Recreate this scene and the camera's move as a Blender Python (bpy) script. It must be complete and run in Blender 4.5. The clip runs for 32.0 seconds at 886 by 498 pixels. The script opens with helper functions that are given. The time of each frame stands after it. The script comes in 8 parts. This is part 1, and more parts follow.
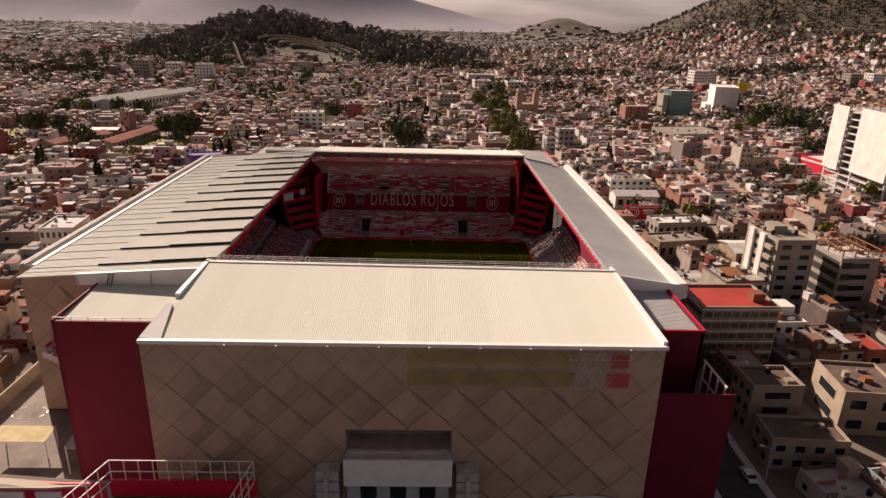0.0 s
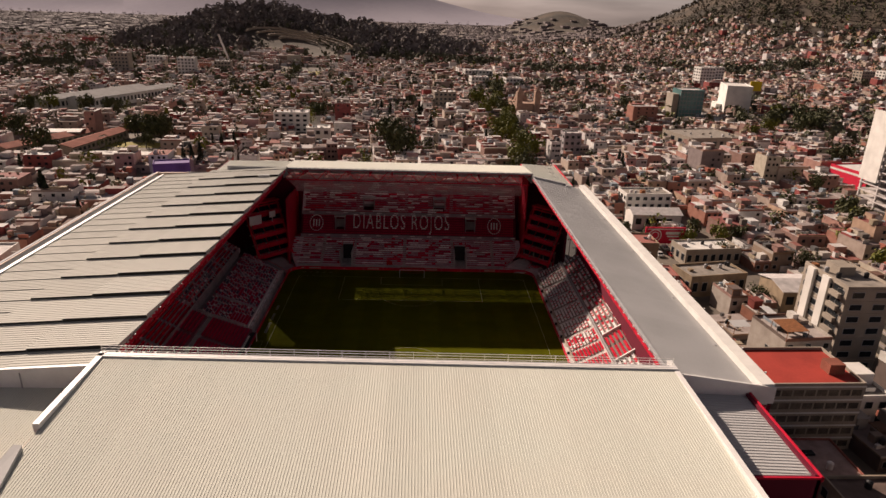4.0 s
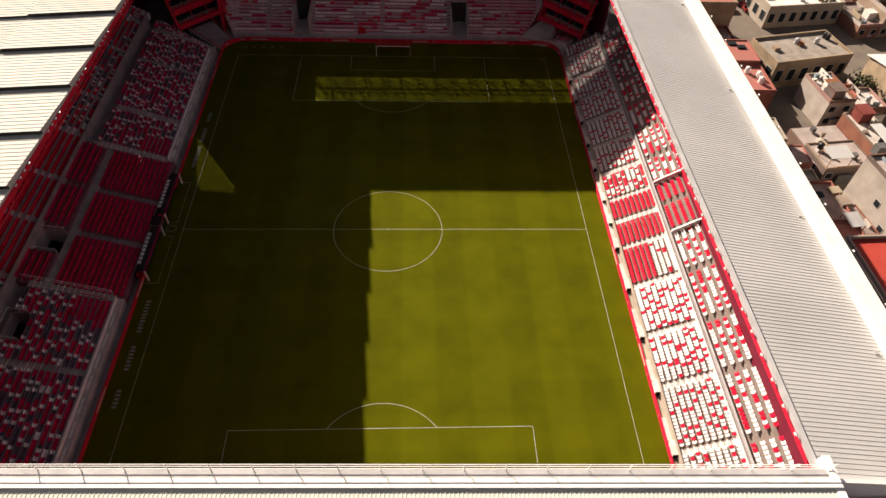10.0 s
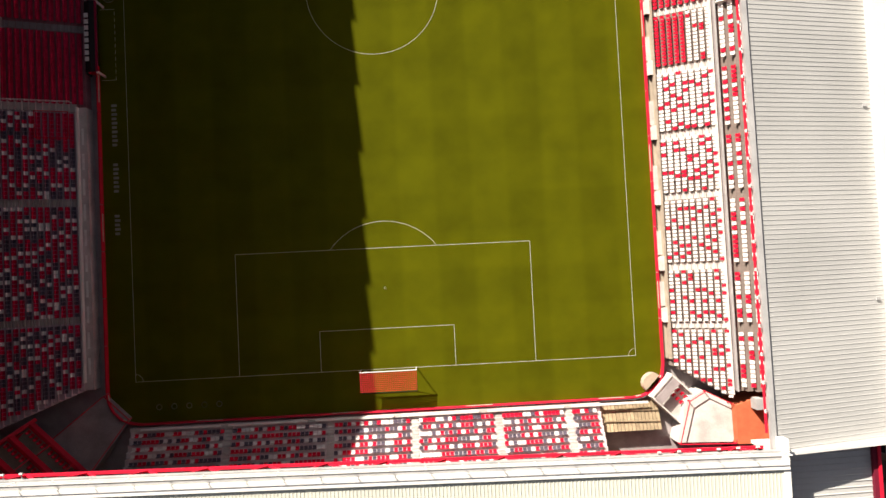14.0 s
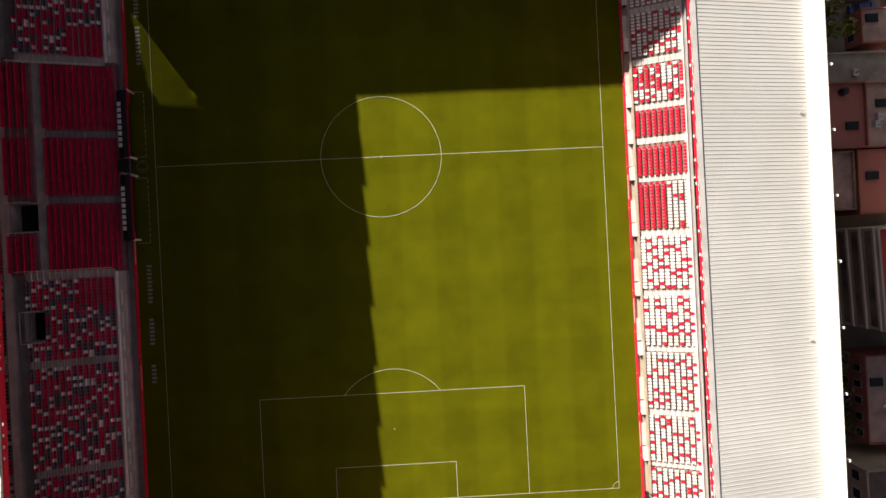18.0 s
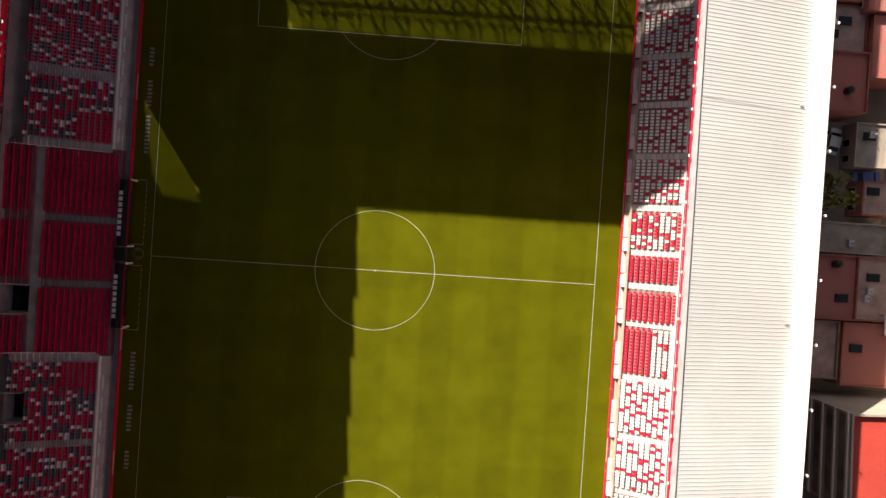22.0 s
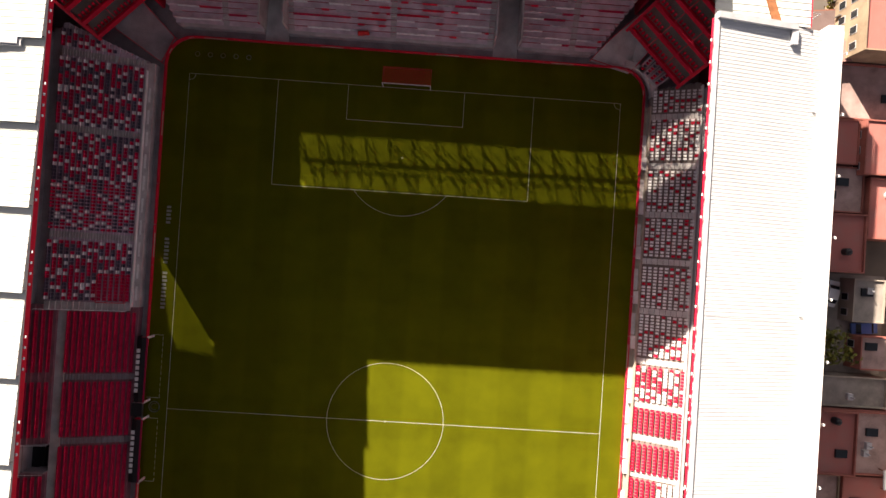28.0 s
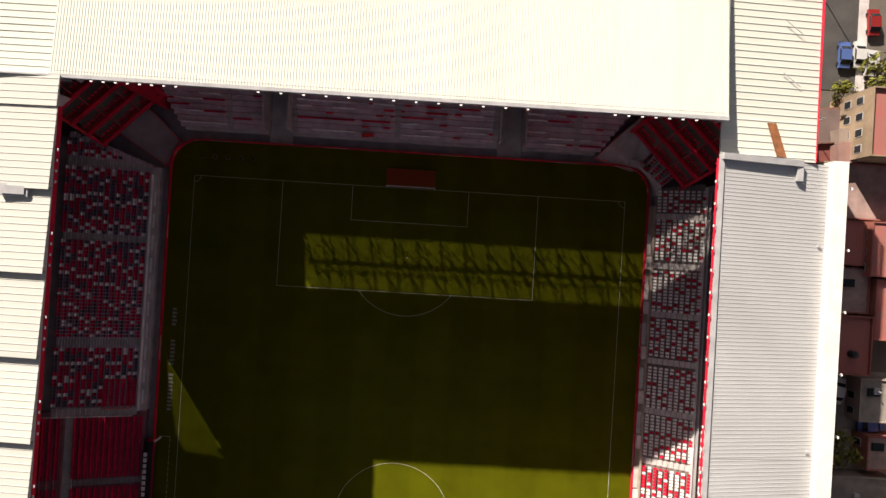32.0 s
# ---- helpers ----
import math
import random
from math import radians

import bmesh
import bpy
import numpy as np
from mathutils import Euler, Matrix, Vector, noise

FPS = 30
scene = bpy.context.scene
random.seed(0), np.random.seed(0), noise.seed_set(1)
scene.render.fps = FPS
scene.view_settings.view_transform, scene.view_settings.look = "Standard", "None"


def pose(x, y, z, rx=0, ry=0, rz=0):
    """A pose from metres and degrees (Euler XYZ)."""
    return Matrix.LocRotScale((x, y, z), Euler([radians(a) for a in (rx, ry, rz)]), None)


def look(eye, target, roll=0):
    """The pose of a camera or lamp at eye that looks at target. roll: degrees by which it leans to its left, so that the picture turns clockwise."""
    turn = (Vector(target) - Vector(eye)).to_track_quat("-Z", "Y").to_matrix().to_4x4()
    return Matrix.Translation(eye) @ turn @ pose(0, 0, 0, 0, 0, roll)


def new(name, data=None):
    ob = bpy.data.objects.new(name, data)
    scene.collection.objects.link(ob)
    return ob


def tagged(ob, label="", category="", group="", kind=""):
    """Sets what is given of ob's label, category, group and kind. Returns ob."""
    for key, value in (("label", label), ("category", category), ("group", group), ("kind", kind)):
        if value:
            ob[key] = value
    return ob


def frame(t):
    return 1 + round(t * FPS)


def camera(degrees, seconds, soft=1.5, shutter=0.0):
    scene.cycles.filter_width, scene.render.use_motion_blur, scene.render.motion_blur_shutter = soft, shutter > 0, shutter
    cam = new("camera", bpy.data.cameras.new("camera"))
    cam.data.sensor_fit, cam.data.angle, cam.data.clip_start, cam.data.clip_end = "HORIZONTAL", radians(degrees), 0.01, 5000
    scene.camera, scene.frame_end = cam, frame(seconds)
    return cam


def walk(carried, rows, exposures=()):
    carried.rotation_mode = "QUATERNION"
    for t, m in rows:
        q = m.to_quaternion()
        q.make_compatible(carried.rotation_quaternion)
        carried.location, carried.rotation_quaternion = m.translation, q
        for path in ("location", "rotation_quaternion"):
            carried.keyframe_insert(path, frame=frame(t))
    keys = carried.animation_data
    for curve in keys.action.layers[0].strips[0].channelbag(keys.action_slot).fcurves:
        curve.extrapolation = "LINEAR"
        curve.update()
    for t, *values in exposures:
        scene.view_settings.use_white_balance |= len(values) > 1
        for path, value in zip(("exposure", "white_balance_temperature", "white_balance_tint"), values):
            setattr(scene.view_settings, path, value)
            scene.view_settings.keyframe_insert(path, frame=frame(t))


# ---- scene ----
cam = camera(68.96, 32.0)
PATH = [
    (0, pose(1.09, -164.46, 76.28, 70.321, -1.482, -1.196)),
    (0.5, pose(1.19, -159.90, 76.29, 69.730, -1.498, -1.300)),
    (1, pose(1.33, -155.33, 76.32, 69.645, -1.542, -1.345)),
    (1.5, pose(1.49, -150.79, 76.32, 69.614, -1.588, -1.415)),
    (2, pose(1.65, -146.28, 76.29, 69.610, -1.633, -1.425)),
    (2.5, pose(1.78, -141.81, 76.27, 69.671, -1.666, -1.469)),
    (3, pose(1.90, -137.42, 76.25, 69.661, -1.706, -1.485)),
    (3.5, pose(2.02, -133.04, 76.27, 69.699, -1.746, -1.529)),
    (5.5, pose(2.76, -115.13, 76.92, 69.805, -1.913, -1.610)),
    (6, pose(3.03, -110.63, 77.21, 68.865, -1.967, -1.609)),
    (6.5, pose(3.29, -106.11, 77.55, 66.633, -1.987, -1.616)),
    (7, pose(3.52, -101.56, 77.95, 64.235, -1.960, -1.568)),
    (7.5, pose(3.71, -97.00, 78.36, 61.799, -1.908, -1.560)),
    (8, pose(3.89, -92.46, 78.73, 59.091, -1.871, -1.545)),
    (8.5, pose(4.04, -87.92, 79.11, 56.345, -1.842, -1.614)),
    (9, pose(4.10, -83.48, 79.45, 52.067, -1.862, -1.660)),
    (9.5, pose(4.04, -79.05, 79.81, 46.650, -1.949, -1.773)),
    (10, pose(3.90, -74.53, 80.26, 41.163, -2.083, -1.920)),
    (10.5, pose(3.76, -69.89, 80.82, 35.601, -2.204, -2.027)),
    (11, pose(3.76, -65.23, 81.57, 30.035, -2.275, -2.152)),
    (11.5, pose(3.89, -60.64, 82.56, 24.622, -2.239, -2.265)),
    (12, pose(4.15, -56.15, 83.71, 19.291, -2.160, -2.319)),
    (12.5, pose(4.48, -51.76, 84.92, 14.216, -2.062, -2.309)),
    (13, pose(4.79, -47.51, 86.15, 9.301, -1.941, -2.294)),
    (13.5, pose(5.02, -43.45, 87.37, 4.528, -1.824, -2.500)),
    (15.5, pose(5.57, -28.65, 92.18, 0.133, -1.781, -3.266)),
    (16, pose(5.70, -25.49, 93.39, 0.093, -1.652, -3.158)),
    (16.5, pose(5.87, -22.50, 94.62, 0.042, -1.561, -3.018)),
    (17, pose(6.03, -19.63, 95.87, -0.019, -1.494, -2.901)),
    (17.5, pose(6.18, -16.84, 97.15, -0.069, -1.441, -2.848)),
    (18, pose(6.33, -14.15, 98.40, -0.127, -1.399, -2.793)),
    (18.5, pose(6.49, -11.58, 99.46, -0.156, -1.405, -2.770)),
    (19, pose(6.63, -9.10, 100.03, -0.179, -1.433, -2.679)),
    (19.5, pose(6.73, -6.69, 100.12, -0.261, -1.443, -2.620)),
    (20, pose(6.85, -4.33, 99.97, -0.301, -1.470, -2.640)),
    (20.5, pose(6.99, -2.03, 99.74, -0.348, -1.478, -2.535)),
    (21, pose(7.20, 0.22, 99.52, -0.354, -1.516, -0.308)),
    (21.5, pose(7.41, 2.39, 99.30, -0.408, -1.536, 2.249)),
    (22, pose(7.54, 4.45, 99.12, -0.387, -1.513, 3.783)),
    (22.5, pose(7.57, 6.37, 99.06, -0.334, -1.504, 3.882)),
    (23, pose(7.45, 8.18, 99.12, -0.172, -1.486, 3.884)),
    (23.5, pose(7.21, 9.91, 99.27, -0.008, -1.501, 3.988)),
    (24, pose(6.91, 11.64, 99.48, 0.137, -1.561, 4.058)),
    (24.5, pose(6.59, 13.40, 99.74, 0.248, -1.613, 4.058)),
    (25, pose(6.27, 15.21, 100.06, 0.332, -1.644, 4.084)),
    (25.5, pose(5.97, 17.07, 100.40, 0.396, -1.666, 4.021)),
    (27.5, pose(5.03, 24.93, 101.56, 0.333, -1.484, 3.799)),
    (28, pose(4.88, 26.92, 101.69, 0.305, -1.404, 3.732)),
    (28.5, pose(4.74, 28.92, 101.75, 0.279, -1.326, 3.657)),
    (29, pose(4.61, 30.90, 101.77, 0.243, -1.255, 3.642)),
    (29.5, pose(4.47, 32.84, 101.78, 0.217, -1.195, 3.598)),
    (30, pose(4.32, 34.78, 101.81, 0.232, -1.153, 3.585)),
    (30.5, pose(4.17, 36.75, 101.85, 0.242, -1.122, 3.555)),
    (31, pose(4.03, 38.74, 101.90, 0.214, -1.088, 3.525)),
    (31.5, pose(3.89, 40.73, 101.90, 0.216, -1.069, 3.502)),
    (32, pose(3.76, 42.68, 101.87, 0.274, -1.054, 3.452)),
]
EXPOSURES = [(0.0, 0.7, 7400, 26), (3.0, 0.38, 7350, 25), (6.0, 0.72, 7200, 22), (9.0, 1.08, 7100, 18), (11.0, 1.26, 6850, 14), (13.0, 1.25, 6600, 10), (16.0, 1.25, 6600, 10), (21.0, 1.53, 6700, 12), (25.0, 1.8, 6700, 14), (28.0, 2.12, 6750, 16), (30.0, 2.15, 6700, 16), (32.0, 1.1, 6550, 14)]
walk(cam, PATH, EXPOSURES)

# ---- light: low sun ahead of the near end, to the left, under a thin warm haze ----
SUN = Vector((-1.07, 1.575, 1.0)).normalized()
world = bpy.data.worlds.new("sky")
scene.world = world
world.use_nodes = True
wn = world.node_tree.nodes
sky = wn.new("ShaderNodeTexSky")
sky.sky_type, sky.sun_disc = "NISHITA", False
sky.sun_elevation, sky.sun_rotation = math.asin(SUN.z), math.atan2(SUN.x, SUN.y)
sky.air_density, sky.dust_density, sky.altitude = 1.0, 9.0, 2600
# thin broken cloud: the clear sky greyed and mottled
wl = world.node_tree.links
grey = wn.new("ShaderNodeHueSaturation")
grey.inputs["Saturation"].default_value = 0.4
wl.new(sky.outputs[0], grey.inputs["Color"])
where = wn.new("ShaderNodeTexCoord")
flat = wn.new("ShaderNodeMapping")
flat.inputs["Scale"].default_value = (2.0, 2.0, 14.0)
wl.new(where.outputs["Generated"], flat.inputs["Vector"])
puffs = wn.new("ShaderNodeTexNoise")
puffs.inputs["Scale"].default_value, puffs.inputs["Detail"].default_value = 2.2, 6.0
wl.new(flat.outputs[0], puffs.inputs["Vector"])
cover = wn.new("ShaderNodeMapRange")
for key, v in (("From Min", 0.35), ("From Max", 0.65), ("To Min", 0.62), ("To Max", 1.15)):
    cover.inputs[key].default_value = v
wl.new(puffs.outputs[0], cover.inputs["Value"])
wl.new(cover.outputs[0], grey.inputs["Value"])
warm = wn.new("ShaderNodeMix")
warm.data_type, warm.blend_type = "RGBA", "MULTIPLY"
warm.inputs["Factor"].default_value, warm.inputs["B"].default_value = 1.0, (1.0, 0.94, 0.955, 1)
wl.new(grey.outputs[0], warm.inputs["A"])
# bright aureole of the veiled sun
near_sun, power, glow = wn.new("ShaderNodeVectorMath"), wn.new("ShaderNodeMath"), wn.new("ShaderNodeMix")
near_sun.operation, power.operation = "DOT_PRODUCT", "POWER"
near_sun.inputs[1].default_value = SUN
wl.new(where.outputs["Generated"], near_sun.inputs[0])
power.use_clamp = True
wl.new(near_sun.outputs["Value"], power.inputs[0])
power.inputs[1].default_value = 45.0
glow.data_type, glow.blend_type = "RGBA", "ADD"
glow.clamp_factor = False
wl.new(power.outputs[0], glow.inputs["Factor"])
wl.new(warm.outputs["Result"], glow.inputs["A"])
glow.inputs["B"].default_value = (36.0, 34.0, 30.0, 1)
wl.new(glow.outputs["Result"], wn["Background"].inputs[0])
wn["Background"].inputs[1].default_value = 0.039
lamp = bpy.data.lights.new("sun", "SUN")
lamp.energy, lamp.angle, lamp.color = 5.0, radians(0.5), (1.0, 0.9, 0.76)
sun = new("sun", lamp)
sun.matrix_world = look(SUN * 400, (0, 0, 0))


# ---- materials ----
def material(name, colour, rough=0.8, metal=0.0, vary=0.25, scale=1.0, bump=0.0, fine=14.0, second=None, rand=0.0, island=False, spec=0.25):
    """Base colour with broad stains and fine grain; rand: change of value from piece to piece."""
    m = bpy.data.materials.new(name)
    m.use_nodes = True
    nt = m.node_tree
    n, l = nt.nodes, nt.links
    b = n["Principled BSDF"]
    b.inputs["Roughness"].default_value, b.inputs["Metallic"].default_value = rough, metal
    b.inputs["Specular IOR Level"].default_value = spec
    geo = n.new("ShaderNodeNewGeometry")
    broad, grain = n.new("ShaderNodeTexNoise"), n.new("ShaderNodeTexNoise")
    for node, sc, det in ((broad, scale, 5.0), (grain, scale * fine, 3.0)):
        node.inputs["Scale"].default_value, node.inputs["Detail"].default_value = sc, det
        l.new(geo.outputs["Position"], node.inputs["Vector"])
    mix = n.new("ShaderNodeMix")
    mix.data_type = "RGBA"
    other = second or tuple(c * 0.55 for c in colour)
    mix.inputs["A"].default_value, mix.inputs["B"].default_value = (*colour, 1), (*other, 1)
    add = n.new("ShaderNodeMath")
    add.operation = "MULTIPLY_ADD"
    l.new(grain.outputs[0], add.inputs[0])
    add.inputs[1].default_value = 0.35
    l.new(broad.outputs[0], add.inputs[2])
    rng = n.new("ShaderNodeMapRange")
    for key, v in (("From Min", 0.5), ("From Max", 0.9), ("To Min", 0.0), ("To Max", vary * 2)):
        rng.inputs[key].default_value = v
    l.new(add.outputs[0], rng.inputs["Value"])
    l.new(rng.outputs[0], mix.inputs["Factor"])
    out = mix.outputs["Result"]
    if rand:
        hsv = n.new("ShaderNodeHueSaturation")
        src = geo.outputs["Random Per Island"] if island else n.new("ShaderNodeObjectInfo").outputs["Random"]
        r2 = n.new("ShaderNodeMapRange")
        r2.inputs["To Min"].default_value, r2.inputs["To Max"].default_value = 1 - rand, 1 + rand
        l.new(src, r2.inputs["Value"])
        l.new(r2.outputs[0], hsv.inputs["Value"])
        l.new(out, hsv.inputs["Color"])
        out = hsv.outputs[0]
    l.new(out, b.inputs["Base Color"])
    if bump:
        bp = n.new("ShaderNodeBump")
        bp.inputs["Strength"].default_value = bump
        bp.inputs["Distance"].default_value = 0.1
        l.new(grain.outputs[0], bp.inputs["Height"])
        l.new(bp.outputs[0], b.inputs["Normal"])
    return m


def palette(name, colours, rough=0.85, island=True, scale=0.4, vary=0.3):
    """One paint out of several for each house, with stains over it."""
    m = material(name, (0.5, 0.5, 0.5), rough, vary=vary, scale=scale, spec=0.1)
    nt = m.node_tree
    n, l = nt.nodes, nt.links
    ramp = n.new("ShaderNodeValToRGB")
    ramp.color_ramp.interpolation = "CONSTANT"
    for i, c in enumerate(colours):
        e = ramp.color_ramp.elements[i] if i < 2 else ramp.color_ramp.elements.new(0.5)
        e.position, e.color = i / len(colours), (*c, 1)
    for i, e in enumerate(ramp.color_ramp.elements):
        e.position = i / len(colours)
    for e, c in zip(ramp.color_ramp.elements, colours):
        e.color = (*c, 1)
    src = n.new("ShaderNodeNewGeometry").outputs["Random Per Island"] if island else n.new("ShaderNodeObjectInfo").outputs["Random"]
    l.new(src, ramp.inputs[0])
    mix = next(x for x in n if x.type == "MIX")
    dark = n.new("ShaderNodeMix")
    dark.data_type, dark.blend_type = "RGBA", "MULTIPLY"
    dark.inputs["Factor"].default_value = 1.0
    dark.inputs["B"].default_value = (0.55, 0.52, 0.5, 1)
    l.new(ramp.outputs[0], dark.inputs["A"])
    l.new(ramp.outputs[0], mix.inputs["A"])
    l.new(dark.outputs["Result"], mix.inputs["B"])
    return m


CONCRETE = material("concrete", (0.6, 0.565, 0.55), 0.9, vary=0.4, scale=0.5, bump=0.3)
DARK_CONCRETE = material("dark_concrete", (0.36, 0.32, 0.33), 0.9, vary=0.4, scale=0.5, bump=0.3)
PALE = material("pale_concrete", (0.7, 0.66, 0.64), 0.9, vary=0.3, scale=0.7, bump=0.3)
STEP = material("terrace_concrete", (0.74, 0.655, 0.68), 0.9, vary=0.35, scale=0.7, bump=0.3)
LEFT_ROOF = material("pale_stepped_roof_sheet", (0.49, 0.495, 0.455), 0.85, spec=0.1, vary=0.2, scale=0.12, fine=30, second=(0.52, 0.5, 0.45), rand=0.05)
WHITE_ROOF = material("white_roof_sheet", (0.57, 0.59, 0.53), 0.8, spec=0.12, vary=0.18, scale=0.12, fine=30, second=(0.6, 0.57, 0.5), rand=0.03)
GREY_ROOF = material("grey_roof_sheet", (0.485, 0.49, 0.49), 0.8, spec=0.2, vary=0.15, scale=0.12, fine=30, rand=0.03)
TRIM_WHITE = material("white_painted_steel", (0.8, 0.79, 0.77), 0.5, vary=0.15, scale=0.5)
TRIM_GREY = material("galvanised_gutter", (0.42, 0.42, 0.43), 0.5, vary=0.3, scale=0.6)
WINE = material("wine_red_cladding", (0.15, 0.009, 0.027), 0.75, vary=0.2, scale=0.3, fine=20)
RED_STEEL = material("red_painted_steel", (0.66, 0.014, 0.045), 0.55, vary=0.25, scale=0.8)
RED_WALL = material("red_board", (0.64, 0.015, 0.05), 0.6, vary=0.2, scale=0.8)
PANEL = material("beige_facade_panel", (0.47, 0.33, 0.25), 0.6, vary=0.2, scale=0.3, fine=30, rand=0.1)
JOINT = material("dark_joint", (0.05, 0.045, 0.04), 0.9)
SEAT_RED = material("red_plastic_seat", (0.7, 0.012, 0.05), 0.45, vary=0.15, scale=2.0, rand=0.2, island=True)
SEAT_WHITE = material("white_plastic_seat", (0.86, 0.84, 0.83), 0.45, vary=0.15, scale=2.0, rand=0.12, island=True)
SEAT_DARK = material("slate_plastic_seat", (0.12, 0.1, 0.14), 0.45, vary=0.15, scale=2.0, rand=0.25, island=True)
SEAT_WINE = material("wine_plastic_seat", (0.56, 0.014, 0.075), 0.45, vary=0.2, scale=2.0, rand=0.2, island=True)
SEAT_GREY = material("grey_plastic_seat", (0.56, 0.5, 0.52), 0.5, vary=0.2, scale=2.0, rand=0.2, island=True)
PAINT = material("line_paint", (0.52, 0.52, 0.42), 0.8, vary=0.3, scale=1.5)
BLACK = material("black_steel", (0.02, 0.02, 0.022), 0.5)
GLASS_DARK = material("dark_window_glass", (0.02, 0.024, 0.028), 0.12, vary=0.3, scale=0.2)
WHITE_NET = material("white_frame_paint", (0.8, 0.8, 0.78), 0.5)
RED_NET = material("red_net", (0.55, 0.03, 0.03), 0.8, vary=0.2, scale=2.0)
ASPHALT = material("asphalt", (0.055, 0.052, 0.05), 0.9, vary=0.4, scale=0.3, second=(0.09, 0.085, 0.08), bump=0.2)
RUST = material("rusty_sheet", (0.3, 0.12, 0.05), 0.8, vary=0.5, scale=1.5)
TANK_BLACK = material("black_water_tank", (0.025, 0.025, 0.028), 0.5)
LEAF = material("leaves", (0.085, 0.09, 0.034), 0.7, vary=0.5, scale=0.6, second=(0.045, 0.052, 0.022), rand=0.35, island=True)
LEAF_SPRING = material("spring_leaves", (0.16, 0.16, 0.02), 0.7, vary=0.5, scale=0.6, second=(0.09, 0.1, 0.02), rand=0.3, island=True)
LEAF_DARK = material("conifer_leaves", (0.022, 0.032, 0.016), 0.75, vary=0.5, scale=0.6, rand=0.3, island=True)
BARK = material("bark", (0.1, 0.07, 0.05), 0.9, vary=0.4, scale=2.0)
WALLS = [(0.385, 0.313, 0.27), (0.641, 0.611, 0.598), (0.303, 0.22, 0.193), (0.709, 0.704, 0.689), (0.376, 0.178, 0.135), (0.479, 0.388, 0.327), (0.253, 0.208, 0.203), (0.525, 0.467, 0.38), (0.313, 0.09, 0.084), (0.729, 0.726, 0.71), (0.445, 0.306, 0.225), (0.277, 0.17, 0.145), (0.525, 0.341, 0.327), (0.403, 0.23, 0.193)]
ROOFS = [(0.21, 0.165, 0.16), (0.33, 0.283, 0.274), (0.277, 0.116, 0.098), (0.137, 0.12, 0.118), (0.476, 0.442, 0.433), (0.204, 0.145, 0.127), (0.287, 0.23, 0.214), (0.626, 0.619, 0.606), (0.172, 0.133, 0.13), (0.258, 0.097, 0.088), (0.39, 0.337, 0.326), (0.537, 0.505, 0.488)]
HOUSE_WALL = palette("house_paint", WALLS)
HOUSE_ROOF = palette("flat_roof_screed", ROOFS)
LONE_WALL = palette("house_paint_single", [(0.64 * a, 0.6 * b, 0.55 * c) for a, b, c in WALLS], island=False)
LONE_ROOF = palette("flat_roof_single", [(0.8 * a, 0.75 * b, 0.72 * c) for a, b, c in ROOFS], island=False)


def grass_material():
    m = material("mown_grass", (0.081, 0.086, 0.0025), 0.9, vary=0.3, scale=0.25, fine=40, second=(0.051, 0.055, 0.002), bump=0.3, spec=0.02)
    nt = m.node_tree
    n, l = nt.nodes, nt.links
    geo = n.new("ShaderNodeNewGeometry")
    sep = n.new("ShaderNodeSeparateXYZ")
    l.new(geo.outputs["Position"], sep.inputs[0])
    prev = None
    for axis, width, depth in ((0, 5.0, 0.06), (1, 5.25, 0.035)):
        mul, fr = n.new("ShaderNodeMath"), n.new("ShaderNodeMath")
        mul.operation, fr.operation = "MULTIPLY", "PINGPONG"
        l.new(sep.outputs[axis], mul.inputs[0])
        mul.inputs[1].default_value = 1.0 / width
        l.new(mul.outputs[0], fr.inputs[0])
        fr.inputs[1].default_value = 1.0
        ramp = n.new("ShaderNodeMapRange")
        ramp.interpolation_type = "SMOOTHSTEP"
        for key, v in (("From Min", 0.4), ("From Max", 0.6), ("To Min", 1 - depth), ("To Max", 1 + depth)):
            ramp.inputs[key].default_value = v
        l.new(fr.outputs[0], ramp.inputs["Value"])
        if prev is None:
            prev = ramp
        else:
            both = n.new("ShaderNodeMath")
            both.operation = "MULTIPLY"
            l.new(prev.outputs[0], both.inputs[0])
            l.new(ramp.outputs[0], both.inputs[1])
            prev = both
    hsv = n.new("ShaderNodeHueSaturation")
    mix = next(x for x in n if x.type == "MIX")
    l.new(mix.outputs["Result"], hsv.inputs["Color"])
    l.new(prev.outputs[0], hsv.inputs["Value"])
    l.new(hsv.outputs[0], n["Principled BSDF"].inputs["Base Color"])
    return m


GRASS = grass_material()


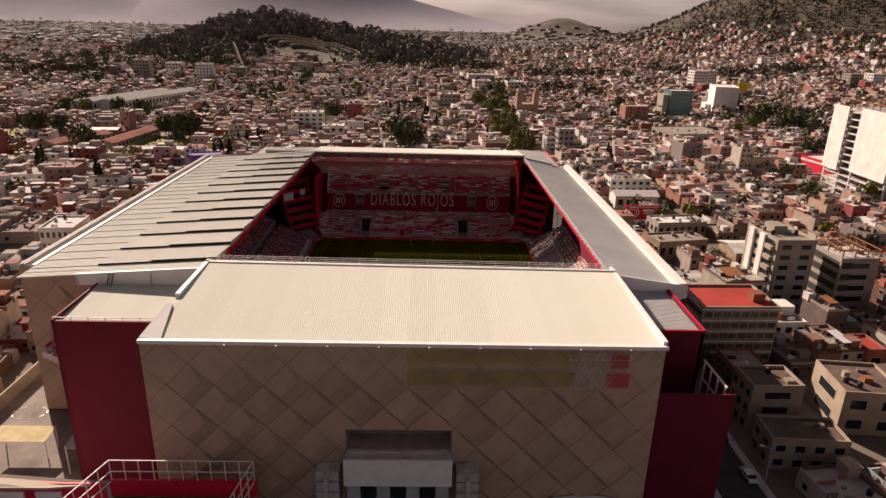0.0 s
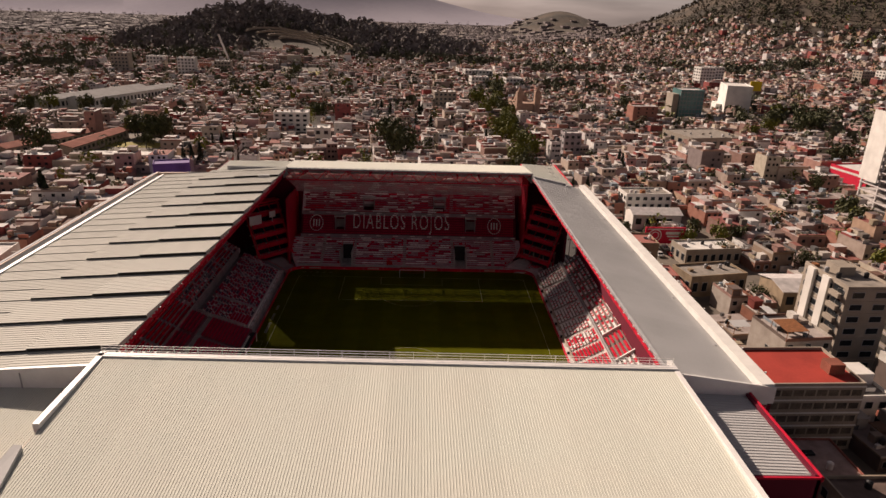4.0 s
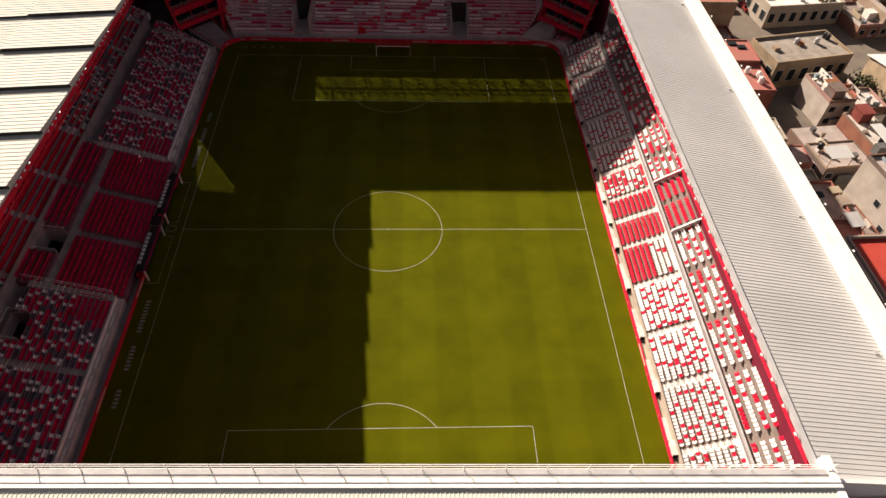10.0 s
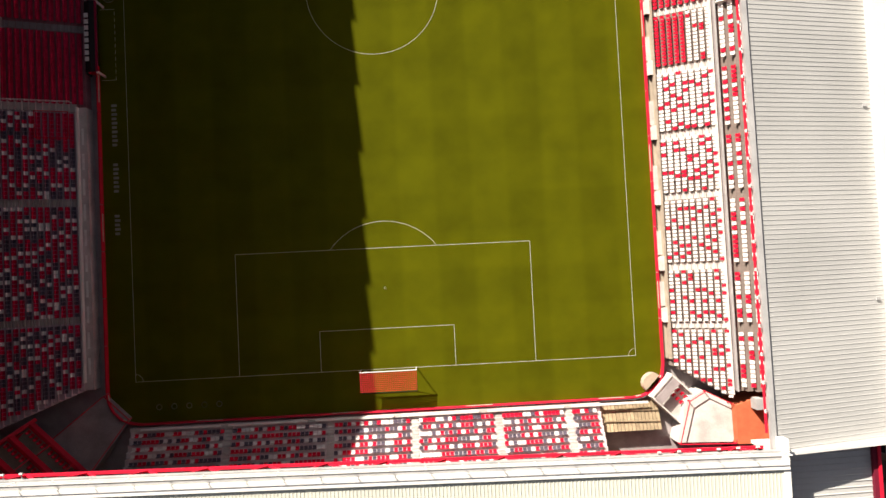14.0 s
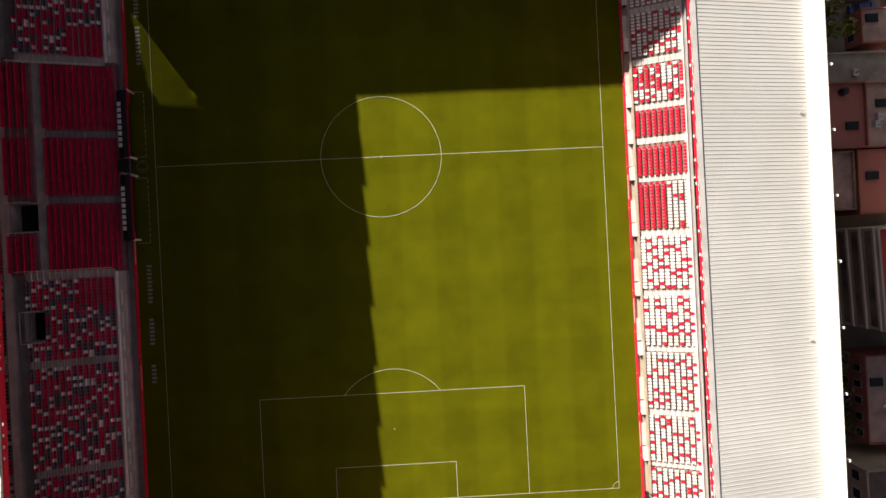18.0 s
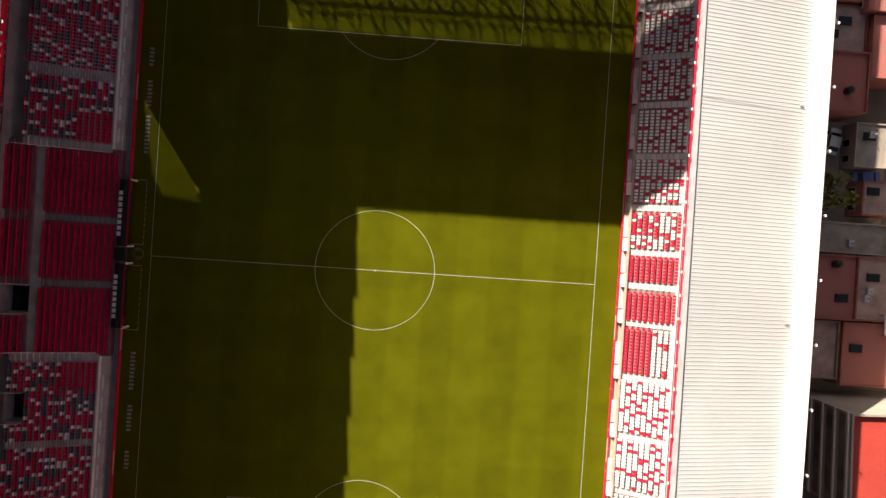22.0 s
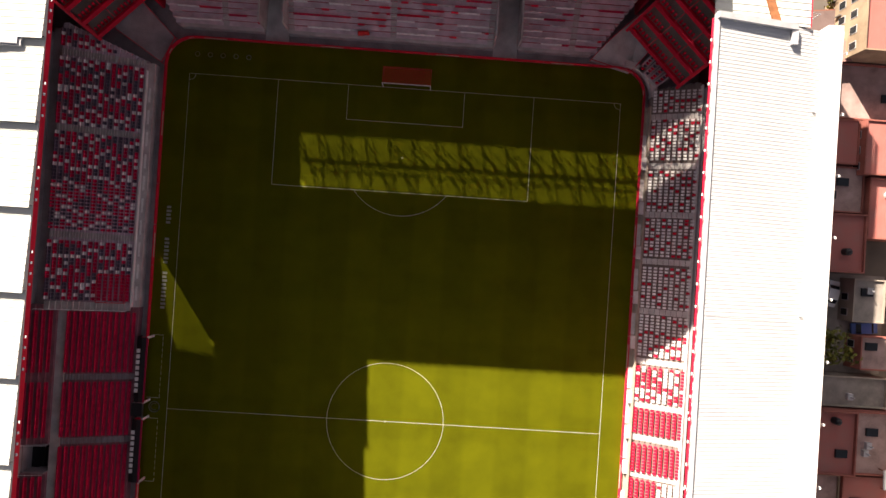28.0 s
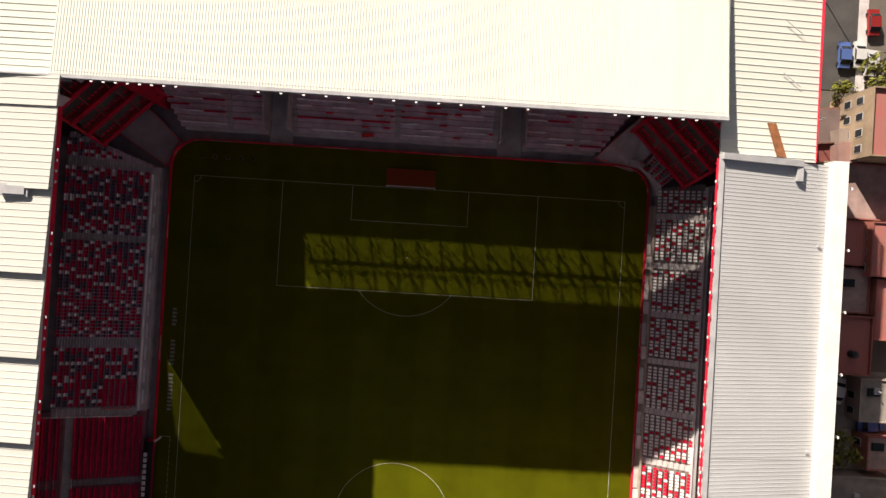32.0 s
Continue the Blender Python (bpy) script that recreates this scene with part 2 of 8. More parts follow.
def ground_material():
    """Streets and dust near by, scrub and woods on the hills."""
    m = material("town_ground", (0.1, 0.09, 0.08), 0.95, vary=0.5, scale=0.02, fine=20, second=(0.2, 0.165, 0.13))
    nt = m.node_tree
    n, l = nt.nodes, nt.links
    geo = n.new("ShaderNodeNewGeometry")
    sep = n.new("ShaderNodeSeparateXYZ")
    l.new(geo.outputs["Position"], sep.inputs[0])
    high = n.new("ShaderNodeMapRange")
    for key, v in (("From Min", 8.0), ("From Max", 30.0)):
        high.inputs[key].default_value = v
    l.new(sep.outputs[2], high.inputs["Value"])
    scrub = n.new("ShaderNodeTexNoise")
    scrub.inputs["Scale"].default_value, scrub.inputs["Detail"].default_value = 0.012, 9.0
    l.new(geo.outputs["Position"], scrub.inputs["Vector"])
    ramp = n.new("ShaderNodeValToRGB")
    ramp.color_ramp.elements[0].position, ramp.color_ramp.elements[0].color = 0.4, (0.05, 0.042, 0.034, 1)
    ramp.color_ramp.elements[1].position, ramp.color_ramp.elements[1].color = 0.65, (0.09, 0.066, 0.048, 1)
    l.new(scrub.outputs[0], ramp.inputs[0])
    mix = n.new("ShaderNodeMix")
    mix.data_type = "RGBA"
    base = next(x for x in n if x.type == "MIX")
    l.new(high.outputs[0], mix.inputs["Factor"])
    l.new(base.outputs["Result"], mix.inputs["A"])
    l.new(ramp.outputs[0], mix.inputs["B"])
    l.new(mix.outputs["Result"], n["Principled BSDF"].inputs["Base Color"])
    return m


# ---- mesh helpers ----
class Shape:
    """Collects faces for one mesh."""

    def __init__(self):
        self.v, self.f, self.m = [], [], []

    def face(self, pts, mat=0):
        k = len(self.v)
        self.v += [tuple(p) for p in pts]
        self.f.append(tuple(range(k, k + len(pts))))
        self.m.append(mat)
        return self

    def solid(self, low, high, mat=0):
        """A closed prism between two rings of as many points."""
        k, n = len(self.v), len(low)
        self.v += [tuple(p) for p in low] + [tuple(p) for p in high]
        self.f += [tuple(range(k + n - 1, k - 1, -1)), tuple(range(k + n, k + 2 * n))]
        self.f += [(k + i, k + (i + 1) % n, k + n + (i + 1) % n, k + n + i) for i in range(n)]
        self.m += [mat] * (n + 2)
        return self

    def box(self, x0, x1, y0, y1, z0, z1, mat=0):
        ring = ((x0, y0), (x1, y0), (x1, y1), (x0, y1))
        return self.solid([(*p, z0) for p in ring], [(*p, z1) for p in ring], mat)

    def beam(self, a, b, w=0.2, h=None, mat=0):
        """A square bar from a to b."""
        a, b, h = Vector(a), Vector(b), h or w
        d = (b - a).normalized()
        s = d.cross(Vector((0, 0, 1)))
        s = s.normalized() if s.length > 1e-4 else Vector((1, 0, 0))
        u = s.cross(d)
        ring = [(-w / 2, -h / 2), (w / 2, -h / 2), (w / 2, h / 2), (-w / 2, h / 2)]
        return self.solid([a + s * p + u * q for p, q in ring], [b + s * p + u * q for p, q in ring], mat)

    def tube(self, a, b, r=0.1, n=8, mat=0, r2=None):
        a, b = Vector(a), Vector(b)
        d = (b - a).normalized()
        s = d.orthogonal().normalized()
        u = d.cross(s)
        ring = [(math.cos(2 * math.pi * i / n), math.sin(2 * math.pi * i / n)) for i in range(n)]
        r2 = r if r2 is None else r2
        return self.solid([a + (s * p + u * q) * r for p, q in ring], [b + (s * p + u * q) * r2 for p, q in ring], mat)

    def mesh(self, name, mats):
        me = bpy.data.meshes.new(name)
        me.from_pydata(self.v, [], self.f)
        for m in mats:
            me.materials.append(m)
        me.polygons.foreach_set("material_index", self.m)
        me.update()
        return me


def mats_of(m):
    return list(m) if isinstance(m, (list, tuple)) else [m]


def part(name, shape, mat, parent=None, label="", kind=""):
    me = shape if isinstance(shape, bpy.types.Mesh) else shape.mesh(name, mats_of(mat))
    ob = new(name, me)
    ob.parent = parent
    return tagged(ob, label, kind=kind)


def thing(name, label, category, at=(0, 0, 0), group="", kind="", turn=0):
    ob = new(name)
    ob.empty_display_size = 0.5
    ob.matrix_basis = pose(*at, 0, 0, turn)
    return tagged(ob, label, category, group, kind)


def boxes_mesh(name, centre, half, turn, index, mats, floorless=True):
    """Many boxes in one mesh, each an island of its own; turn in radians."""
    c, h = np.asarray(centre, float), np.asarray(half, float)
    n = len(c)
    sgn = np.array([(-1, -1, -1), (1, -1, -1), (1, 1, -1), (-1, 1, -1), (-1, -1, 1), (1, -1, 1), (1, 1, 1), (-1, 1, 1)], float)
    p = sgn[None] * h[:, None]
    a = np.broadcast_to(np.asarray(turn, float), (n,))
    ca, sa = np.cos(a)[:, None], np.sin(a)[:, None]
    v = np.stack([p[..., 0] * ca - p[..., 1] * sa, p[..., 0] * sa + p[..., 1] * ca, p[..., 2]], -1) + c[:, None]
    quads = [(4, 5, 6, 7), (0, 1, 5, 4), (1, 2, 6, 5), (2, 3, 7, 6), (3, 0, 4, 7)] + ([] if floorless else [(3, 2, 1, 0)])
    f = (np.array(quads)[None] + 8 * np.arange(n)[:, None, None]).reshape(-1, 4)
    me = bpy.data.meshes.new(name)
    me.from_pydata(v.reshape(-1, 3).tolist(), [], f.tolist())
    for m in mats_of(mats):
        me.materials.append(m)
    idx = np.asarray(index)
    me.polygons.foreach_set("material_index", (np.repeat(np.broadcast_to(idx, (n,)), len(quads)) if idx.ndim < 2 else np.repeat(idx, 1, 0).reshape(-1)).astype(np.int32))
    me.update()
    return me


rng = np.random.default_rng(7)

# ---- ground ----
def rise(x, y):
    """Height of the land: flat town, a wooded hill ahead to the left and a long built-up slope to the right."""
    def bell(cx, cy, sx, sy, h):
        return h * math.exp(-((x - cx) / sx) ** 2 / 2 - ((y - cy) / sy) ** 2 / 2)

    z = bell(-318, 1080, 98, 150, 57) + bell(-110, 1110, 130, 130, 34) + bell(1275, 1600, 345, 405, 390) + bell(560, 2700, 130, 200, 90)
    near = max(0.0, min(1.0, (math.hypot(x, y) - 300) / 400))
    return z * near - 0.4


def spread(limit, fine, n):
    t = np.linspace(-1, 1, n)
    return [float(np.sign(a) * (fine * abs(a) * n / 2 + (limit - fine * n / 2) * abs(a) ** 4)) for a in t]


xs, ys = spread(4800, 22, 151), spread(4700, 22, 151)
g = Shape()
g.v = [(x, y, rise(x, y)) for y in ys for x in xs]
g.f = [(j * 151 + i, j * 151 + i + 1, (j + 1) * 151 + i + 1, (j + 1) * 151 + i) for j in range(150) for i in range(150)]
g.m = [0] * len(g.f)
ground = part("ground", g, ground_material(), None, "dusty grey town ground with asphalt streets reaching wooded hills", "structure")
ground["category"] = "ground"

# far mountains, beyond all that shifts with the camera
# Aerial haze is put into the ridges' base colour.
HAZE = material("hazed_mountain_side", (0.4, 0.38, 0.43), 1.0, vary=0.3, scale=0.002, second=(0.3, 0.29, 0.34), spec=0.0)
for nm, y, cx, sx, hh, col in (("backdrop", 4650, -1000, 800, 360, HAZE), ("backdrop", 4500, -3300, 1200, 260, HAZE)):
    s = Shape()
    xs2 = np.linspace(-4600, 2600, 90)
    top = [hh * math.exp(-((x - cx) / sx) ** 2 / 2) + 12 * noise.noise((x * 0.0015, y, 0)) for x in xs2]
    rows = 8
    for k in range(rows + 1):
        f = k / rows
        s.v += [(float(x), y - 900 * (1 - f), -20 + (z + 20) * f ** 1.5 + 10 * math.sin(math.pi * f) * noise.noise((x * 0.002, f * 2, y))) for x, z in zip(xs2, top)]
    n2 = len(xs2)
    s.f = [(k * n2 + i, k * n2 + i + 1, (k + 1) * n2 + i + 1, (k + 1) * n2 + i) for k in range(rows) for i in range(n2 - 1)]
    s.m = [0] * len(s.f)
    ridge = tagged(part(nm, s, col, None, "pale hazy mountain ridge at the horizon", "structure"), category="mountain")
    ridge.data.polygons.foreach_set("use_smooth", [True] * len(ridge.data.polygons))

# ---- pitch ----
def rounded(x, y, r, n=6):
    return [(sx * (x - r) + r * math.cos(a), sy * (y - r) + r * math.sin(a)) for sx, sy, a0 in ((1, 1, 0), (-1, 1, 90), (-1, -1, 180), (1, -1, 270)) for a in (radians(a0 + 90 * i / n) for i in range(n + 1))]


ring = rounded(37.6, 58.0, 4.5)
pitch = part("pitch", Shape().solid([(x, y, -0.35) for x, y in ring], [(x, y, 0.0) for x, y in ring]), GRASS, None, "striped olive-green football pitch, mown in squares", "structure")
pitch["category"] = "pitch"


def strip(s, pts, w=0.06, closed=False):
    """A flat painted line along points."""
    pts = [Vector((*p, 0.006)) for p in pts]
    k = len(pts)
    for i in range(k if closed else k - 1):
        a, b = pts[i], pts[(i + 1) % k]
        n = Vector((-(b - a).y, (b - a).x, 0)).normalized() * w / 2
        e = (b - a).normalized() * w / 2
        s.face([a - n - e, b - n + e, b + n + e, a + n - e])


def arc(cx, cy, r, a0, a1, n=48):
    return [(cx + r * math.cos(radians(a0 + (a1 - a0) * i / n)), cy + r * math.sin(radians(a0 + (a1 - a0) * i / n))) for i in range(n + 1)]


marks = thing("pitch_marking", "thin white painted football pitch lines on grass", "pitch line", kind="structure")
def mark(name, *lines):
    s = Shape()
    for pts in lines:
        strip(s, pts)
    part(name, s, PAINT, marks)


mark("touchline", [(-34, -52.5), (-34, 52.5)])
mark("touchline", [(34, -52.5), (34, 52.5)])
mark("goal_line", [(-34, -52.5), (34, -52.5)])
mark("goal_line", [(-34, 52.5), (34, 52.5)])
mark("halfway_line", [(-34, 0), (34, 0)])
mark("centre_circle", arc(0, 0, 9.15, 0, 360, 96))
mark("centre_spot", arc(0, 0, 0.12, 0, 360, 8))
for sg in (-1, 1):
    mark("penalty_area", [(-20.16, sg * 52.5), (-20.16, sg * 36), (20.16, sg * 36), (20.16, sg * 52.5)])
    mark("goal_area", [(-9.16, sg * 52.5), (-9.16, sg * 47), (9.16, sg * 47), (9.16, sg * 52.5)])
    mark("penalty_arc", [(x, sg * 36 - sg * (math.sqrt(9.15 ** 2 - x * x) - 5.5)) for x in np.linspace(-7.31, 7.31, 25)])
    mark("penalty_spot", arc(0, sg * 41.5, 0.12, 0, 360, 8))
    for sx in (-1, 1):
        a = {(1, 1): 180, (-1, 1): 270, (-1, -1): 0, (1, -1): 90}[(sx, sg)]
        mark("corner_arc", arc(sx * 34, sg * 52.5, 1.0, a, a + 90, 8))
# dashed technical areas beside the left touchline
for y0, y1 in ((1.6, 11.4), (-11.4, -1.6)):
    dash = [[(-35.3, y), (-35.3, min(y + 0.5, y1))] for y in np.arange(y0, y1, 0.9)]
    mark("technical_area", *dash, [(-37.2, y0), (-35.3, y0)], [(-37.2, y1), (-35.3, y1)])


def goal(y, sg):
    g = thing("football_goal", "white football goal with a red net standing on the goal line", "goal", (0, y, 0), "goals")
    r = 0.06
    for sx in (-3.72, 3.72):
        part("goal_post", Shape().tube((sx, 0, 0), (sx, 0, 2.5), r), WHITE_NET, g)
        part("net_stay", Shape().tube((sx, sg * 0.1, 2.45), (sx, sg * 3.2, 0.1), 0.04, 6), BLACK, g)
    part("crossbar", Shape().tube((-3.78, 0, 2.5), (3.78, 0, 2.5), r), WHITE_NET, g)
    part("ground_bar", Shape().tube((-3.72, sg * 3.2, 0.05), (3.72, sg * 3.2, 0.05), 0.04, 6), BLACK, g)
    net = Shape()
    for i in range(31):
        x = -3.72 + 7.44 * i / 30
        net.beam((x, 0, 2.47), (x, sg * 2.6, 2.3), 0.05)
        net.beam((x, sg * 2.6, 2.3), (x, sg * 3.0, 0.1), 0.03)
    for k in range(11):
        net.beam((-3.72, sg * 0.26 * k, 2.47 - 0.017 * k), (3.72, sg * 0.26 * k, 2.47 - 0.017 * k), 0.05)
    part("net", net, RED_NET, g, "red net cords")


goal(52.5, 1)
goal(-52.5, -1)

# ---- stands ----
SIDES = {"right": lambda u, v: (v, u), "left": lambda u, v: (-v, u), "far": lambda u, v: (u, v), "near": lambda u, v: (u, -v)}
FACE = {"right": -90.0, "left": 90.0, "far": 0.0, "near": 180.0}


def prism(shape, side, u0, u1, v0, v1, z0, z1, mat=0):
    a, b = SIDES[side](u0, v0), SIDES[side](u1, v1)
    shape.box(min(a[0], b[0]), max(a[0], b[0]), min(a[1], b[1]), max(a[1], b[1]), z0, z1, mat)


def terrace(parent, name, side, u0, u1, v0, z0, v1, z1, rows, mat=None, base=-0.4, cuts=()):
    """Concrete steps from (v0, z0) up to (v1, z1). cuts: openings (ua, ub, first row, last row)."""
    s = Shape()
    dv, dz = (v1 - v0) / rows, (z1 - z0) / rows
    for i in range(rows):
        spans, lo = [], u0
        for ua, ub, ra, rb in sorted(cuts):
            if ra <= i <= rb:
                spans.append((lo, ua))
                lo = ub
        spans.append((lo, u1))
        for a, b in spans:
            if b - a > 0.05:
                prism(s, side, a, b, v0 + i * dv, v0 + (i + 1) * dv + 0.002, max(base, z0 + i * dz - 1.4), z0 + i * dz)
    return part(name, s, mat or STEP, parent)


SEAT_ONE = [Shape().box(-0.18, 0.18, -0.25, 0.1, 0.37, 0.45).box(-0.14, 0.14, -0.27, -0.22, 0.36, 0.42).solid([(-0.175, 0.06, 0.42), (0.175, 0.06, 0.42), (0.175, 0.16, 0.42), (-0.175, 0.16, 0.42)], [(-0.15, 0.12, 0.8), (0.15, 0.12, 0.8), (0.15, 0.22, 0.8), (-0.15, 0.22, 0.8)]).mesh("seat", [m]) for m in (SEAT_RED, SEAT_WHITE, SEAT_DARK, SEAT_GREY, SEAT_WINE)]


def seat_rows(parent, side, u0, u1, v0, z0, v1, z1, rows, colour, aisles=(), skip=(), pitch_u=0.52, name="seat_block", label="plastic seats in red, white and slate", single=None, wide=0.21, tall=0.19, deep=0.18):
    """Seats on a terrace, each a cushion and a back. colour(u, row) gives 0 red, 1 white, 2 slate or None."""
    c, h, idx = [], [], []
    dv, dz = (v1 - v0) / rows, (z1 - z0) / rows
    for i in range(rows):
        v, z = v0 + (i + 0.62) * dv, z0 + i * dz
        for u in np.arange(u0 + pitch_u / 2, u1 - pitch_u / 2, pitch_u):
            if any(abs(u - a) < 0.6 for a in aisles) or any(ua - 0.3 < u < ub + 0.3 and ra <= i <= rb for ua, ub, ra, rb in skip):
                continue
            k = colour(u, i)
            if k is None:
                continue
            if single and single[0] < u < single[1]:
                x, y = SIDES[side](u, v)
                ob = new("seat", SEAT_ONE[k])
                ob.parent, ob.location, ob.rotation_euler = parent, (x, y, z), (0, 0, radians(FACE[side]))
                continue
            for dv2, hz, zc, hv in ((0.11 - deep, 0.04, 0.41, deep), (0.14, tall, 0.42 + tall, 0.05)):
                x, y = SIDES[side](u, v + dv2)
                c.append((x, y, z + zc))
                h.append((wide, hv, hz) if side in ("far", "near") else (hv, wide, hz))
                idx.append(k)
    me = boxes_mesh(name, c, h, 0.0, np.array(idx), [SEAT_RED, SEAT_WHITE, SEAT_DARK, SEAT_GREY, SEAT_WINE])
    ob = new(name, me)
    ob.parent = parent
    return tagged(ob, label, kind="stuff")


def stairs(parent, side, aisles, v0, z0, v1, z1, rows, mat=None):
    for a in aisles:
        s = Shape()
        dv, dz = (v1 - v0) / rows, (z1 - z0) / rows
        for i in range(rows):
            for k in range(2):
                prism(s, side, a - 0.45, a + 0.45, v0 + (i + k / 2) * dv, v0 + (i + 1) * dv, z0 + i * dz - 0.1, z0 + i * dz + 0.02 + k * dz / 2)
        part("stair_aisle", s, mat or CONCRETE, parent)


def hash01(*a):
    v = math.sin(sum(k * b for k, b in zip((12.9898, 78.233, 37.719), a))) * 43758.5453
    return v - math.floor(v)


def rnd(a, b, c=0):
    """An even 0 to 1 from whole numbers."""
    n = (int(a) * 374761393 + int(b) * 668265263 + int(c) * 2246822519) & 0xffffffff
    n = ((n ^ (n >> 13)) * 1274126177) & 0xffffffff
    n = ((n ^ (n >> 16)) * 2654435761) & 0xffffffff
    return ((n ^ (n >> 15)) & 0xffff) / 65536.0


def scatter(white, red):
    def pick(u, i):
        h = rnd(math.floor(u / 0.52 + 0.3), i, 3)
        return 1 if h < white else 0 if h < white + red else 2
    return pick


# left stand: its middle third stands further forward and has its own cross gangway
L = thing("stand_left", "long shaded grandstand with wine red and scattered white seats under a white roof", "grandstand", kind="structure")
L_AISLES = [53.1, 41.9, 26.1, 15.6, 4.9, -4.7, -15.4, -28.2, -43.7]
mixl = scatter(0.22, 0.42)


def left_colour(u, i):
    if u > 53.0 + 0.27 * i or u < -52.5 - 0.3 * i:
        return None
    if 15.6 < u < 20.5 or -20.0 < u < -15.4:
        if i < 6:
            return 4
    j = math.floor(u / 0.52 + 0.3)
    if j % 4 == int(4 * rnd(j // 4, i, 3)) and rnd(j // 4, i, 9) < 0.85:
        return 1
    return 4 if rnd((j + i) // 2, i, 6) < 0.62 else 2


def red_only(u, i):
    return 4


W_CUT = [(-25.0, -20.5, 12, 14)]
L_STEP = material("shaded_terrace_concrete", (0.68, 0.56, 0.64), 0.9, vary=0.35, scale=0.7, bump=0.3)
for u0, u1, name in ((15.6, 56.6, "lower_terrace"), (-56.6, -15.4, "lower_terrace")):
    ends = [(53.6 + 0.27 * i, 58, i, i) for i in range(15)] if u0 > 0 else [(-58, -53.1 - 0.3 * i, i, i) for i in range(15)]
    terrace(L, name, "left", u0, u1, 40.05, 1.4, 50.9, 5.3, 15, mat=L_STEP, cuts=ends + (W_CUT if u0 < 0 else []))
    seat_rows(L, "left", u0 + 0.3, u1, 40.05, 1.4, 50.9, 5.3, 15, left_colour, L_AISLES, W_CUT, single=(26.1, 34.0), wide=0.235, tall=0.16)
    s = Shape()
    prism(s, "left", max(u0, -53), min(u1, 53.2), 38.8, 40.05, -0.4, 1.35)
    part("front_ledge", s, CONCRETE, L)
    s = Shape()
    prism(s, "left", max(u0, -52), min(u1, 52), 39.75, 39.95, 1.35, 1.95)
    part("ledge_kerb", s, TRIM_WHITE, L)
    for k in range(int((u1 - u0 - 6) / 3.4)):
        uu = max(u0, -52) + 1.0 + k * 3.4
        s = Shape()
        prism(s, "left", uu, uu + 2.2, 39.2, 39.5, 1.35, 1.37)
        part("ledge_print", s, WHITE_NET, L, "white wording shown as a plain bar")
    s = Shape()
    prism(s, "left", u0, u1, 50.9, 52.55, 3.4, 4.6)
    part("rear_gangway", s, DARK_CONCRETE, L)
RED_STEP = material("red_stained_terrace", (0.34, 0.15, 0.18), 0.9, vary=0.4, scale=0.7)
terrace(L, "middle_terrace", "left", -15.4, 15.6, 38.9, 1.0, 47.9, 4.2, 12, mat=RED_STEP)
seat_rows(L, "left", -15.0, 15.2, 38.9, 1.0, 47.9, 4.2, 12, red_only, L_AISLES, label="red plastic seats in straight rows", pitch_u=0.48, wide=0.235, tall=0.16)
s = Shape()
prism(s, "left", -15.4, 15.6, 47.9, 49.3, 3.0, 4.2)
part("walkway", s, CONCRETE, L)
M_CUT = [(-9.3, -5.0, 0, 3)]
terrace(L, "middle_terrace", "left", -15.4, 15.6, 49.3, 4.7, 52.7, 6.1, 4, mat=RED_STEP, cuts=M_CUT)
seat_rows(L, "left", -15.0, 15.2, 49.3, 4.7, 52.7, 6.1, 4, red_only, L_AISLES, M_CUT, label="red plastic seats in straight rows", pitch_u=0.48, wide=0.235, tall=0.16)
stairs(L, "left", [a for a in L_AISLES if abs(a) > 20], 40.05, 1.4, 50.9, 5.3, 15, CONCRETE)
stairs(L, "left", [4.9, -4.7], 38.9, 1.0, 47.9, 4.2, 12, DARK_CONCRETE)
for a in (15.6, -15.4):
    s = Shape()
    prism(s, "left", a - 0.6, a + 0.6, 40.05, 50.9, 0.5, 1.6)
    for k in range(15):
        prism(s, "left", a - 0.6, a + 0.6, 40.05 + k * 0.723, 50.9, 1.4 + k * 0.26, 1.68 + k * 0.26)
    part("stair_aisle", s, CONCRETE, L)
for u0, u1, w0 in ((16.0, 20.4, 40.6), (-19.9, -16.2, 40.6)):
    s = Shape()
    for k in range(5):
        s.beam((-40.7 - 0.85 * k, u0 + 0.2, 1.6 + 0.3 * k), (-40.7 - 0.85 * k, u0 + 0.2, 2.7 + 0.3 * k), 0.07)
    for uu in (u0 + 0.2, u1):
        s.beam((-40.6, uu, 2.6), (-44.2, uu, 3.9), 0.09)
    s.beam((-40.6, u0 + 0.2, 2.6), (-40.6, u1, 2.6), 0.09).beam((-44.2, u0 + 0.2, 3.9), (-44.2, u1, 3.9), 0.09)
    part("box_rail", s, RED_STEEL, L)
terrace(L, "upper_terrace", "left", -56, 58, 52.7, 6.6, 70, 16.2, 20)
seat_rows(L, "left", -55, 57, 52.7, 6.6, 70, 16.2, 20, lambda u, i: 0 if abs(u) < 15.5 else mixl(u, i), L_AISLES)
s = Shape()
prism(s, "left", -56, 56, 52.55, 52.7, 4.5, 7.4)
part("parapet", s, DARK_CONCRETE, L)
for y in (15.0, -14.8):
    s = Shape()
    for v in np.arange(40.5, 52, 1.6):
        z = 1.6 + (v - 40.3) * 0.351
        s.beam((-v, y, z), (-v, y, z + 1.1), 0.06)
    s.beam((-40.3, y, 2.6), (-51.4, y, 6.5), 0.07).beam((-40.3, y, 2.1), (-51.4, y, 6.0), 0.05)
    part("section_rail", s, TRIM_WHITE, L)
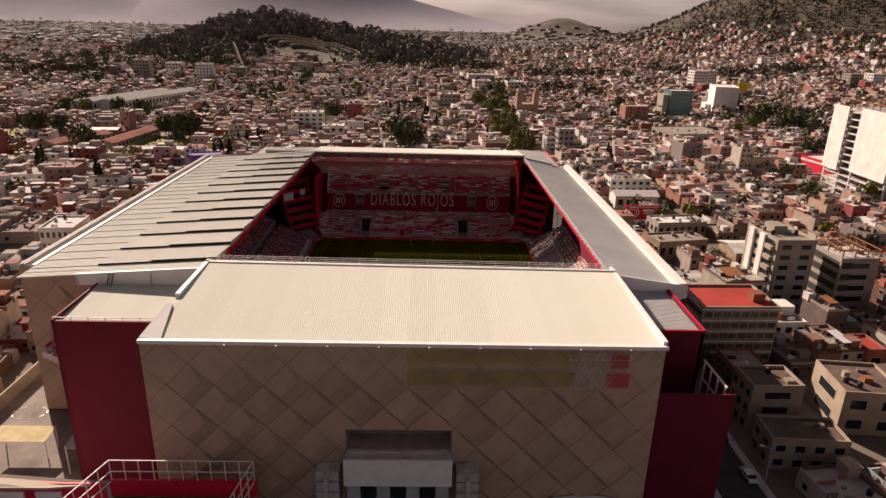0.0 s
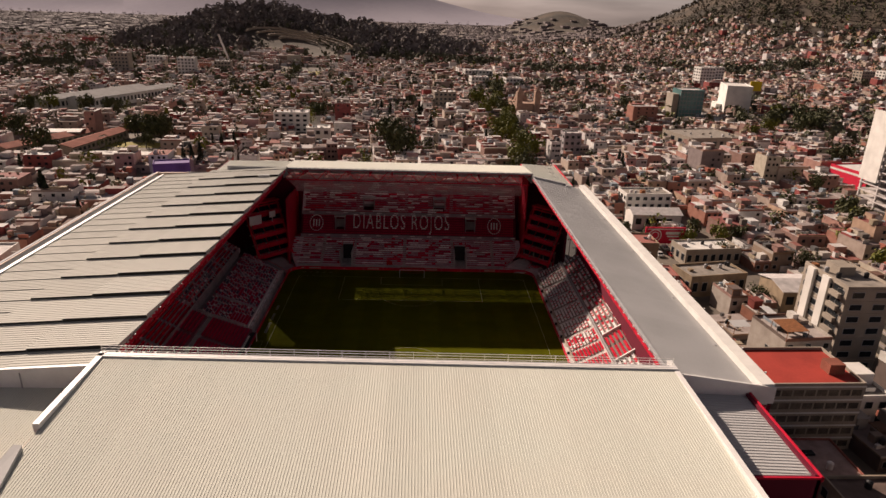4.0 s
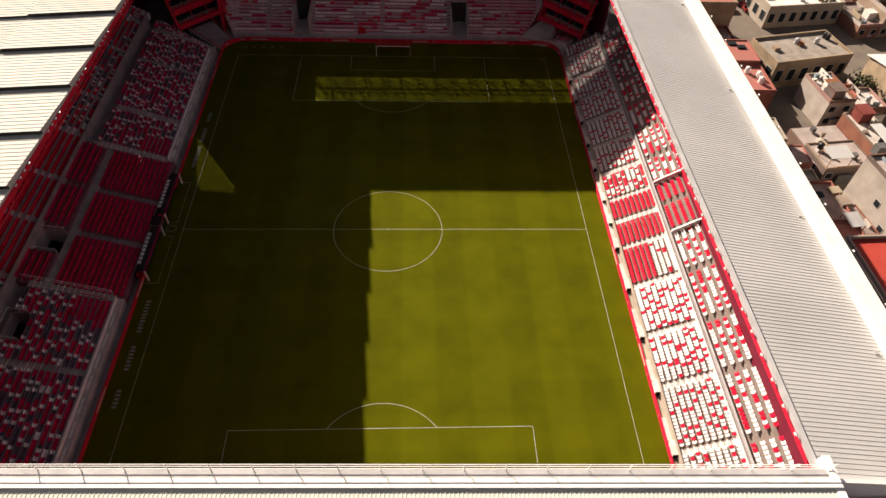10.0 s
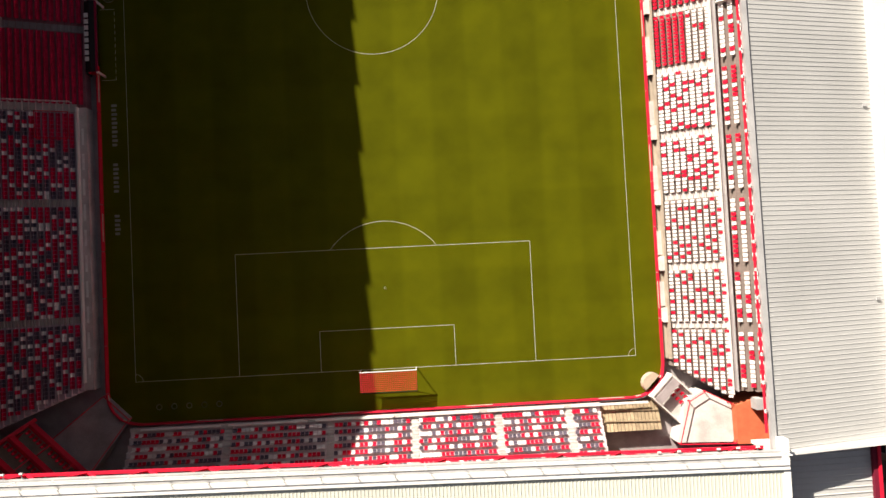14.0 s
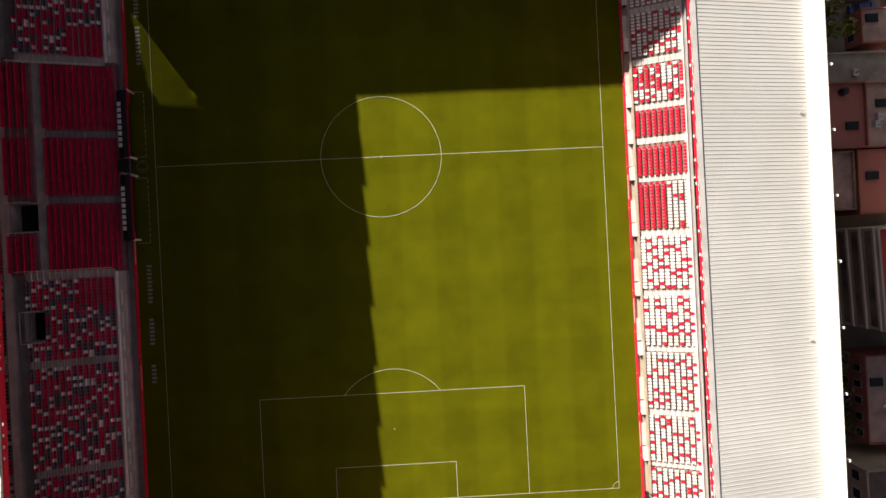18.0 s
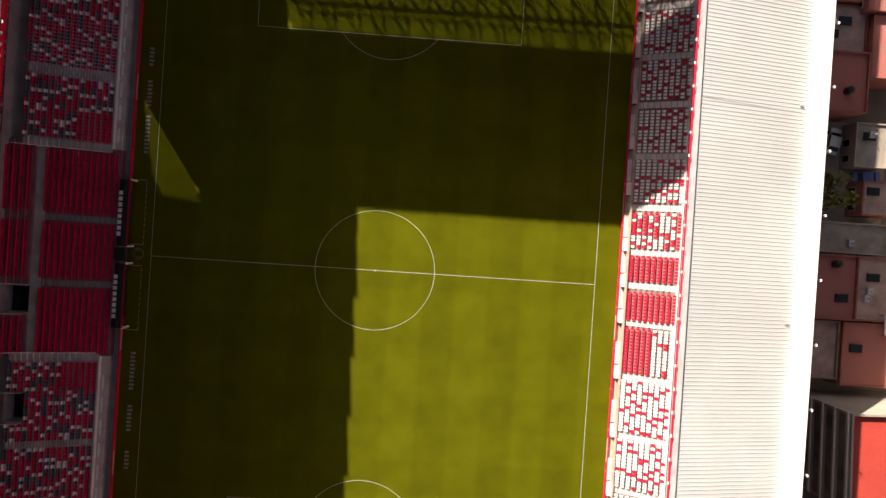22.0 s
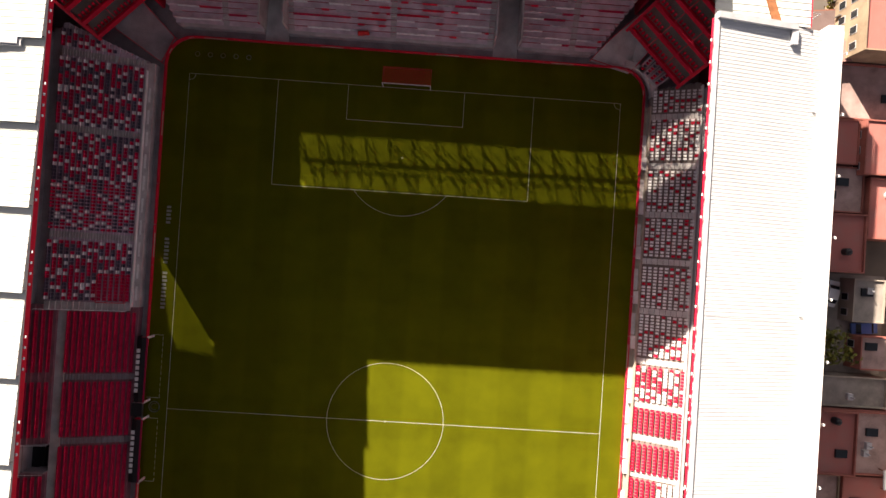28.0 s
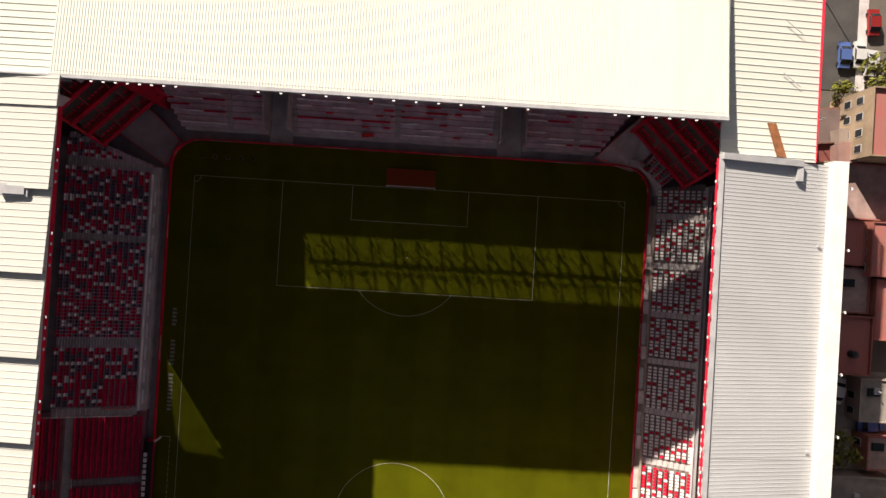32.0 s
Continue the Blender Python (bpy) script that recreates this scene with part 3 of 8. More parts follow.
for ua, ub, v0, v1, zb in ((-9.3, -5.0, 49.3, 52.6, 5.4), (-25.0, -20.5, 48.85, 51.4, 5.4)):
    s = Shape()
    for k in range(5):
        prism(s, "left", ua + 0.2, ub - 0.2, v0 + k * 0.5, v1 - 0.2, 1.0, 1.6 + k * 0.35)
    part("stairwell_steps", s, BLACK, L)
    s = Shape()
    for u in (ua, ub - 0.2):
        prism(s, "left", u, u + 0.2, v0, v1, 1.0, zb)
    prism(s, "left", ua, ub, v1 - 0.2, v1, 1.0, zb)
    part("stairwell_wall", s, DARK_CONCRETE, L)
    s = Shape()
    for u in (ua, ub):
        s.beam((-v0, u, zb + 0.3), (-v1, u, zb + 0.9), 0.08)
    s.beam((-v1, ua, zb + 0.9), (-v1, ub, zb + 0.9), 0.08)
    part("stairwell_rail", s, WHITE_NET, L)

# right stand
R = thing("stand_right", "two-tier grandstand with white and red seats, half in low sun", "grandstand", kind="structure")
# Worn treads toned dark: the seats' shade is put into the base colour.
R_STEP = material("worn_seat_shade_terrace", (0.26, 0.215, 0.195), 0.9, vary=0.45, scale=0.9, second=(0.19, 0.155, 0.14), bump=0.3)
LEDGE = material("beige_ledge_render", (0.44, 0.38, 0.31), 0.9, vary=0.35, scale=0.6, bump=0.2)
R_AISLES = [50.4, 42.7, 35.1, 27.8, 20.0, 12.2, 5.4, 0.3, -5.4, -13.6, -22.6, -31.0, -40.6, -48.4]
R_ENDS = [(54.7 + 0.1 * i, 60, i, i) for i in range(9)] + [(-60, -54.0 - 0.45 * i, i, i) for i in range(9)]
terrace(R, "lower_terrace", "right", -58, 56, 38.5, 1.2, 45.0, 4.7, 9, mat=R_STEP, cuts=R_ENDS)


def right_colour(u, i):
    if u > 54.4 or u < -54.0 - 0.5 * i:
        return None
    j = math.floor(u / 0.5 + 0.3)
    h = rnd(j, i, 7)
    if -5.9 < u < 5.5:
        return 0
    if -13.6 < u < 12.2:
        near_mid = (u > 0 and (h < 0.35 or i % 2 and h < 0.7)) or (u < 0 and i > 4 and h < 0.5 + 0.06 * i)
        return 1 if near_mid else 0
    return 0 if j % 4 == int(4 * rnd(j // 4, i, 8)) and rnd(j // 4, i, 4) < 0.55 + 0.06 * i else 1


seat_rows(R, "right", -58, 55, 38.5, 1.2, 45.0, 4.7, 9, right_colour, R_AISLES, pitch_u=0.5, single=(-29.0, -13.6), wide=0.165, tall=0.15)
stairs(R, "right", R_AISLES, 38.5, 1.2, 45.0, 4.7, 9, PALE)
s = Shape()
prism(s, "right", -57.5, 55, 45.0, 45.3, 3.2, 4.4)
part("gangway", s, R_STEP, R)
s = Shape()
prism(s, "right", -57.5, 55, 44.9, 45.02, 1.0, 5.3)
part("gangway_kerb", s, PALE, R)
terrace(R, "upper_terrace", "right", -57, 54, 45.45, 5.4, 50.0, 8.6, 5, mat=R_STEP)
seat_rows(R, "right", -56.5, 53, 45.45, 5.4, 50.0, 8.6, 5, lambda u, i: 0 if -5.9 < u < 5.5 else (1 if rnd(math.floor(u / 0.6 + 0.3), i, 2) < 0.6 else 0), R_AISLES, pitch_u=0.6, wide=0.22)
s = Shape()
prism(s, "right", -57, 54, 45.2, 45.45, 1.0, 5.55)
part("parapet", s, DARK_CONCRETE, R)
s = Shape()
prism(s, "right", -57, 54, 45.25, 45.35, 5.55, 5.9)
part("parapet_rail", s, TRIM_GREY, R)
for y in (5.5, -5.9):
    part("section_wall", Shape().solid([(45.45, y - 0.12, 5.3), (50.0, y - 0.12, 8.5), (50.0, y + 0.12, 8.5), (45.45, y + 0.12, 5.3)], [(45.45, y - 0.12, 6.2), (50.0, y - 0.12, 9.4), (50.0, y + 0.12, 9.4), (45.45, y + 0.12, 6.2)]), TRIM_WHITE, R)
s = Shape()
prism(s, "right", -53, 52, 37.5, 38.5, -0.4, 0.6)
part("front_ledge", s, LEDGE, R)
s = Shape()
prism(s, "right", -53, 52, 38.2, 38.5, 0.6, 1.7)
part("front_parapet", s, LEDGE, R)
for i, y in enumerate([43, 36, 29, 22, 15, 6.5, 1, -4.5, -13, -22, -31, -40, -47]):
    s = Shape().box(37.6, 38.4, y - 0.9, y + 0.9, 0.6, 1.5).box(37.55, 38.45, y - 1.0, y + 1.0, 1.5, 1.6)
    bench = part("ledge_cabin", s, PALE, R)
    part("cabin_step", Shape().box(37.6, 38.2, y + 1.2, y + 4.5, 0.6, 0.95), CONCRETE, bench)
    # Black plate on the solid cabin stands in for its shaded inside.
    part("cabin_opening", Shape().box(37.7, 38.3, y - 1.05, y - 0.98, 0.65, 1.4), BLACK, bench)
# small turned block of seats at its far end
for k in range(4):
    a, b = Vector((36.4, 57.5, 0)) + Vector((0.7, -0.75, 0)) * k, Vector((38.2, 59.7, 0)) + Vector((0.7, -0.98, 0)) * k
    part("corner_step", Shape().beam(a + Vector((0, 0, 0.9 + 0.3 * k)), b + Vector((0, 0, 0.9 + 0.3 * k)), 1.0, 1.2), STEP, R)
    for j in range(5):
        q = a + (b - a) * ((j + 0.5) / 5)
        ob = new("seat", SEAT_ONE[(0, 2, 0, 0, 2)[(j + k) % 5]])
        ob.parent, ob.location, ob.rotation_euler = R, (q.x, q.y, 1.5 + 0.3 * k), (0, 0, radians(-135))

# far stand: lower tier, red seat band with letters, upper tier
F = thing("stand_far", "tall shaded end stand with red, white and slate seat rows and a lettered red band", "grandstand", kind="structure")
F_AISLES = [-28.5, -18.4, -2.6, 12.6, 25.5]
F_CUTS = [(-22.6, -19.0, 0, 9), (13.2, 17.0, 0, 9)]
U_CUTS = [(-16.5, -13.0, 2, 5), (6.6, 10.2, 2, 5)]
B_CUTS = [(-25.4, -22.4, 2, 7), (17.2, 20.2, 2, 7)]


def streak(white, red, run):
    def pick(u, i):
        h = rnd(math.floor((u + 60 + 5.0 * rnd(i, 7, 1)) / run), i, 5)
        return 1 if h < white else 0 if h < white + red else 2
    return pick


def far_colour(u, i):
    """Grey rows broken by long white runs, red towards the middle."""
    if u < max(-38.2, -36.0 - 0.41 * i) or u > 29 + i * 0.55:
        return None
    h = rnd(math.floor((u + 60 + 5.0 * rnd(i, 3, 1)) / 3.3), i, 5)
    if h < 0.27:
        return 1
    red = 0.28 if -9 < u < 9 else 0.06
    if rnd(math.floor((u + 40) / 1.1), i, 9) < red:
        return 0
    return 4 if h < 0.38 else None if h < 0.82 else 3


def thin_out(pick):
    return lambda u, i: (4 if rnd(math.floor(u / 2.3), i, 1) < 0.4 else None) if pick(u, i) == 2 else pick(u, i)


F_STEP = material("end_terrace_concrete", (0.8, 0.67, 0.72), 0.9, vary=0.35, scale=0.7, bump=0.3)
terrace(F, "lower_terrace", "far", -40, 35, 60.0, 0.9, 71.5, 6.4, 14, cuts=F_CUTS + [(-41, max(-38.5, -36.3 - 0.41 * i), i, i) for i in range(14)] + [(29.5 + i * 0.55, 36, i, i) for i in range(10)], mat=F_STEP)
seat_rows(F, "far", -38.4, 33, 60.0, 0.9, 71.5, 6.4, 14, far_colour, F_AISLES, F_CUTS, 0.55, wide=0.276, tall=0.16, deep=0.06, label="plastic seats in grey, white and red")
stairs(F, "far", F_AISLES, 60.0, 0.9, 71.5, 6.4, 14)
terrace(F, "banner_terrace", "far", -36.5, 33.5, 71.5, 7.0, 75.0, 13.3, 9, mat=WINE, cuts=B_CUTS)
seat_rows(F, "far", -36, 33, 71.5, 6.9, 75.0, 13.2, 9, lambda u, i: 4, (), B_CUTS, 0.6, label="red plastic seats forming the letter band")
terrace(F, "upper_terrace", "far", -36.5, 33.5, 75.0, 13.4, 81.0, 22.0, 14, cuts=U_CUTS)
seat_rows(F, "far", -36, 33, 75.0, 13.4, 81.0, 22.0, 14, thin_out(streak(0.3, 0.14, 2.6)), F_AISLES, U_CUTS, 0.55, wide=0.276, tall=0.15, deep=0.1)
for nm, v, z0, z1 in (("tier_ledge", 71.4, 5.8, 7.1), ("upper_ledge", 74.9, 12.6, 13.7)):
    s = Shape()
    prism(s, "far", -36.5, 33.5, v - 0.5, v, z0, z1)
    part(nm, s, DARK_CONCRETE, F)
    for i in range(13):
        x = -34 + i * 5.5
        part("ledge_light", Shape().box(x, x + 1.5, v - 0.62, v - 0.5, z1 - 0.35, z1 - 0.1), TRIM_WHITE, F)
for cuts, v0, v1, zb, zt, nm in ((F_CUTS, 60.0, 68.2, -0.3, 4.9, "tunnel"), (B_CUTS, 72.2, 75.2, 8.2, 12.6, "portal"), (U_CUTS, 75.7, 78.6, 14.5, 18.0, "portal")):
    for ua, ub, *_ in cuts:
        s = Shape()
        prism(s, "far", ua - 0.15, ua + 0.1, v0, v1, zb, zt)
        prism(s, "far", ub - 0.1, ub + 0.15, v0, v1, zb, zt)
        if nm != "tunnel":
            prism(s, "far", ua, ub, v1 - 0.2, v1, zb, zt)
        part(nm, s, CONCRETE if nm == "tunnel" else DARK_CONCRETE, F)
        if nm == "tunnel":
            s = Shape()
            prism(s, "far", ua, ub, v0 - 1.8, v1 + 2.2, -0.38, -0.1)
            part("tunnel_floor", s, CONCRETE, F)
            # Dark sheet puts the tunnel's inner shade into colour.
            s = Shape()
            prism(s, "far", ua + 0.1, ub - 0.1, v1 - 0.2, v1, zb, zt)
            part("tunnel_end", s, JOINT, F)
            for u in (ua, ub):
                part("tunnel_rail", Shape().beam((u, v0, 2.0), (u, v1, zt + 0.9), 0.18), RED_STEEL, F)
        s = Shape()
        prism(s, "far", ua - 0.3, ub + 0.3, v1 - 0.4 if nm == "tunnel" else v0 - 0.15, v1 + 0.2 if nm == "tunnel" else v1, zt, zt + 0.25)
        part("lintel", s, CONCRETE, F)
# The wall's left end is lengthened, unseen, to stop stray sun.
s = Shape()
prism(s, "far", -44, 35.5, 81.0, 81.4, -0.4, 23.3)
part("back_wall", s, WINE, F)
s = Shape()
for x in np.arange(-42, 36, 3.7):
    s.beam((x, 80.9, 23.3), (x + 1.85, 76.8, 26.6), 0.2)
    s.beam((x + 1.85, 76.8, 26.6), (x + 3.7, 80.9, 23.3), 0.2)
    s.beam((x + 0.9, 80.9, 23.3), (x + 0.9, 76.8, 26.6), 0.14)
for x in np.arange(-43, 35, 1.9):
    s.beam((x, 79.8, 23.4), (x + 2.6, 79.8, 26.8), 0.13)
s.beam((-42, 79.2, 24.8), (36, 79.2, 24.8), 0.3).beam((-42, 79.2, 25.7), (36, 79.2, 25.7), 0.16)
part("rear_bracing", s, RED_STEEL, F)
# Unseen slats, added to dim the sun band across the pitch.
s = Shape()
for x in np.arange(-43, 36, 0.34):
    s.box(x, x + 0.235, 77.6, 77.64, 19.5, 27.0)
part("rear_louvre", s, TRIM_GREY, F, kind="stuff")
s = Shape()
for a, b in ((-35.5, -22.7), (-18.9, 13.1), (17.1, 28.5)):
    prism(s, "far", a, b, 59.5, 60.0, -0.4, 1.0)
part("front_ledge", s, CONCRETE, F)
s = Shape()
for k in range(8):
    s.tube((-8.1 + 0.02 * k, 60.0, 1.2 + 0.12 * k), (-6.3 - 0.02 * k, 60.2, 1.2 + 0.12 * k), 0.25, 6)
drape = thing("red_tarpaulin", "crumpled red tarpaulin draped over the terrace wall", "tarpaulin", (0, 0.1, 0.0))
part("cloth", s, RED_NET, drape)

# added riser strips: their wine tone carries riser shade and seat-front colour
RISER = material("shade_toned_riser", (0.44, 0.11, 0.14), 0.85, vary=0.35, scale=0.8)
for v0, z0, v1, z1, rows, cuts in ((60.0, 0.9, 71.5, 6.4, 14, F_CUTS), (75.0, 13.4, 81.0, 22.0, 14, U_CUTS)):
    dv, dz = (v1 - v0) / rows, (z1 - z0) / rows
    for i in range(1, rows):
        s = Shape()
        lo = -35.5
        for ua, ub, ra, rb in sorted(cuts) + [(29.5 + i * 0.55 if v0 < 61 and i < 7 else 33.4, 40, 0, 99)]:
            if ra <= i <= rb:
                prism(s, "far", lo, ua, v0 + i * dv - 0.02, v0 + i * dv, z0 + (i - 1) * dz + 0.02, z0 + i * dz - 0.02)
                lo = ub
        part("riser", s, RISER, F)

# letters across the band, and a round emblem at each end
def band_point(u, f):
    """A place on the sloping band: f from 0 at its foot to 1 at its top."""
    return Vector((u, 71.35 + 3.5 * f - 0.1, 7.35 + 6.3 * f))


def lettering(text, u0, u1, f0, f1, name, mat, label):
    """Letters laid out of single seats: one short bar wherever a seat of the band falls on a stroke."""
    curve = bpy.data.curves.new(name, "FONT")
    curve.body, curve.space_character = text, 1.2
    curve.offset = -0.004
    ob = bpy.data.objects.new(name, curve)
    me = bpy.data.meshes.new_from_object(ob)
    bpy.data.objects.remove(ob)
    co = np.array([v.co[:2] for v in me.vertices])
    lo, hi = co.min(0), co.max(0)
    me.calc_loop_triangles()
    tris = [co[list(t.vertices)] for t in me.loop_triangles]
    s = Shape()
    rows, step = 12, 0.2
    out = Vector((0, -6.3, 3.5)).normalized()
    cols = int((u1 - u0) / step)
    hit = set()
    for a, b, c in tris:
        area = (b[0] - a[0]) * (c[1] - a[1]) - (c[0] - a[0]) * (b[1] - a[1])
        if abs(area) < 1e-9:
            continue
        for j in range(rows):
            y = lo[1] + (hi[1] - lo[1]) * (j + 0.5) / rows
            if not min(a[1], b[1], c[1]) <= y <= max(a[1], b[1], c[1]):
                continue
            for i in range(cols):
                x = lo[0] + (hi[0] - lo[0]) * (i + 0.5) / cols
                w0 = ((b[0] - x) * (c[1] - y) - (c[0] - x) * (b[1] - y)) / area
                w1 = ((c[0] - x) * (a[1] - y) - (a[0] - x) * (c[1] - y)) / area
                if w0 >= 0 and w1 >= 0 and w0 + w1 <= 1:
                    hit.add((i, j))
    for i, j in hit:
        u, f = u0 + (u1 - u0) * (i + 0.5) / cols, f0 + (f1 - f0) * (j + 0.5) / rows
        p = band_point(u, f) + out * 0.3
        s.beam(p - Vector((step * 0.5, 0, 0)), p + Vector((step * 0.5, 0, 0)), 0.12, 0.38)
    return part(name, s, mat, F, label)


lettering("DIABLOS ROJOS", -19.6, 11.7, 0.02, 0.9, "lettering", SEAT_WHITE, "white letters set into the red seat band")
for cx in (-31.5, 26.5):
    s = Shape()
    for k in range(20):
        a0, a1 = 2 * math.pi * k / 20, 2 * math.pi * (k + 0.7) / 20
        p, q = band_point(cx + 2.1 * math.cos(a0), 0.46 + 0.36 * math.sin(a0)), band_point(cx + 2.1 * math.cos(a1), 0.46 + 0.36 * math.sin(a1))
        s.beam(p + Vector((0, -0.4, 0.2)), q + Vector((0, -0.4, 0.2)), 0.24)
    for k in (-0.9, 0, 0.9):
        s.beam(band_point(cx + k, 0.3) + Vector((0, -0.4, 0.2)), band_point(cx + k, 0.62) + Vector((0, -0.4, 0.2)), 0.35)
    part("emblem", s, SEAT_WHITE, F, "round white seat emblem")

# near stand, mostly under its roof
N = thing("stand_near", "end stand with red, white and slate seats under a deep white roof", "grandstand", kind="structure")
N_AISLES = [-21.5, -8.0, 3.2, 14.5, 24.0]
terrace(N, "lower_terrace", "near", -34.5, 28.4, 58.9, 0.9, 82, 15.0, 29)
seat_rows(N, "near", -33.8, 28, 58.9, 0.9, 82, 15.0, 29, scatter(0.25, 0.45), N_AISLES, pitch_u=0.56, wide=0.23)
stairs(N, "near", N_AISLES, 58.9, 0.9, 82, 15.0, 29)
s = Shape()
prism(s, "near", -34.5, 28.4, 58.5, 58.9, -0.4, 1.1)
part("front_ledge", s, CONCRETE, N)
for u0 in np.arange(-33, 27, 11.5):
    s = Shape()
    prism(s, "near", u0, u0 + 10.4, 58.55, 58.8, 1.1, 1.45)
    part("ledge_rail", s, TRIM_WHITE, N)
# ---- perimeter boards round the pitch ----
boards = thing("perimeter_board", "low red advertising boards round the pitch", "advertising board", kind="structure")
ring_b = rounded(37.55, 58.1, 4.3, 5)
for i in range(len(ring_b)):
    (x0, y0), (x1, y1) = ring_b[i], ring_b[(i + 1) % len(ring_b)]
    ln = math.hypot(x1 - x0, y1 - y0)
    k = max(1, int(ln / 6))
    for j in range(k):
        a = (x0 + (x1 - x0) * j / k, y0 + (y1 - y0) * j / k, 0.45)
        b = (x0 + (x1 - x0) * (j + 0.985) / k, y0 + (y1 - y0) * (j + 0.985) / k, 0.45)
        if a[0] < -37 and -11 < (a[1] + b[1]) / 2 < 11.5:
            continue
        bd = part("board", Shape().beam(a, b, 0.12, 0.9), RED_WALL, boards)
        if (i + j) % 3 == 0:
            d = (Vector(b) - Vector(a))
            m = Vector(a) + d * 0.5
            inward = Vector((-m.x, -m.y, 0)).normalized() * 0.08 if abs(m.x) > 37 else Vector((0, -0.08 if m.y > 0 else 0.08, 0))
            part("board_print", Shape().beam(Vector(a) + d * 0.2 + inward, Vector(a) + d * 0.8 + inward, 0.02, 0.3), PAINT, bd, "white lettering shown as a plain bar")

# prints on the grass beside the left touchline, unreadable wording kept as bars
GRASS_PRINT = material("faded_grass_paint", (0.3, 0.3, 0.26), 0.9, vary=0.4, scale=1.0)
for y, ln in ((30.4, 3.2), (24.9, 4.6), (18.5, 6.0), (-17.5, 6.0), (-24.5, 4.6), (-31.0, 3.2)):
    s = Shape()
    for k in range(int(ln / 0.6)):
        yy = y - ln / 2 + k * 0.6
        s.box(-36.1, -35.45 + 0.1 * (k % 2), yy, yy + 0.36, 0.002, 0.008)
    tagged(part("grass_print", s, GRASS_PRINT, None, "pale painted advert bars on the grass", "structure"), category="grass print")
s = Shape()
strip(s, arc(-36.0, 0.2, 0.8, 0, 360, 24), 0.16)
strip(s, arc(-36.0, 0.2, 0.5, 60, 300, 16), 0.12)
tagged(part("grass_print", s, GRASS_PRINT, None, "pale round emblem painted on the grass", "structure"), category="grass print")
s = Shape()
for k in range(5):
    strip(s, arc(-33 + k * 2.0, 55.6, 0.35, 0, 360, 12), 0.14)
    strip(s, arc(-31 + k * 2.0, -56.0, 0.35, 0, 360, 12), 0.14)
tagged(part("grass_print", s, GRASS_PRINT, None, "row of small pale rings painted behind the goal line", "structure"), category="grass print")


# dug-outs
def dugout(y0, y1):
    d = thing("dugout", "black and magenta team dug-out with a curved roof beside the pitch", "dugout", (-37.6, (y0 + y1) / 2, 0), "dugouts")
    h = (y1 - y0) / 2
    s = Shape()
    prof = [(-1.0, 0.0), (-1.0, 1.5), (-0.7, 2.1), (0.1, 2.4), (0.75, 2.3), (0.75, 2.22), (0.1, 2.3), (-0.62, 2.02), (-0.9, 1.5), (-0.9, 0.0)]
    s.solid([(x, -h, z) for x, z in prof], [(x, h, z) for x, z in prof])
    part("shell", s, BLACK, d)
    part("roof_edge", Shape().box(0.72, 0.95, -h, h, 2.2, 2.36), material("magenta_trim", (0.35, 0.01, 0.06), 0.4), d, "magenta roof edge")
    s = Shape()
    n = 8
    for k in range(n):
        s.box(-0.62, -0.1, -h * 0.7 + k * h * 1.4 / n, -h * 0.7 + (k + 0.7) * h * 1.4 / n, 2.36, 2.42)
    part("roof_print", s, TRIM_WHITE, d, "white block lettering shown as bars")
    for k in range(12):
        yy = -h + 0.5 + k * (2 * h - 1) / 11
        part("bench_seat", Shape().box(-0.75, -0.25, yy - 0.25, yy + 0.25, 0.1, 0.5).box(-0.85, -0.75, yy - 0.25, yy + 0.25, 0.4, 1.1), SEAT_RED, d)
    for yy in (-h, h):
        part("end_post", Shape().box(0.75, 0.95, yy - 0.15, yy + 0.15, 0, 2.3), TRIM_WHITE, d)


dugout(1.3, 11.2)
dugout(-10.9, -1.3)
booth = thing("fourth_official_booth", "small black canopy between the two dug-outs", "dugout", (-37.7, 0.1, 0))
part("canopy", Shape().box(-0.9, 0.7, -1.0, 1.0, 2.0, 2.12), BLACK, booth)
for yy in (-0.95, 0.95):
    part("post", Shape().box(-0.8, -0.7, yy - 0.05, yy + 0.05, 0, 2.0), WHITE_NET, booth)


# ---- roofs ----
def sheet_roof(parent, name, corners, ribs, mat, count, along="y", thick=0.25, rib=0.09, sheets=8):
    """A sloping deck in several sheets with raised seams. corners: low-u low-v, high-u low-v, high-u high-v, low-u high-v; ribs run from low v to high v."""
    p = [Vector(c) for c in corners]

    def at(a, b, dz=0.0):
        q = p[0] * (1 - a) * (1 - b) + p[1] * a * (1 - b) + p[2] * a * b + p[3] * (1 - a) * b
        return q + Vector((0, 0, dz))

    for k in range(sheets):
        a0, a1 = k / sheets, (k + 1) / sheets
        s = Shape()
        s.solid([at(a0, 0, -thick), at(a1, 0, -thick), at(a1, 1, -thick), at(a0, 1, -thick)], [at(a0, 0), at(a1, 0), at(a1, 1), at(a0, 1)])
        n = max(1, ribs // sheets)
        du = (p[1] - p[0]).normalized()
        for i in range(n):
            a = a0 + (a1 - a0) * (i + 0.5) / n
            lo, hi = at(a, 0), at(a, 1)
            ring0 = [lo - du * rib, lo + du * rib, lo + du * rib * 0.6 + Vector((0, 0, rib)), lo - du * rib * 0.6 + Vector((0, 0, rib))]
            ring1 = [hi - du * rib, hi + du * rib, hi + du * rib * 0.6 + Vector((0, 0, rib)), hi - du * rib * 0.6 + Vector((0, 0, rib))]
            s.solid(ring0, ring1)
        part(name, s, mat, parent)


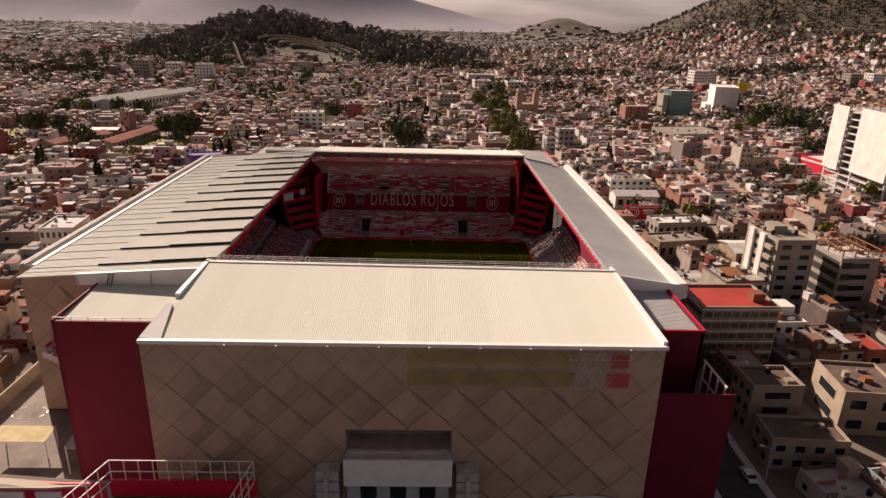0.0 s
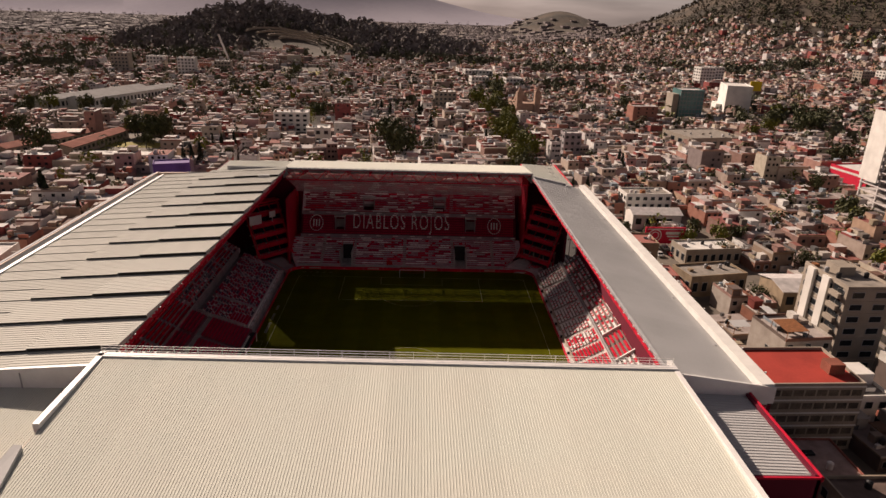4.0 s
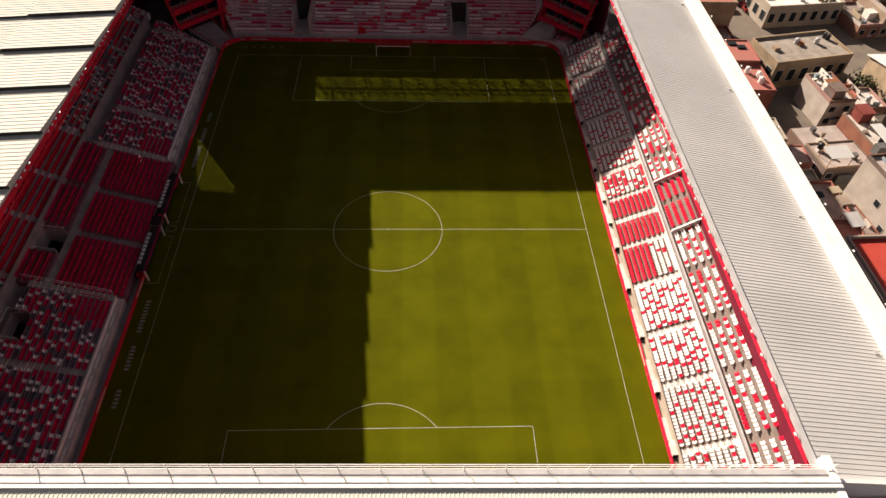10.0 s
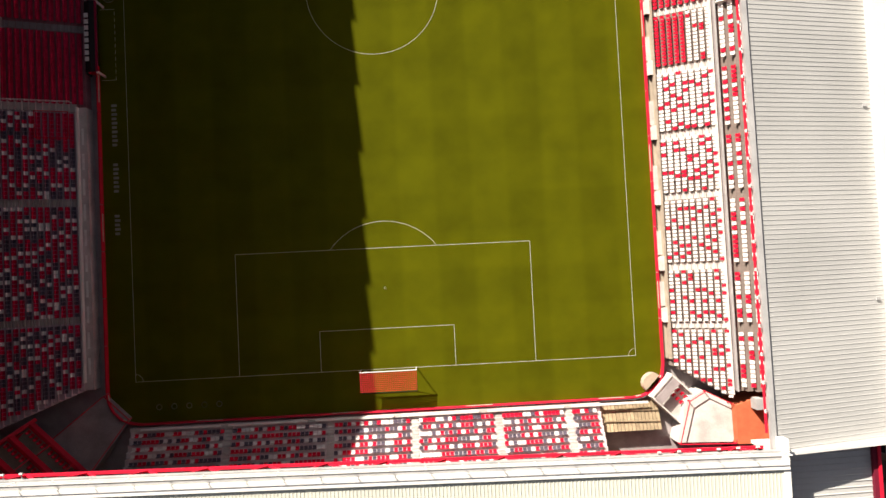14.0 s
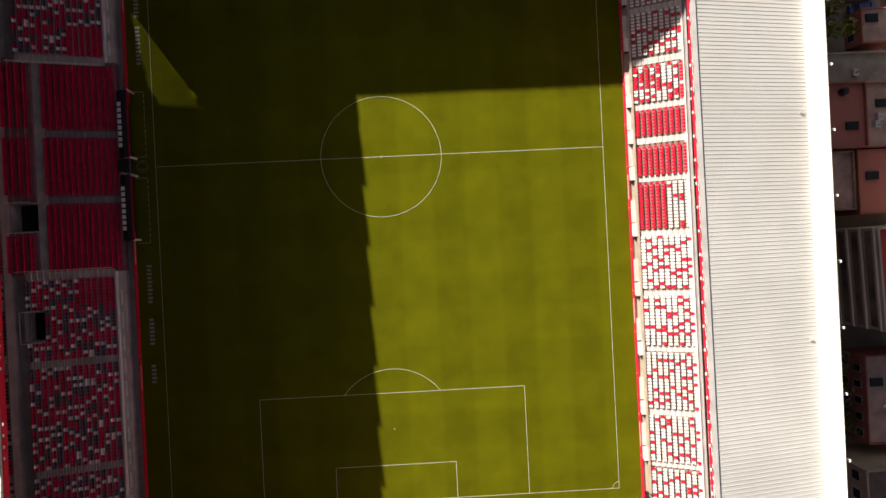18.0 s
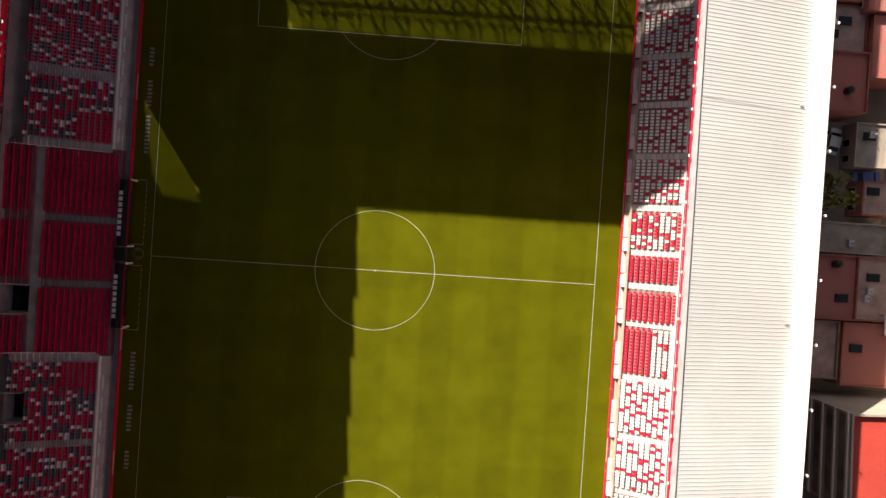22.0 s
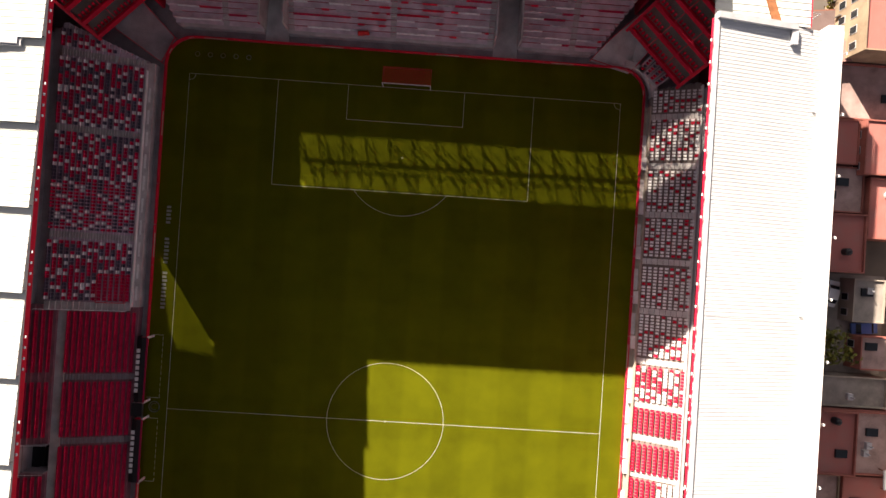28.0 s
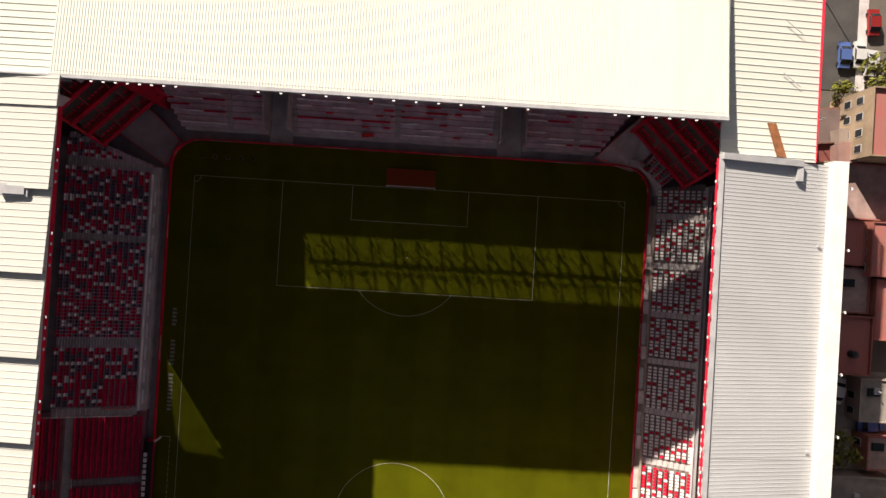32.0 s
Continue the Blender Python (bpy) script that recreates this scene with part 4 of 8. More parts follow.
def truss(parent, a, b, depth, bays, w=0.22, mat=None, off=(0, 0, 0)):
    """A lattice girder hanging below the line a-b."""
    a, b, o = Vector(a), Vector(b), Vector(off)
    down = Vector((0, 0, -depth)) + o
    s = Shape().beam(a, b, w).beam(a + down, b + down, w)
    for i in range(bays):
        p, q, m = a + (b - a) * (i / bays), a + (b - a) * ((i + 1) / bays), a + (b - a) * ((i + 0.5) / bays)
        s.beam(p, m + down, w * 0.7).beam(m + down, q, w * 0.7)
    part("truss", s, mat or RED_STEEL, parent)


def floodlight(at, face, name="floodlight"):
    f = thing(name, "small white floodlight on a bracket at the roof edge", "floodlight", at, "roof floodlights", turn=face)
    f.scale = (0.5, 0.5, 0.5)
    part("bracket", Shape().beam((0, -0.6, 0.0), (0, 0.25, 0.25), 0.08).beam((0, -0.5, -0.12), (0, -0.5, 0.05), 0.3), TRIM_GREY, f)
    part("lamp_head", Shape().solid([(-0.3, 0.2, 0.1), (0.3, 0.2, 0.1), (0.24, 0.55, 0.22), (-0.24, 0.55, 0.22)], [(-0.3, 0.3, 0.5), (0.3, 0.3, 0.5), (0.24, 0.6, 0.5), (-0.24, 0.6, 0.5)]), TRIM_WHITE, f)
    part("lens", Shape().box(-0.24, 0.24, 0.16, 0.2, 0.14, 0.46), GLASS_DARK, f)
    return f


# right roof: falls outwards, white box gutter along its outer edge
RR = thing("roof_right", "long pale ribbed metal roof with a white box gutter", "roof", kind="structure")
sheet_roof(RR, "roof_sheet", [(34.9, -56.6, 33.2), (35.4, 55.4, 31.2), (49.0, 55.4, 28.3), (47.4, -56.6, 30.6)], 264, GREY_ROOF, 1, sheets=12, rib=0.03)
GUTTER = material("white_box_gutter", (0.66, 0.65, 0.62), 0.7, vary=0.15, scale=0.5)
part("box_gutter", Shape().solid([(47.4, -56.6, 28.6), (49.15, -56.6, 28.6), (50.65, 55.8, 26.6), (49.0, 55.8, 26.6)], [(47.4, -56.6, 31.7), (49.15, -56.6, 31.8), (50.65, 55.8, 29.4), (49.0, 55.8, 29.3)]), GUTTER, RR)
part("inner_gutter", Shape().solid([(34.55, -56.6, 33.0), (35.0, -56.6, 33.0), (35.5, 55.4, 30.9), (35.05, 55.4, 30.9)], [(34.55, -56.6, 33.4), (35.0, -56.6, 33.4), (35.5, 55.4, 31.35), (35.05, 55.4, 31.35)]), TRIM_GREY, RR)
part("end_beam", Shape().beam((35.2, 55.2, 31.5), (45.2, 55.2, 29.5), 0.7, 0.5).box(44.6, 45.3, 53.2, 55.5, 28.9, 29.7), TRIM_GREY, RR)
part("end_wall", Shape().solid([(34.9, -56.9, 29.0), (49.3, -56.9, 29.0), (49.3, -56.6, 29.0), (34.9, -56.6, 29.0)], [(34.9, -56.9, 33.5), (49.3, -56.9, 31.4), (49.3, -56.6, 31.4), (34.9, -56.6, 33.5)]), TRIM_WHITE, RR)
part("cover_line", Shape().beam((35.4, -19.0, 32.35), (47.6, -20.4, 29.85), 0.08), TRIM_GREY, RR)
part("cover_line", Shape().beam((35.4, 22.0, 31.75), (48.6, 21.6, 28.95), 0.08), TRIM_GREY, RR)
for y in (46, 22.5, -1.5, -26, -44):
    part("roof_outlet", Shape().box(47.25 + 0.014 * y, 47.6 + 0.014 * y, y - 0.14, y + 0.14, 29.3 - y * 0.02, 29.8 - y * 0.02), TRIM_GREY, RR)
truss(RR, (35.2, -56, 32.6), (35.8, 55, 30.6), 2.4, 34, 0.2, RED_STEEL, (1.0, 0, 0))
part("red_rail", Shape().beam((34.45, -55, 32.8), (34.95, 55, 30.8), 0.16), RED_STEEL, RR)
for i in range(16):
    y = -53 + i * 7.05
    floodlight((50.3 + 0.0138 * y, y, 31.3 - (y + 56) * 0.021), -90)
for i in range(44):
    y = -53 + i * 2.45
    floodlight((34.6 + 0.004 * y, y, 33.2 - (y + 56) * 0.018), 90)
part("outer_wall", Shape().solid([(48.7, -56.6, -0.4), (49.2, -56.6, -0.4), (50.6, 55.4, -0.4), (50.1, 55.4, -0.4)], [(48.7, -56.6, 28.8), (49.2, -56.6, 28.8), (50.6, 55.4, 26.8), (50.1, 55.4, 26.8)]), WINE, RR)

# left roof: overlapping bays, each stepping down to the next
LR = thing("roof_left", "wide white stepped metal roof in overlapping ribbed bays", "roof", kind="structure")


def left_z(x):
    return 32.55 + (x + 37.0) * 0.07


def left_bay(x0, x1, y0, y1, step, gap):
    """One overlapping sheet from the inner edge x0 to x1, lifted at its near end y0."""
    za, zb, tilt = left_z(x0), left_z(x1), -0.012
    lift = step * (y1 - y0) / 9.0
    s = Shape()
    p = [(x1, y0, zb + tilt * y0 + lift), (x0, y0, za + tilt * y0 + lift), (x0, y1, za + tilt * y1), (x1, y1, zb + tilt * y1)]
    s.solid([(x, y, z - (0.18 + (lift if i < 2 else 0))) for i, (x, y, z) in enumerate(p)], p)
    n = max(3, int((y1 - y0) / 0.75))
    for i in range(n):
        y = y0 + (y1 - y0) * (i + 0.5) / n
        zz = lift * (1 - (i + 0.5) / n) + tilt * y
        s.solid([(x0, y - 0.06, za + zz), (x1, y - 0.06, zb + zz), (x1, y + 0.06, zb + zz), (x0, y + 0.06, za + zz)],
                [(x0, y - 0.03, za + zz + 0.05), (x1, y - 0.03, zb + zz + 0.05), (x1, y + 0.03, zb + zz + 0.05), (x0, y + 0.03, za + zz + 0.05)])
    bay = part("roof_bay", s, LEFT_ROOF, LR)
    if gap:
        za2, zb2 = za + tilt * y0, zb + tilt * y0
        # Solid dark strip stands in for the shade below the lip.
        part("step_shade", Shape().solid([(x1 + 0.05, y0 - 0.02, zb2 + 0.02), (x0 - 0.05, y0 - 0.02, za2 + 0.02), (x0 - 0.05, y0 + 0.1, za2 + 0.02), (x1 + 0.05, y0 + 0.1, zb2 + 0.02)], [(x1 + 0.05, y0 - 0.02, zb2 + lift * 0.8), (x0 - 0.05, y0 - 0.02, za2 + lift * 0.8), (x0 - 0.05, y0 + 0.1, za2 + lift * 0.8), (x1 + 0.05, y0 + 0.1, zb2 + lift * 0.8)]), JOINT, bay, "dark strip standing in for shade under the overlapping sheet")
        part("drip_edge", Shape().solid([(x1, y0 - 0.3, zb2 + lift - 0.02), (x0, y0 - 0.3, za2 + lift - 0.02), (x0, y0, za2 + lift - 0.06), (x1, y0, zb2 + lift - 0.06)], [(x1, y0 - 0.3, zb2 + lift + 0.02), (x0, y0 - 0.3, za2 + lift + 0.02), (x0, y0, za2 + lift + 0.0), (x1, y0, zb2 + lift + 0.0)]), LEFT_ROOF, bay)


seams = [-51.8 + 9.0 * k for k in range(13)]
for k, y0 in enumerate([-56.5] + seams):
    y1 = (seams + [59.3])[k]
    if y1 - y0 < 1:
        continue
    left_bay(-37.25, -49.5, y0, y1, 0.65, k)
    left_bay(-49.5, -59.2, y0, y1, 0.42, k)
    if y0 < 54:
        m = (y0 + y1) / 2
        left_bay(-59.2, -71.6, y0, m, 0.3, k)
        left_bay(-59.2, -71.6, m, y1, 0.3, k)
part("white_flashing", Shape().solid([(-72.1, -50.5, 28.9), (-71.5, -50.5, 28.9), (-71.5, 54.6, 27.8), (-72.1, 54.6, 27.8)], [(-72.1, -50.5, 31.0), (-71.5, -50.5, 31.0), (-71.5, 54.6, 29.9), (-72.1, 54.6, 29.9)]), TRIM_WHITE, LR)
part("outer_parapet", Shape().solid([(-74.4, -50.5, 27.0), (-72.1, -50.5, 29.4), (-72.1, 54.6, 28.2), (-74.4, 54.6, 26.0)], [(-74.4, -50.5, 31.2), (-73.9, -50.5, 31.2), (-73.9, 54.6, 30.2), (-74.4, 54.6, 30.2)]), GREY_ROOF, LR)
part("roof_vent", Shape().box(-42.6, -39.6, 46.0, 47.3, 31.5, 32.3).box(-42.3, -39.9, 46.2, 47.1, 32.3, 32.45), TRIM_GREY, LR)
part("inner_edge", Shape().beam((-37.4, -56, 32.6), (-37.4, 56, 31.4), 0.4, 0.7), RED_STEEL, LR)
truss(LR, (-37.5, -56, 32.4), (-37.5, 56, 31.0), 2.0, 34, 0.2, RED_STEEL, (-1.0, 0, 0))
for i in range(48):
    y = -51.2 + 9.0 * (i // 4) + 1.15 * (i % 4)
    floodlight((-37.15, y, 32.3 - y * 0.012), -90)
part("back_wall", Shape().solid([(-74.2, -50.3, -0.4), (-73.6, -50.3, -0.4), (-73.6, 56.4, -0.4), (-74.2, 56.4, -0.4)], [(-74.2, -50.3, 31.1), (-73.6, -50.3, 31.1), (-73.6, 56.4, 30.1), (-74.2, 56.4, 30.1)]), PANEL, LR)
part("end_wall", Shape().solid([(-60.8, -56.9, 29.8), (-38, -56.9, 29.8), (-38, -56.5, 29.8), (-60.8, -56.5, 29.8)], [(-60.8, -56.9, 31.9), (-38, -56.9, 33.5), (-38, -56.5, 33.5), (-60.8, -56.5, 31.9)]), TRIM_WHITE, LR)

# Added plate that stops sun leaking between the roof ends.
part("end_fascia", Shape().box(-54.8, -37.3, 59.2, 59.36, 29.4, 31.75), TRIM_GREY, LR)

# far roof, slightly above the side roofs
FR = thing("roof_far", "white ribbed metal roof over the far end stand", "roof", kind="structure")
sheet_roof(FR, "roof_sheet", [(-38.6, 59.4, 31.5), (35.6, 59.4, 31.5), (35.4, 77.0, 29.9), (-38.6, 77.0, 29.9)], 228, WHITE_ROOF, 1, sheets=12, rib=0.035)
part("front_gutter", Shape().box(-38.6, 35.6, 59.1, 59.5, 31.1, 31.65), TRIM_GREY, FR)
part("rear_fascia", Shape().box(-38.6, 35.6, 76.7, 77.0, 26.0, 29.8), TRIM_GREY, FR)
for x in (-38.6, 35.3):
    part("side_fascia", Shape().solid([(x, 59.4, 28.5), (x + 0.3, 59.4, 28.5), (x + 0.3, 77, 27.0), (x, 77, 27.0)], [(x, 59.4, 31.4), (x + 0.3, 59.4, 31.4), (x + 0.3, 77, 29.8), (x, 77, 29.8)]), TRIM_GREY, FR)
truss(FR, (-38, 59.6, 31.0), (35, 59.6, 31.0), 3.2, 12, 0.26, RED_STEEL, (0, 0.6, 0))
for x in np.arange(-33, 36, 6.6):
    truss(FR, (x, 59.7, 31.0), (x, 76.6, 29.4), 1.7, 5, 0.18, RED_STEEL)
for i, x in enumerate([-34 + 1.3 * k for k in range(8)] + [-16 + 2.45 * k for k in range(13)] + [23 + 1.5 * k for k in range(7)]):
    floodlight((x, 59.1, 31.4), 180)
part("cable", Shape().beam((-38, 59.8, 31.75), (35, 59.8, 31.75), 0.06), TRIM_GREY, FR)
# lower roof strips behind the far corners
CR = thing("roof_corner", "lower pale ribbed roof behind the far corner with a rusty hatch", "roof", kind="structure")
sheet_roof(CR, "roof_sheet", [(35.7, 55.5, 29.6), (35.7, 84, 29.0), (47.0, 84, 28.4), (47.0, 55.5, 29.0)], 40, WHITE_ROOF, 1, sheets=6, rib=0.06)
part("rusty_hatch", Shape().solid([(42.3, 55.9, 29.3), (43.3, 55.8, 29.3), (41.9, 59.6, 29.3), (41.0, 59.6, 29.3)], [(42.3, 55.9, 29.6), (43.3, 55.8, 29.6), (41.9, 59.6, 29.6), (41.0, 59.6, 29.6)]), RUST, CR, "rusty brown hatch cover")
part("edge_rail", Shape().box(46.98, 47.06, 55.5, 84, 28.6, 29.1), RED_STEEL, CR)
part("wall", Shape().box(46.4, 46.9, 55.6, 84, -0.4, 28.3).box(35.9, 46.9, 83.6, 84, -0.4, 28.3), WINE, CR)
for y in (64, 70, 76):
    part("stay_wire", Shape().beam((42.5, y + 1.5, 29.3), (44.6, y, 29.25), 0.07), TRIM_GREY, CR)
CL = thing("roof_corner", "lower pale ribbed roof between the left and far stands", "roof", kind="structure")
sheet_roof(CL, "roof_sheet", [(-59, 55.6, 29.6), (-59, 77, 29.3), (-38.3, 77, 29.6), (-38.3, 55.6, 30.2)], 28, WHITE_ROOF, 1, sheets=4, rib=0.06)
# Added corner walls, cut and raised to shape the sun on the pitch.
part("wall", Shape().box(-59.5, -43.2, 76.6, 77.0, -0.4, 29.3).box(-59.4, -59.0, 57, 76.6, -0.4, 29.32).solid([(-43.2, 76.6, -0.4), (-38.6, 76.6, -0.4), (-38.6, 77, -0.4), (-43.2, 77, -0.4)], [(-43.2, 76.6, 25.9), (-38.6, 76.6, 20.8), (-38.6, 77, 20.8), (-43.2, 77, 25.9)]), WINE, CL)
# Added end wall; its sloping top trims the left sun patch.
gable = [(-74.2, -0.4), (-59.0, -0.4), (-59.0, 20.9), (-59.8, 21.9), (-64.9, 28.5), (-65.2, 30.1), (-74.2, 29.9)]
part("end_wall", Shape().solid([(x, 56.4, z) for x, z in gable], [(x, 56.9, z) for x, z in gable]), PANEL, CL)
# Unseen fascia, added to stop a spike of sun.
part("rear_fascia", Shape().box(-43.4, -38.7, 76.65, 76.95, 26.0, 29.6), TRIM_GREY, CL)
part("side_fill", Shape().box(-39.0, -38.6, 62.5, 70.0, -0.4, 21.0).box(-39.0, -38.6, 70.0, 81.4, -0.4, 20.5).box(35.4, 35.8, 67.0, 83.6, -0.4, 29.0), RED_WALL, CL)
# Slats added in the gable opening to weaken the left sun patch.
slats = Shape()
for x in np.arange(-65.6, -59.4, 0.36):
    slats.box(x, x + 0.27, 56.55, 56.6, 21.0, 30.4)
part("gable_louvre", slats, TRIM_GREY, CL, kind="stuff")

# near roof and its block; its inner edge runs a little askew
def edge_y(x):
    return -54.9 - (x + 38) * 0.0191


def slanted(y0, y1, z0, z1):
    ring = [(-38.0, y0), (35.4, y0 - 1.4), (35.4, y1 - 1.4), (-38.0, y1)]
    return Shape().solid([(x, y, z0) for x, y in ring], [(x, y, z1) for x, y in ring])


NR = thing("roof_near", "large white ribbed metal roof over the entrance end", "roof", kind="structure")
sheet_roof(NR, "roof_sheet", [(-37.2, -84.4, 33.5), (35.0, -84.4, 33.5), (35.0, -57.0, 34.3), (-37.6, -55.6, 34.3)], 234, WHITE_ROOF, 1, sheets=18, rib=0.04)
part("back_gutter", slanted(-55.6, -54.8, 33.7, 34.2), TRIM_GREY, NR)
part("back_flashing", slanted(-56.3, -55.6, 34.2, 34.5), TRIM_WHITE, NR)
for dz in (0.35, 0.75, 1.1):
    part("rail", Shape().beam((-38, -54.9, 34.1 + dz), (35.3, -56.3, 34.1 + dz), 0.05), TRIM_WHITE, NR)
for x in np.arange(-38, 35.4, 3.05):
    part("rail_post", Shape().beam((x, edge_y(x), 34.0), (x, edge_y(x), 35.25), 0.06), TRIM_WHITE, NR)
part("front_capping", Shape().box(-38.0, 35.5, -85.0, -84.3, 33.3, 33.85), TRIM_WHITE, NR)
part("side_capping", Shape().box(34.9, 35.5, -84.3, -55.2, 33.3, 34.35), TRIM_WHITE, NR)
part("side_parapet", Shape().solid([(-38.0, -84.3, 33.0), (-35.0, -84.3, 33.0), (-37.2, -73.8, 33.0), (-38.0, -73.8, 33.0)], [(-38.0, -84.3, 33.95), (-35.0, -84.3, 33.8), (-37.2, -73.8, 34.3), (-38.0, -73.8, 34.4)]), GREY_ROOF, NR)
part("side_capping", Shape().box(-38.0, -37.3, -70.5, -55.2, 33.4, 34.5), TRIM_WHITE, NR)
truss(NR, (-37.5, -55.3, 33.7), (35, -56.7, 33.7), 2.6, 14, 0.24, RED_STEEL)
for i in range(6):
    floodlight((-36 + i * 1.5, -54.7, 33.8), 0)
    floodlight((24.5 + i * 1.7, -56.0, 33.8), 0)
for i in range(9):
    floodlight((-26 + i * 7.0, -85.3, 33.4), 180)

# ---- facades ----
def panel_mesh(name, a, b, depth):
    """A rhombic cladding panel folded once, along its rising way: wide a, high b, in the xz plane, facing -y."""
    s = Shape()
    left, low, right, top = (-a, 0, 0), (0, 0, -b), (a, 0, 0), (0, 0, b)
    f = 0.6
    m1, m2 = (-a * (0.9 - f), -depth, -b * (f - 0.1)), (a * (f - 0.1), -depth, b * (0.9 - f))
    s.face([left, m1, m2, top]).face([m1, low, right, m2]).face([left, low, m1]).face([top, m2, right])
    s.face([(x, 0.06, z) for x, _, z in (left, low, right, top)])
    return s.mesh(name, [PANEL])


def clipped(poly, limits):
    """A convex outline cut by lines: axis, place, and the side that stays."""
    for axis, lim, sgn in limits:
        out = []
        for p, q in zip(poly, poly[1:] + poly[:1]):
            dp, dq = (p[axis] - lim) * sgn, (q[axis] - lim) * sgn
            if dp >= 0:
                out.append(p)
            if dp * dq < 0:
                t = dp / (dp - dq)
                out.append((p[0] + (q[0] - p[0]) * t, p[1] + (q[1] - p[1]) * t))
        poly = out
        if not poly:
            break
    return poly


def clad(parent, x0, x1, y, z0, z1, a, b, holes=(), face=1):
    """Rhombic panels over a wall, whole ones in the field and cut ones as plain triangles at the edges."""
    whole = panel_mesh("facade_panel", a - 0.04, b - 0.035, 0.6)
    nx, nz = int((x1 - x0) / a) + 3, int((z1 - z0) / b) + 2
    edge = Shape()
    for j in range(-1, nz + 1):
        for i in range(-1, nx + 1):
            if (i + j) % 2:
                continue
            cx, cz = x0 - 0.5 + i * a, z1 + 0.22 - j * b
            pts = [(cx - a + 0.04, cz), (cx, cz - b + 0.035), (cx + a - 0.04, cz), (cx, cz + b - 0.035)]
            near = [h for h in holes if cx + a > h[0] and cx - a < h[1] and cz + b > h[2] and cz - b < h[3]]
            if near:
                h = near[0]
                for limits in (((0, x0, 1), (0, h[0], -1)), ((0, h[1], 1), (0, x1, -1)), ((0, h[0], 1), (0, h[1], -1), (1, h[3], 1))):
                    poly = clipped(pts, limits + ((1, z0, 1), (1, z1, -1)))
                    if len(poly) > 2:
                        edge.face([(px, y - 0.05, pz) for px, pz in poly])
                continue
            if x0 <= cx - a + 0.05 and cx + a - 0.05 <= x1 and z0 <= cz - b + 0.05 and cz + b - 0.05 <= z1:
                ob = new("facade_panel", whole)
                ob.parent = parent
                ob.location = (cx, y, cz)
            else:
                poly = clipped(pts, ((0, x0, 1), (0, x1, -1), (1, z0, 1), (1, z1, -1)))
                if len(poly) > 2:
                    edge.face([(px, y - 0.05, pz) for px, pz in poly])
    if edge.f:
        part("edge_panels", edge, PANEL, parent, kind="stuff")


NF = thing("facade_near", "tall beige entrance facade of folded diamond metal panels", "facade", kind="structure")
HOLE = (-10.0, 5.6, 6.0, 19.6)
wall = Shape().box(-37.9, HOLE[0], -84.6, -84.0, -0.4, 33.4).box(HOLE[1], 35.2, -84.6, -84.0, -0.4, 33.4).box(HOLE[0], HOLE[1], -84.6, -84.0, HOLE[3], 33.4).box(HOLE[0], HOLE[1], -84.6, -84.0, -0.4, HOLE[2])
part("backing_wall", wall, JOINT, NF)
part("side_wall", Shape().box(-38.0, -37.5, -84.0, -65, -0.4, 33.2), PANEL, NF)
part("side_wall", Shape().box(34.8, 35.2, -84.0, -66, -0.4, 33.2).box(34.8, 35.2, -66, -57.2, 30.4, 33.2), PANEL, NF)
clad(NF, -37.9, 35.2, -84.65, 4.0, 33.4, 3.4, 3.42, (HOLE,))
# added see-through tints stand in for the view through the upper panels
def view_tint_material(name, colour, cover):
    m = material(name, colour, 0.6, vary=0.35, scale=0.4)
    nt = m.node_tree
    clear, mix = nt.nodes.new("ShaderNodeBsdfTransparent"), nt.nodes.new("ShaderNodeMixShader")
    mix.inputs[0].default_value = cover
    nt.links.new(clear.outputs[0], mix.inputs[1])
    nt.links.new(nt.nodes["Principled BSDF"].outputs[0], mix.inputs[2])
    nt.links.new(mix.outputs[0], nt.nodes["Material Output"].inputs[0])
    return m


OCHRE_VIEW = view_tint_material("ochre_film", (0.42, 0.36, 0.06), 0.2)
PALE_VIEW = view_tint_material("pale_view_tint", (0.7, 0.62, 0.58), 0.18)
RED_VIEW = view_tint_material("red_view_tint", (0.75, 0.07, 0.08), 0.38)
for z0, z1 in ((30.85, 33.1), (27.5, 30.0)):
    part("ochre_film", Shape().box(-1.05, 22.4, -85.52, -85.5, z0, z1), OCHRE_VIEW, NF, "translucent ochre tint added for the view through the panels")
part("pale_view_tint", Shape().box(22.42, 30.4, -85.52, -85.5, 27.4, 33.0), PALE_VIEW, NF, "translucent pale tint with a lattice, added for the view through the panels")
s = Shape()
for i in range(9):
    x = 22.2 + i * 0.6
    for z0, z1 in ((27.6, 30.0), (30.6, 33.0)):
        s.beam((x, -85.54, z0), (x + (1.1 if (i * 7) % 3 else -0.9), -85.54, z1), 0.07 + 0.05 * (i % 3), 0.03)
for z in (30.1, 30.5, 32.0):
    s.beam((21.4, -85.55, z), (30.2, -85.55, z), 0.09, 0.03)
part("lattice_print", s, PALE, NF, "pale lattice added for the view through the panels")
part("red_view_tint", Shape().box(27.0, 30.3, -85.56, -85.54, 27.6, 30.0).box(27.3, 29.9, -85.56, -85.54, 30.7, 32.9), RED_VIEW, NF, "translucent red tint added for the view through the panels")
# entrance balcony
EB = thing("entrance_balcony", "grey projecting entrance balcony with railings in the facade", "balcony", kind="structure")
part("recess", Shape().box(-10, 5.6, -84.0, -80.2, 15.4, 15.8).box(-10, 5.6, -80.4, -80.0, 6, 19.6).box(-10.2, -9.9, -84.5, -80, 6, 19.6).box(5.5, 5.8, -84.5, -80, 6, 19.6), DARK_CONCRETE, EB)
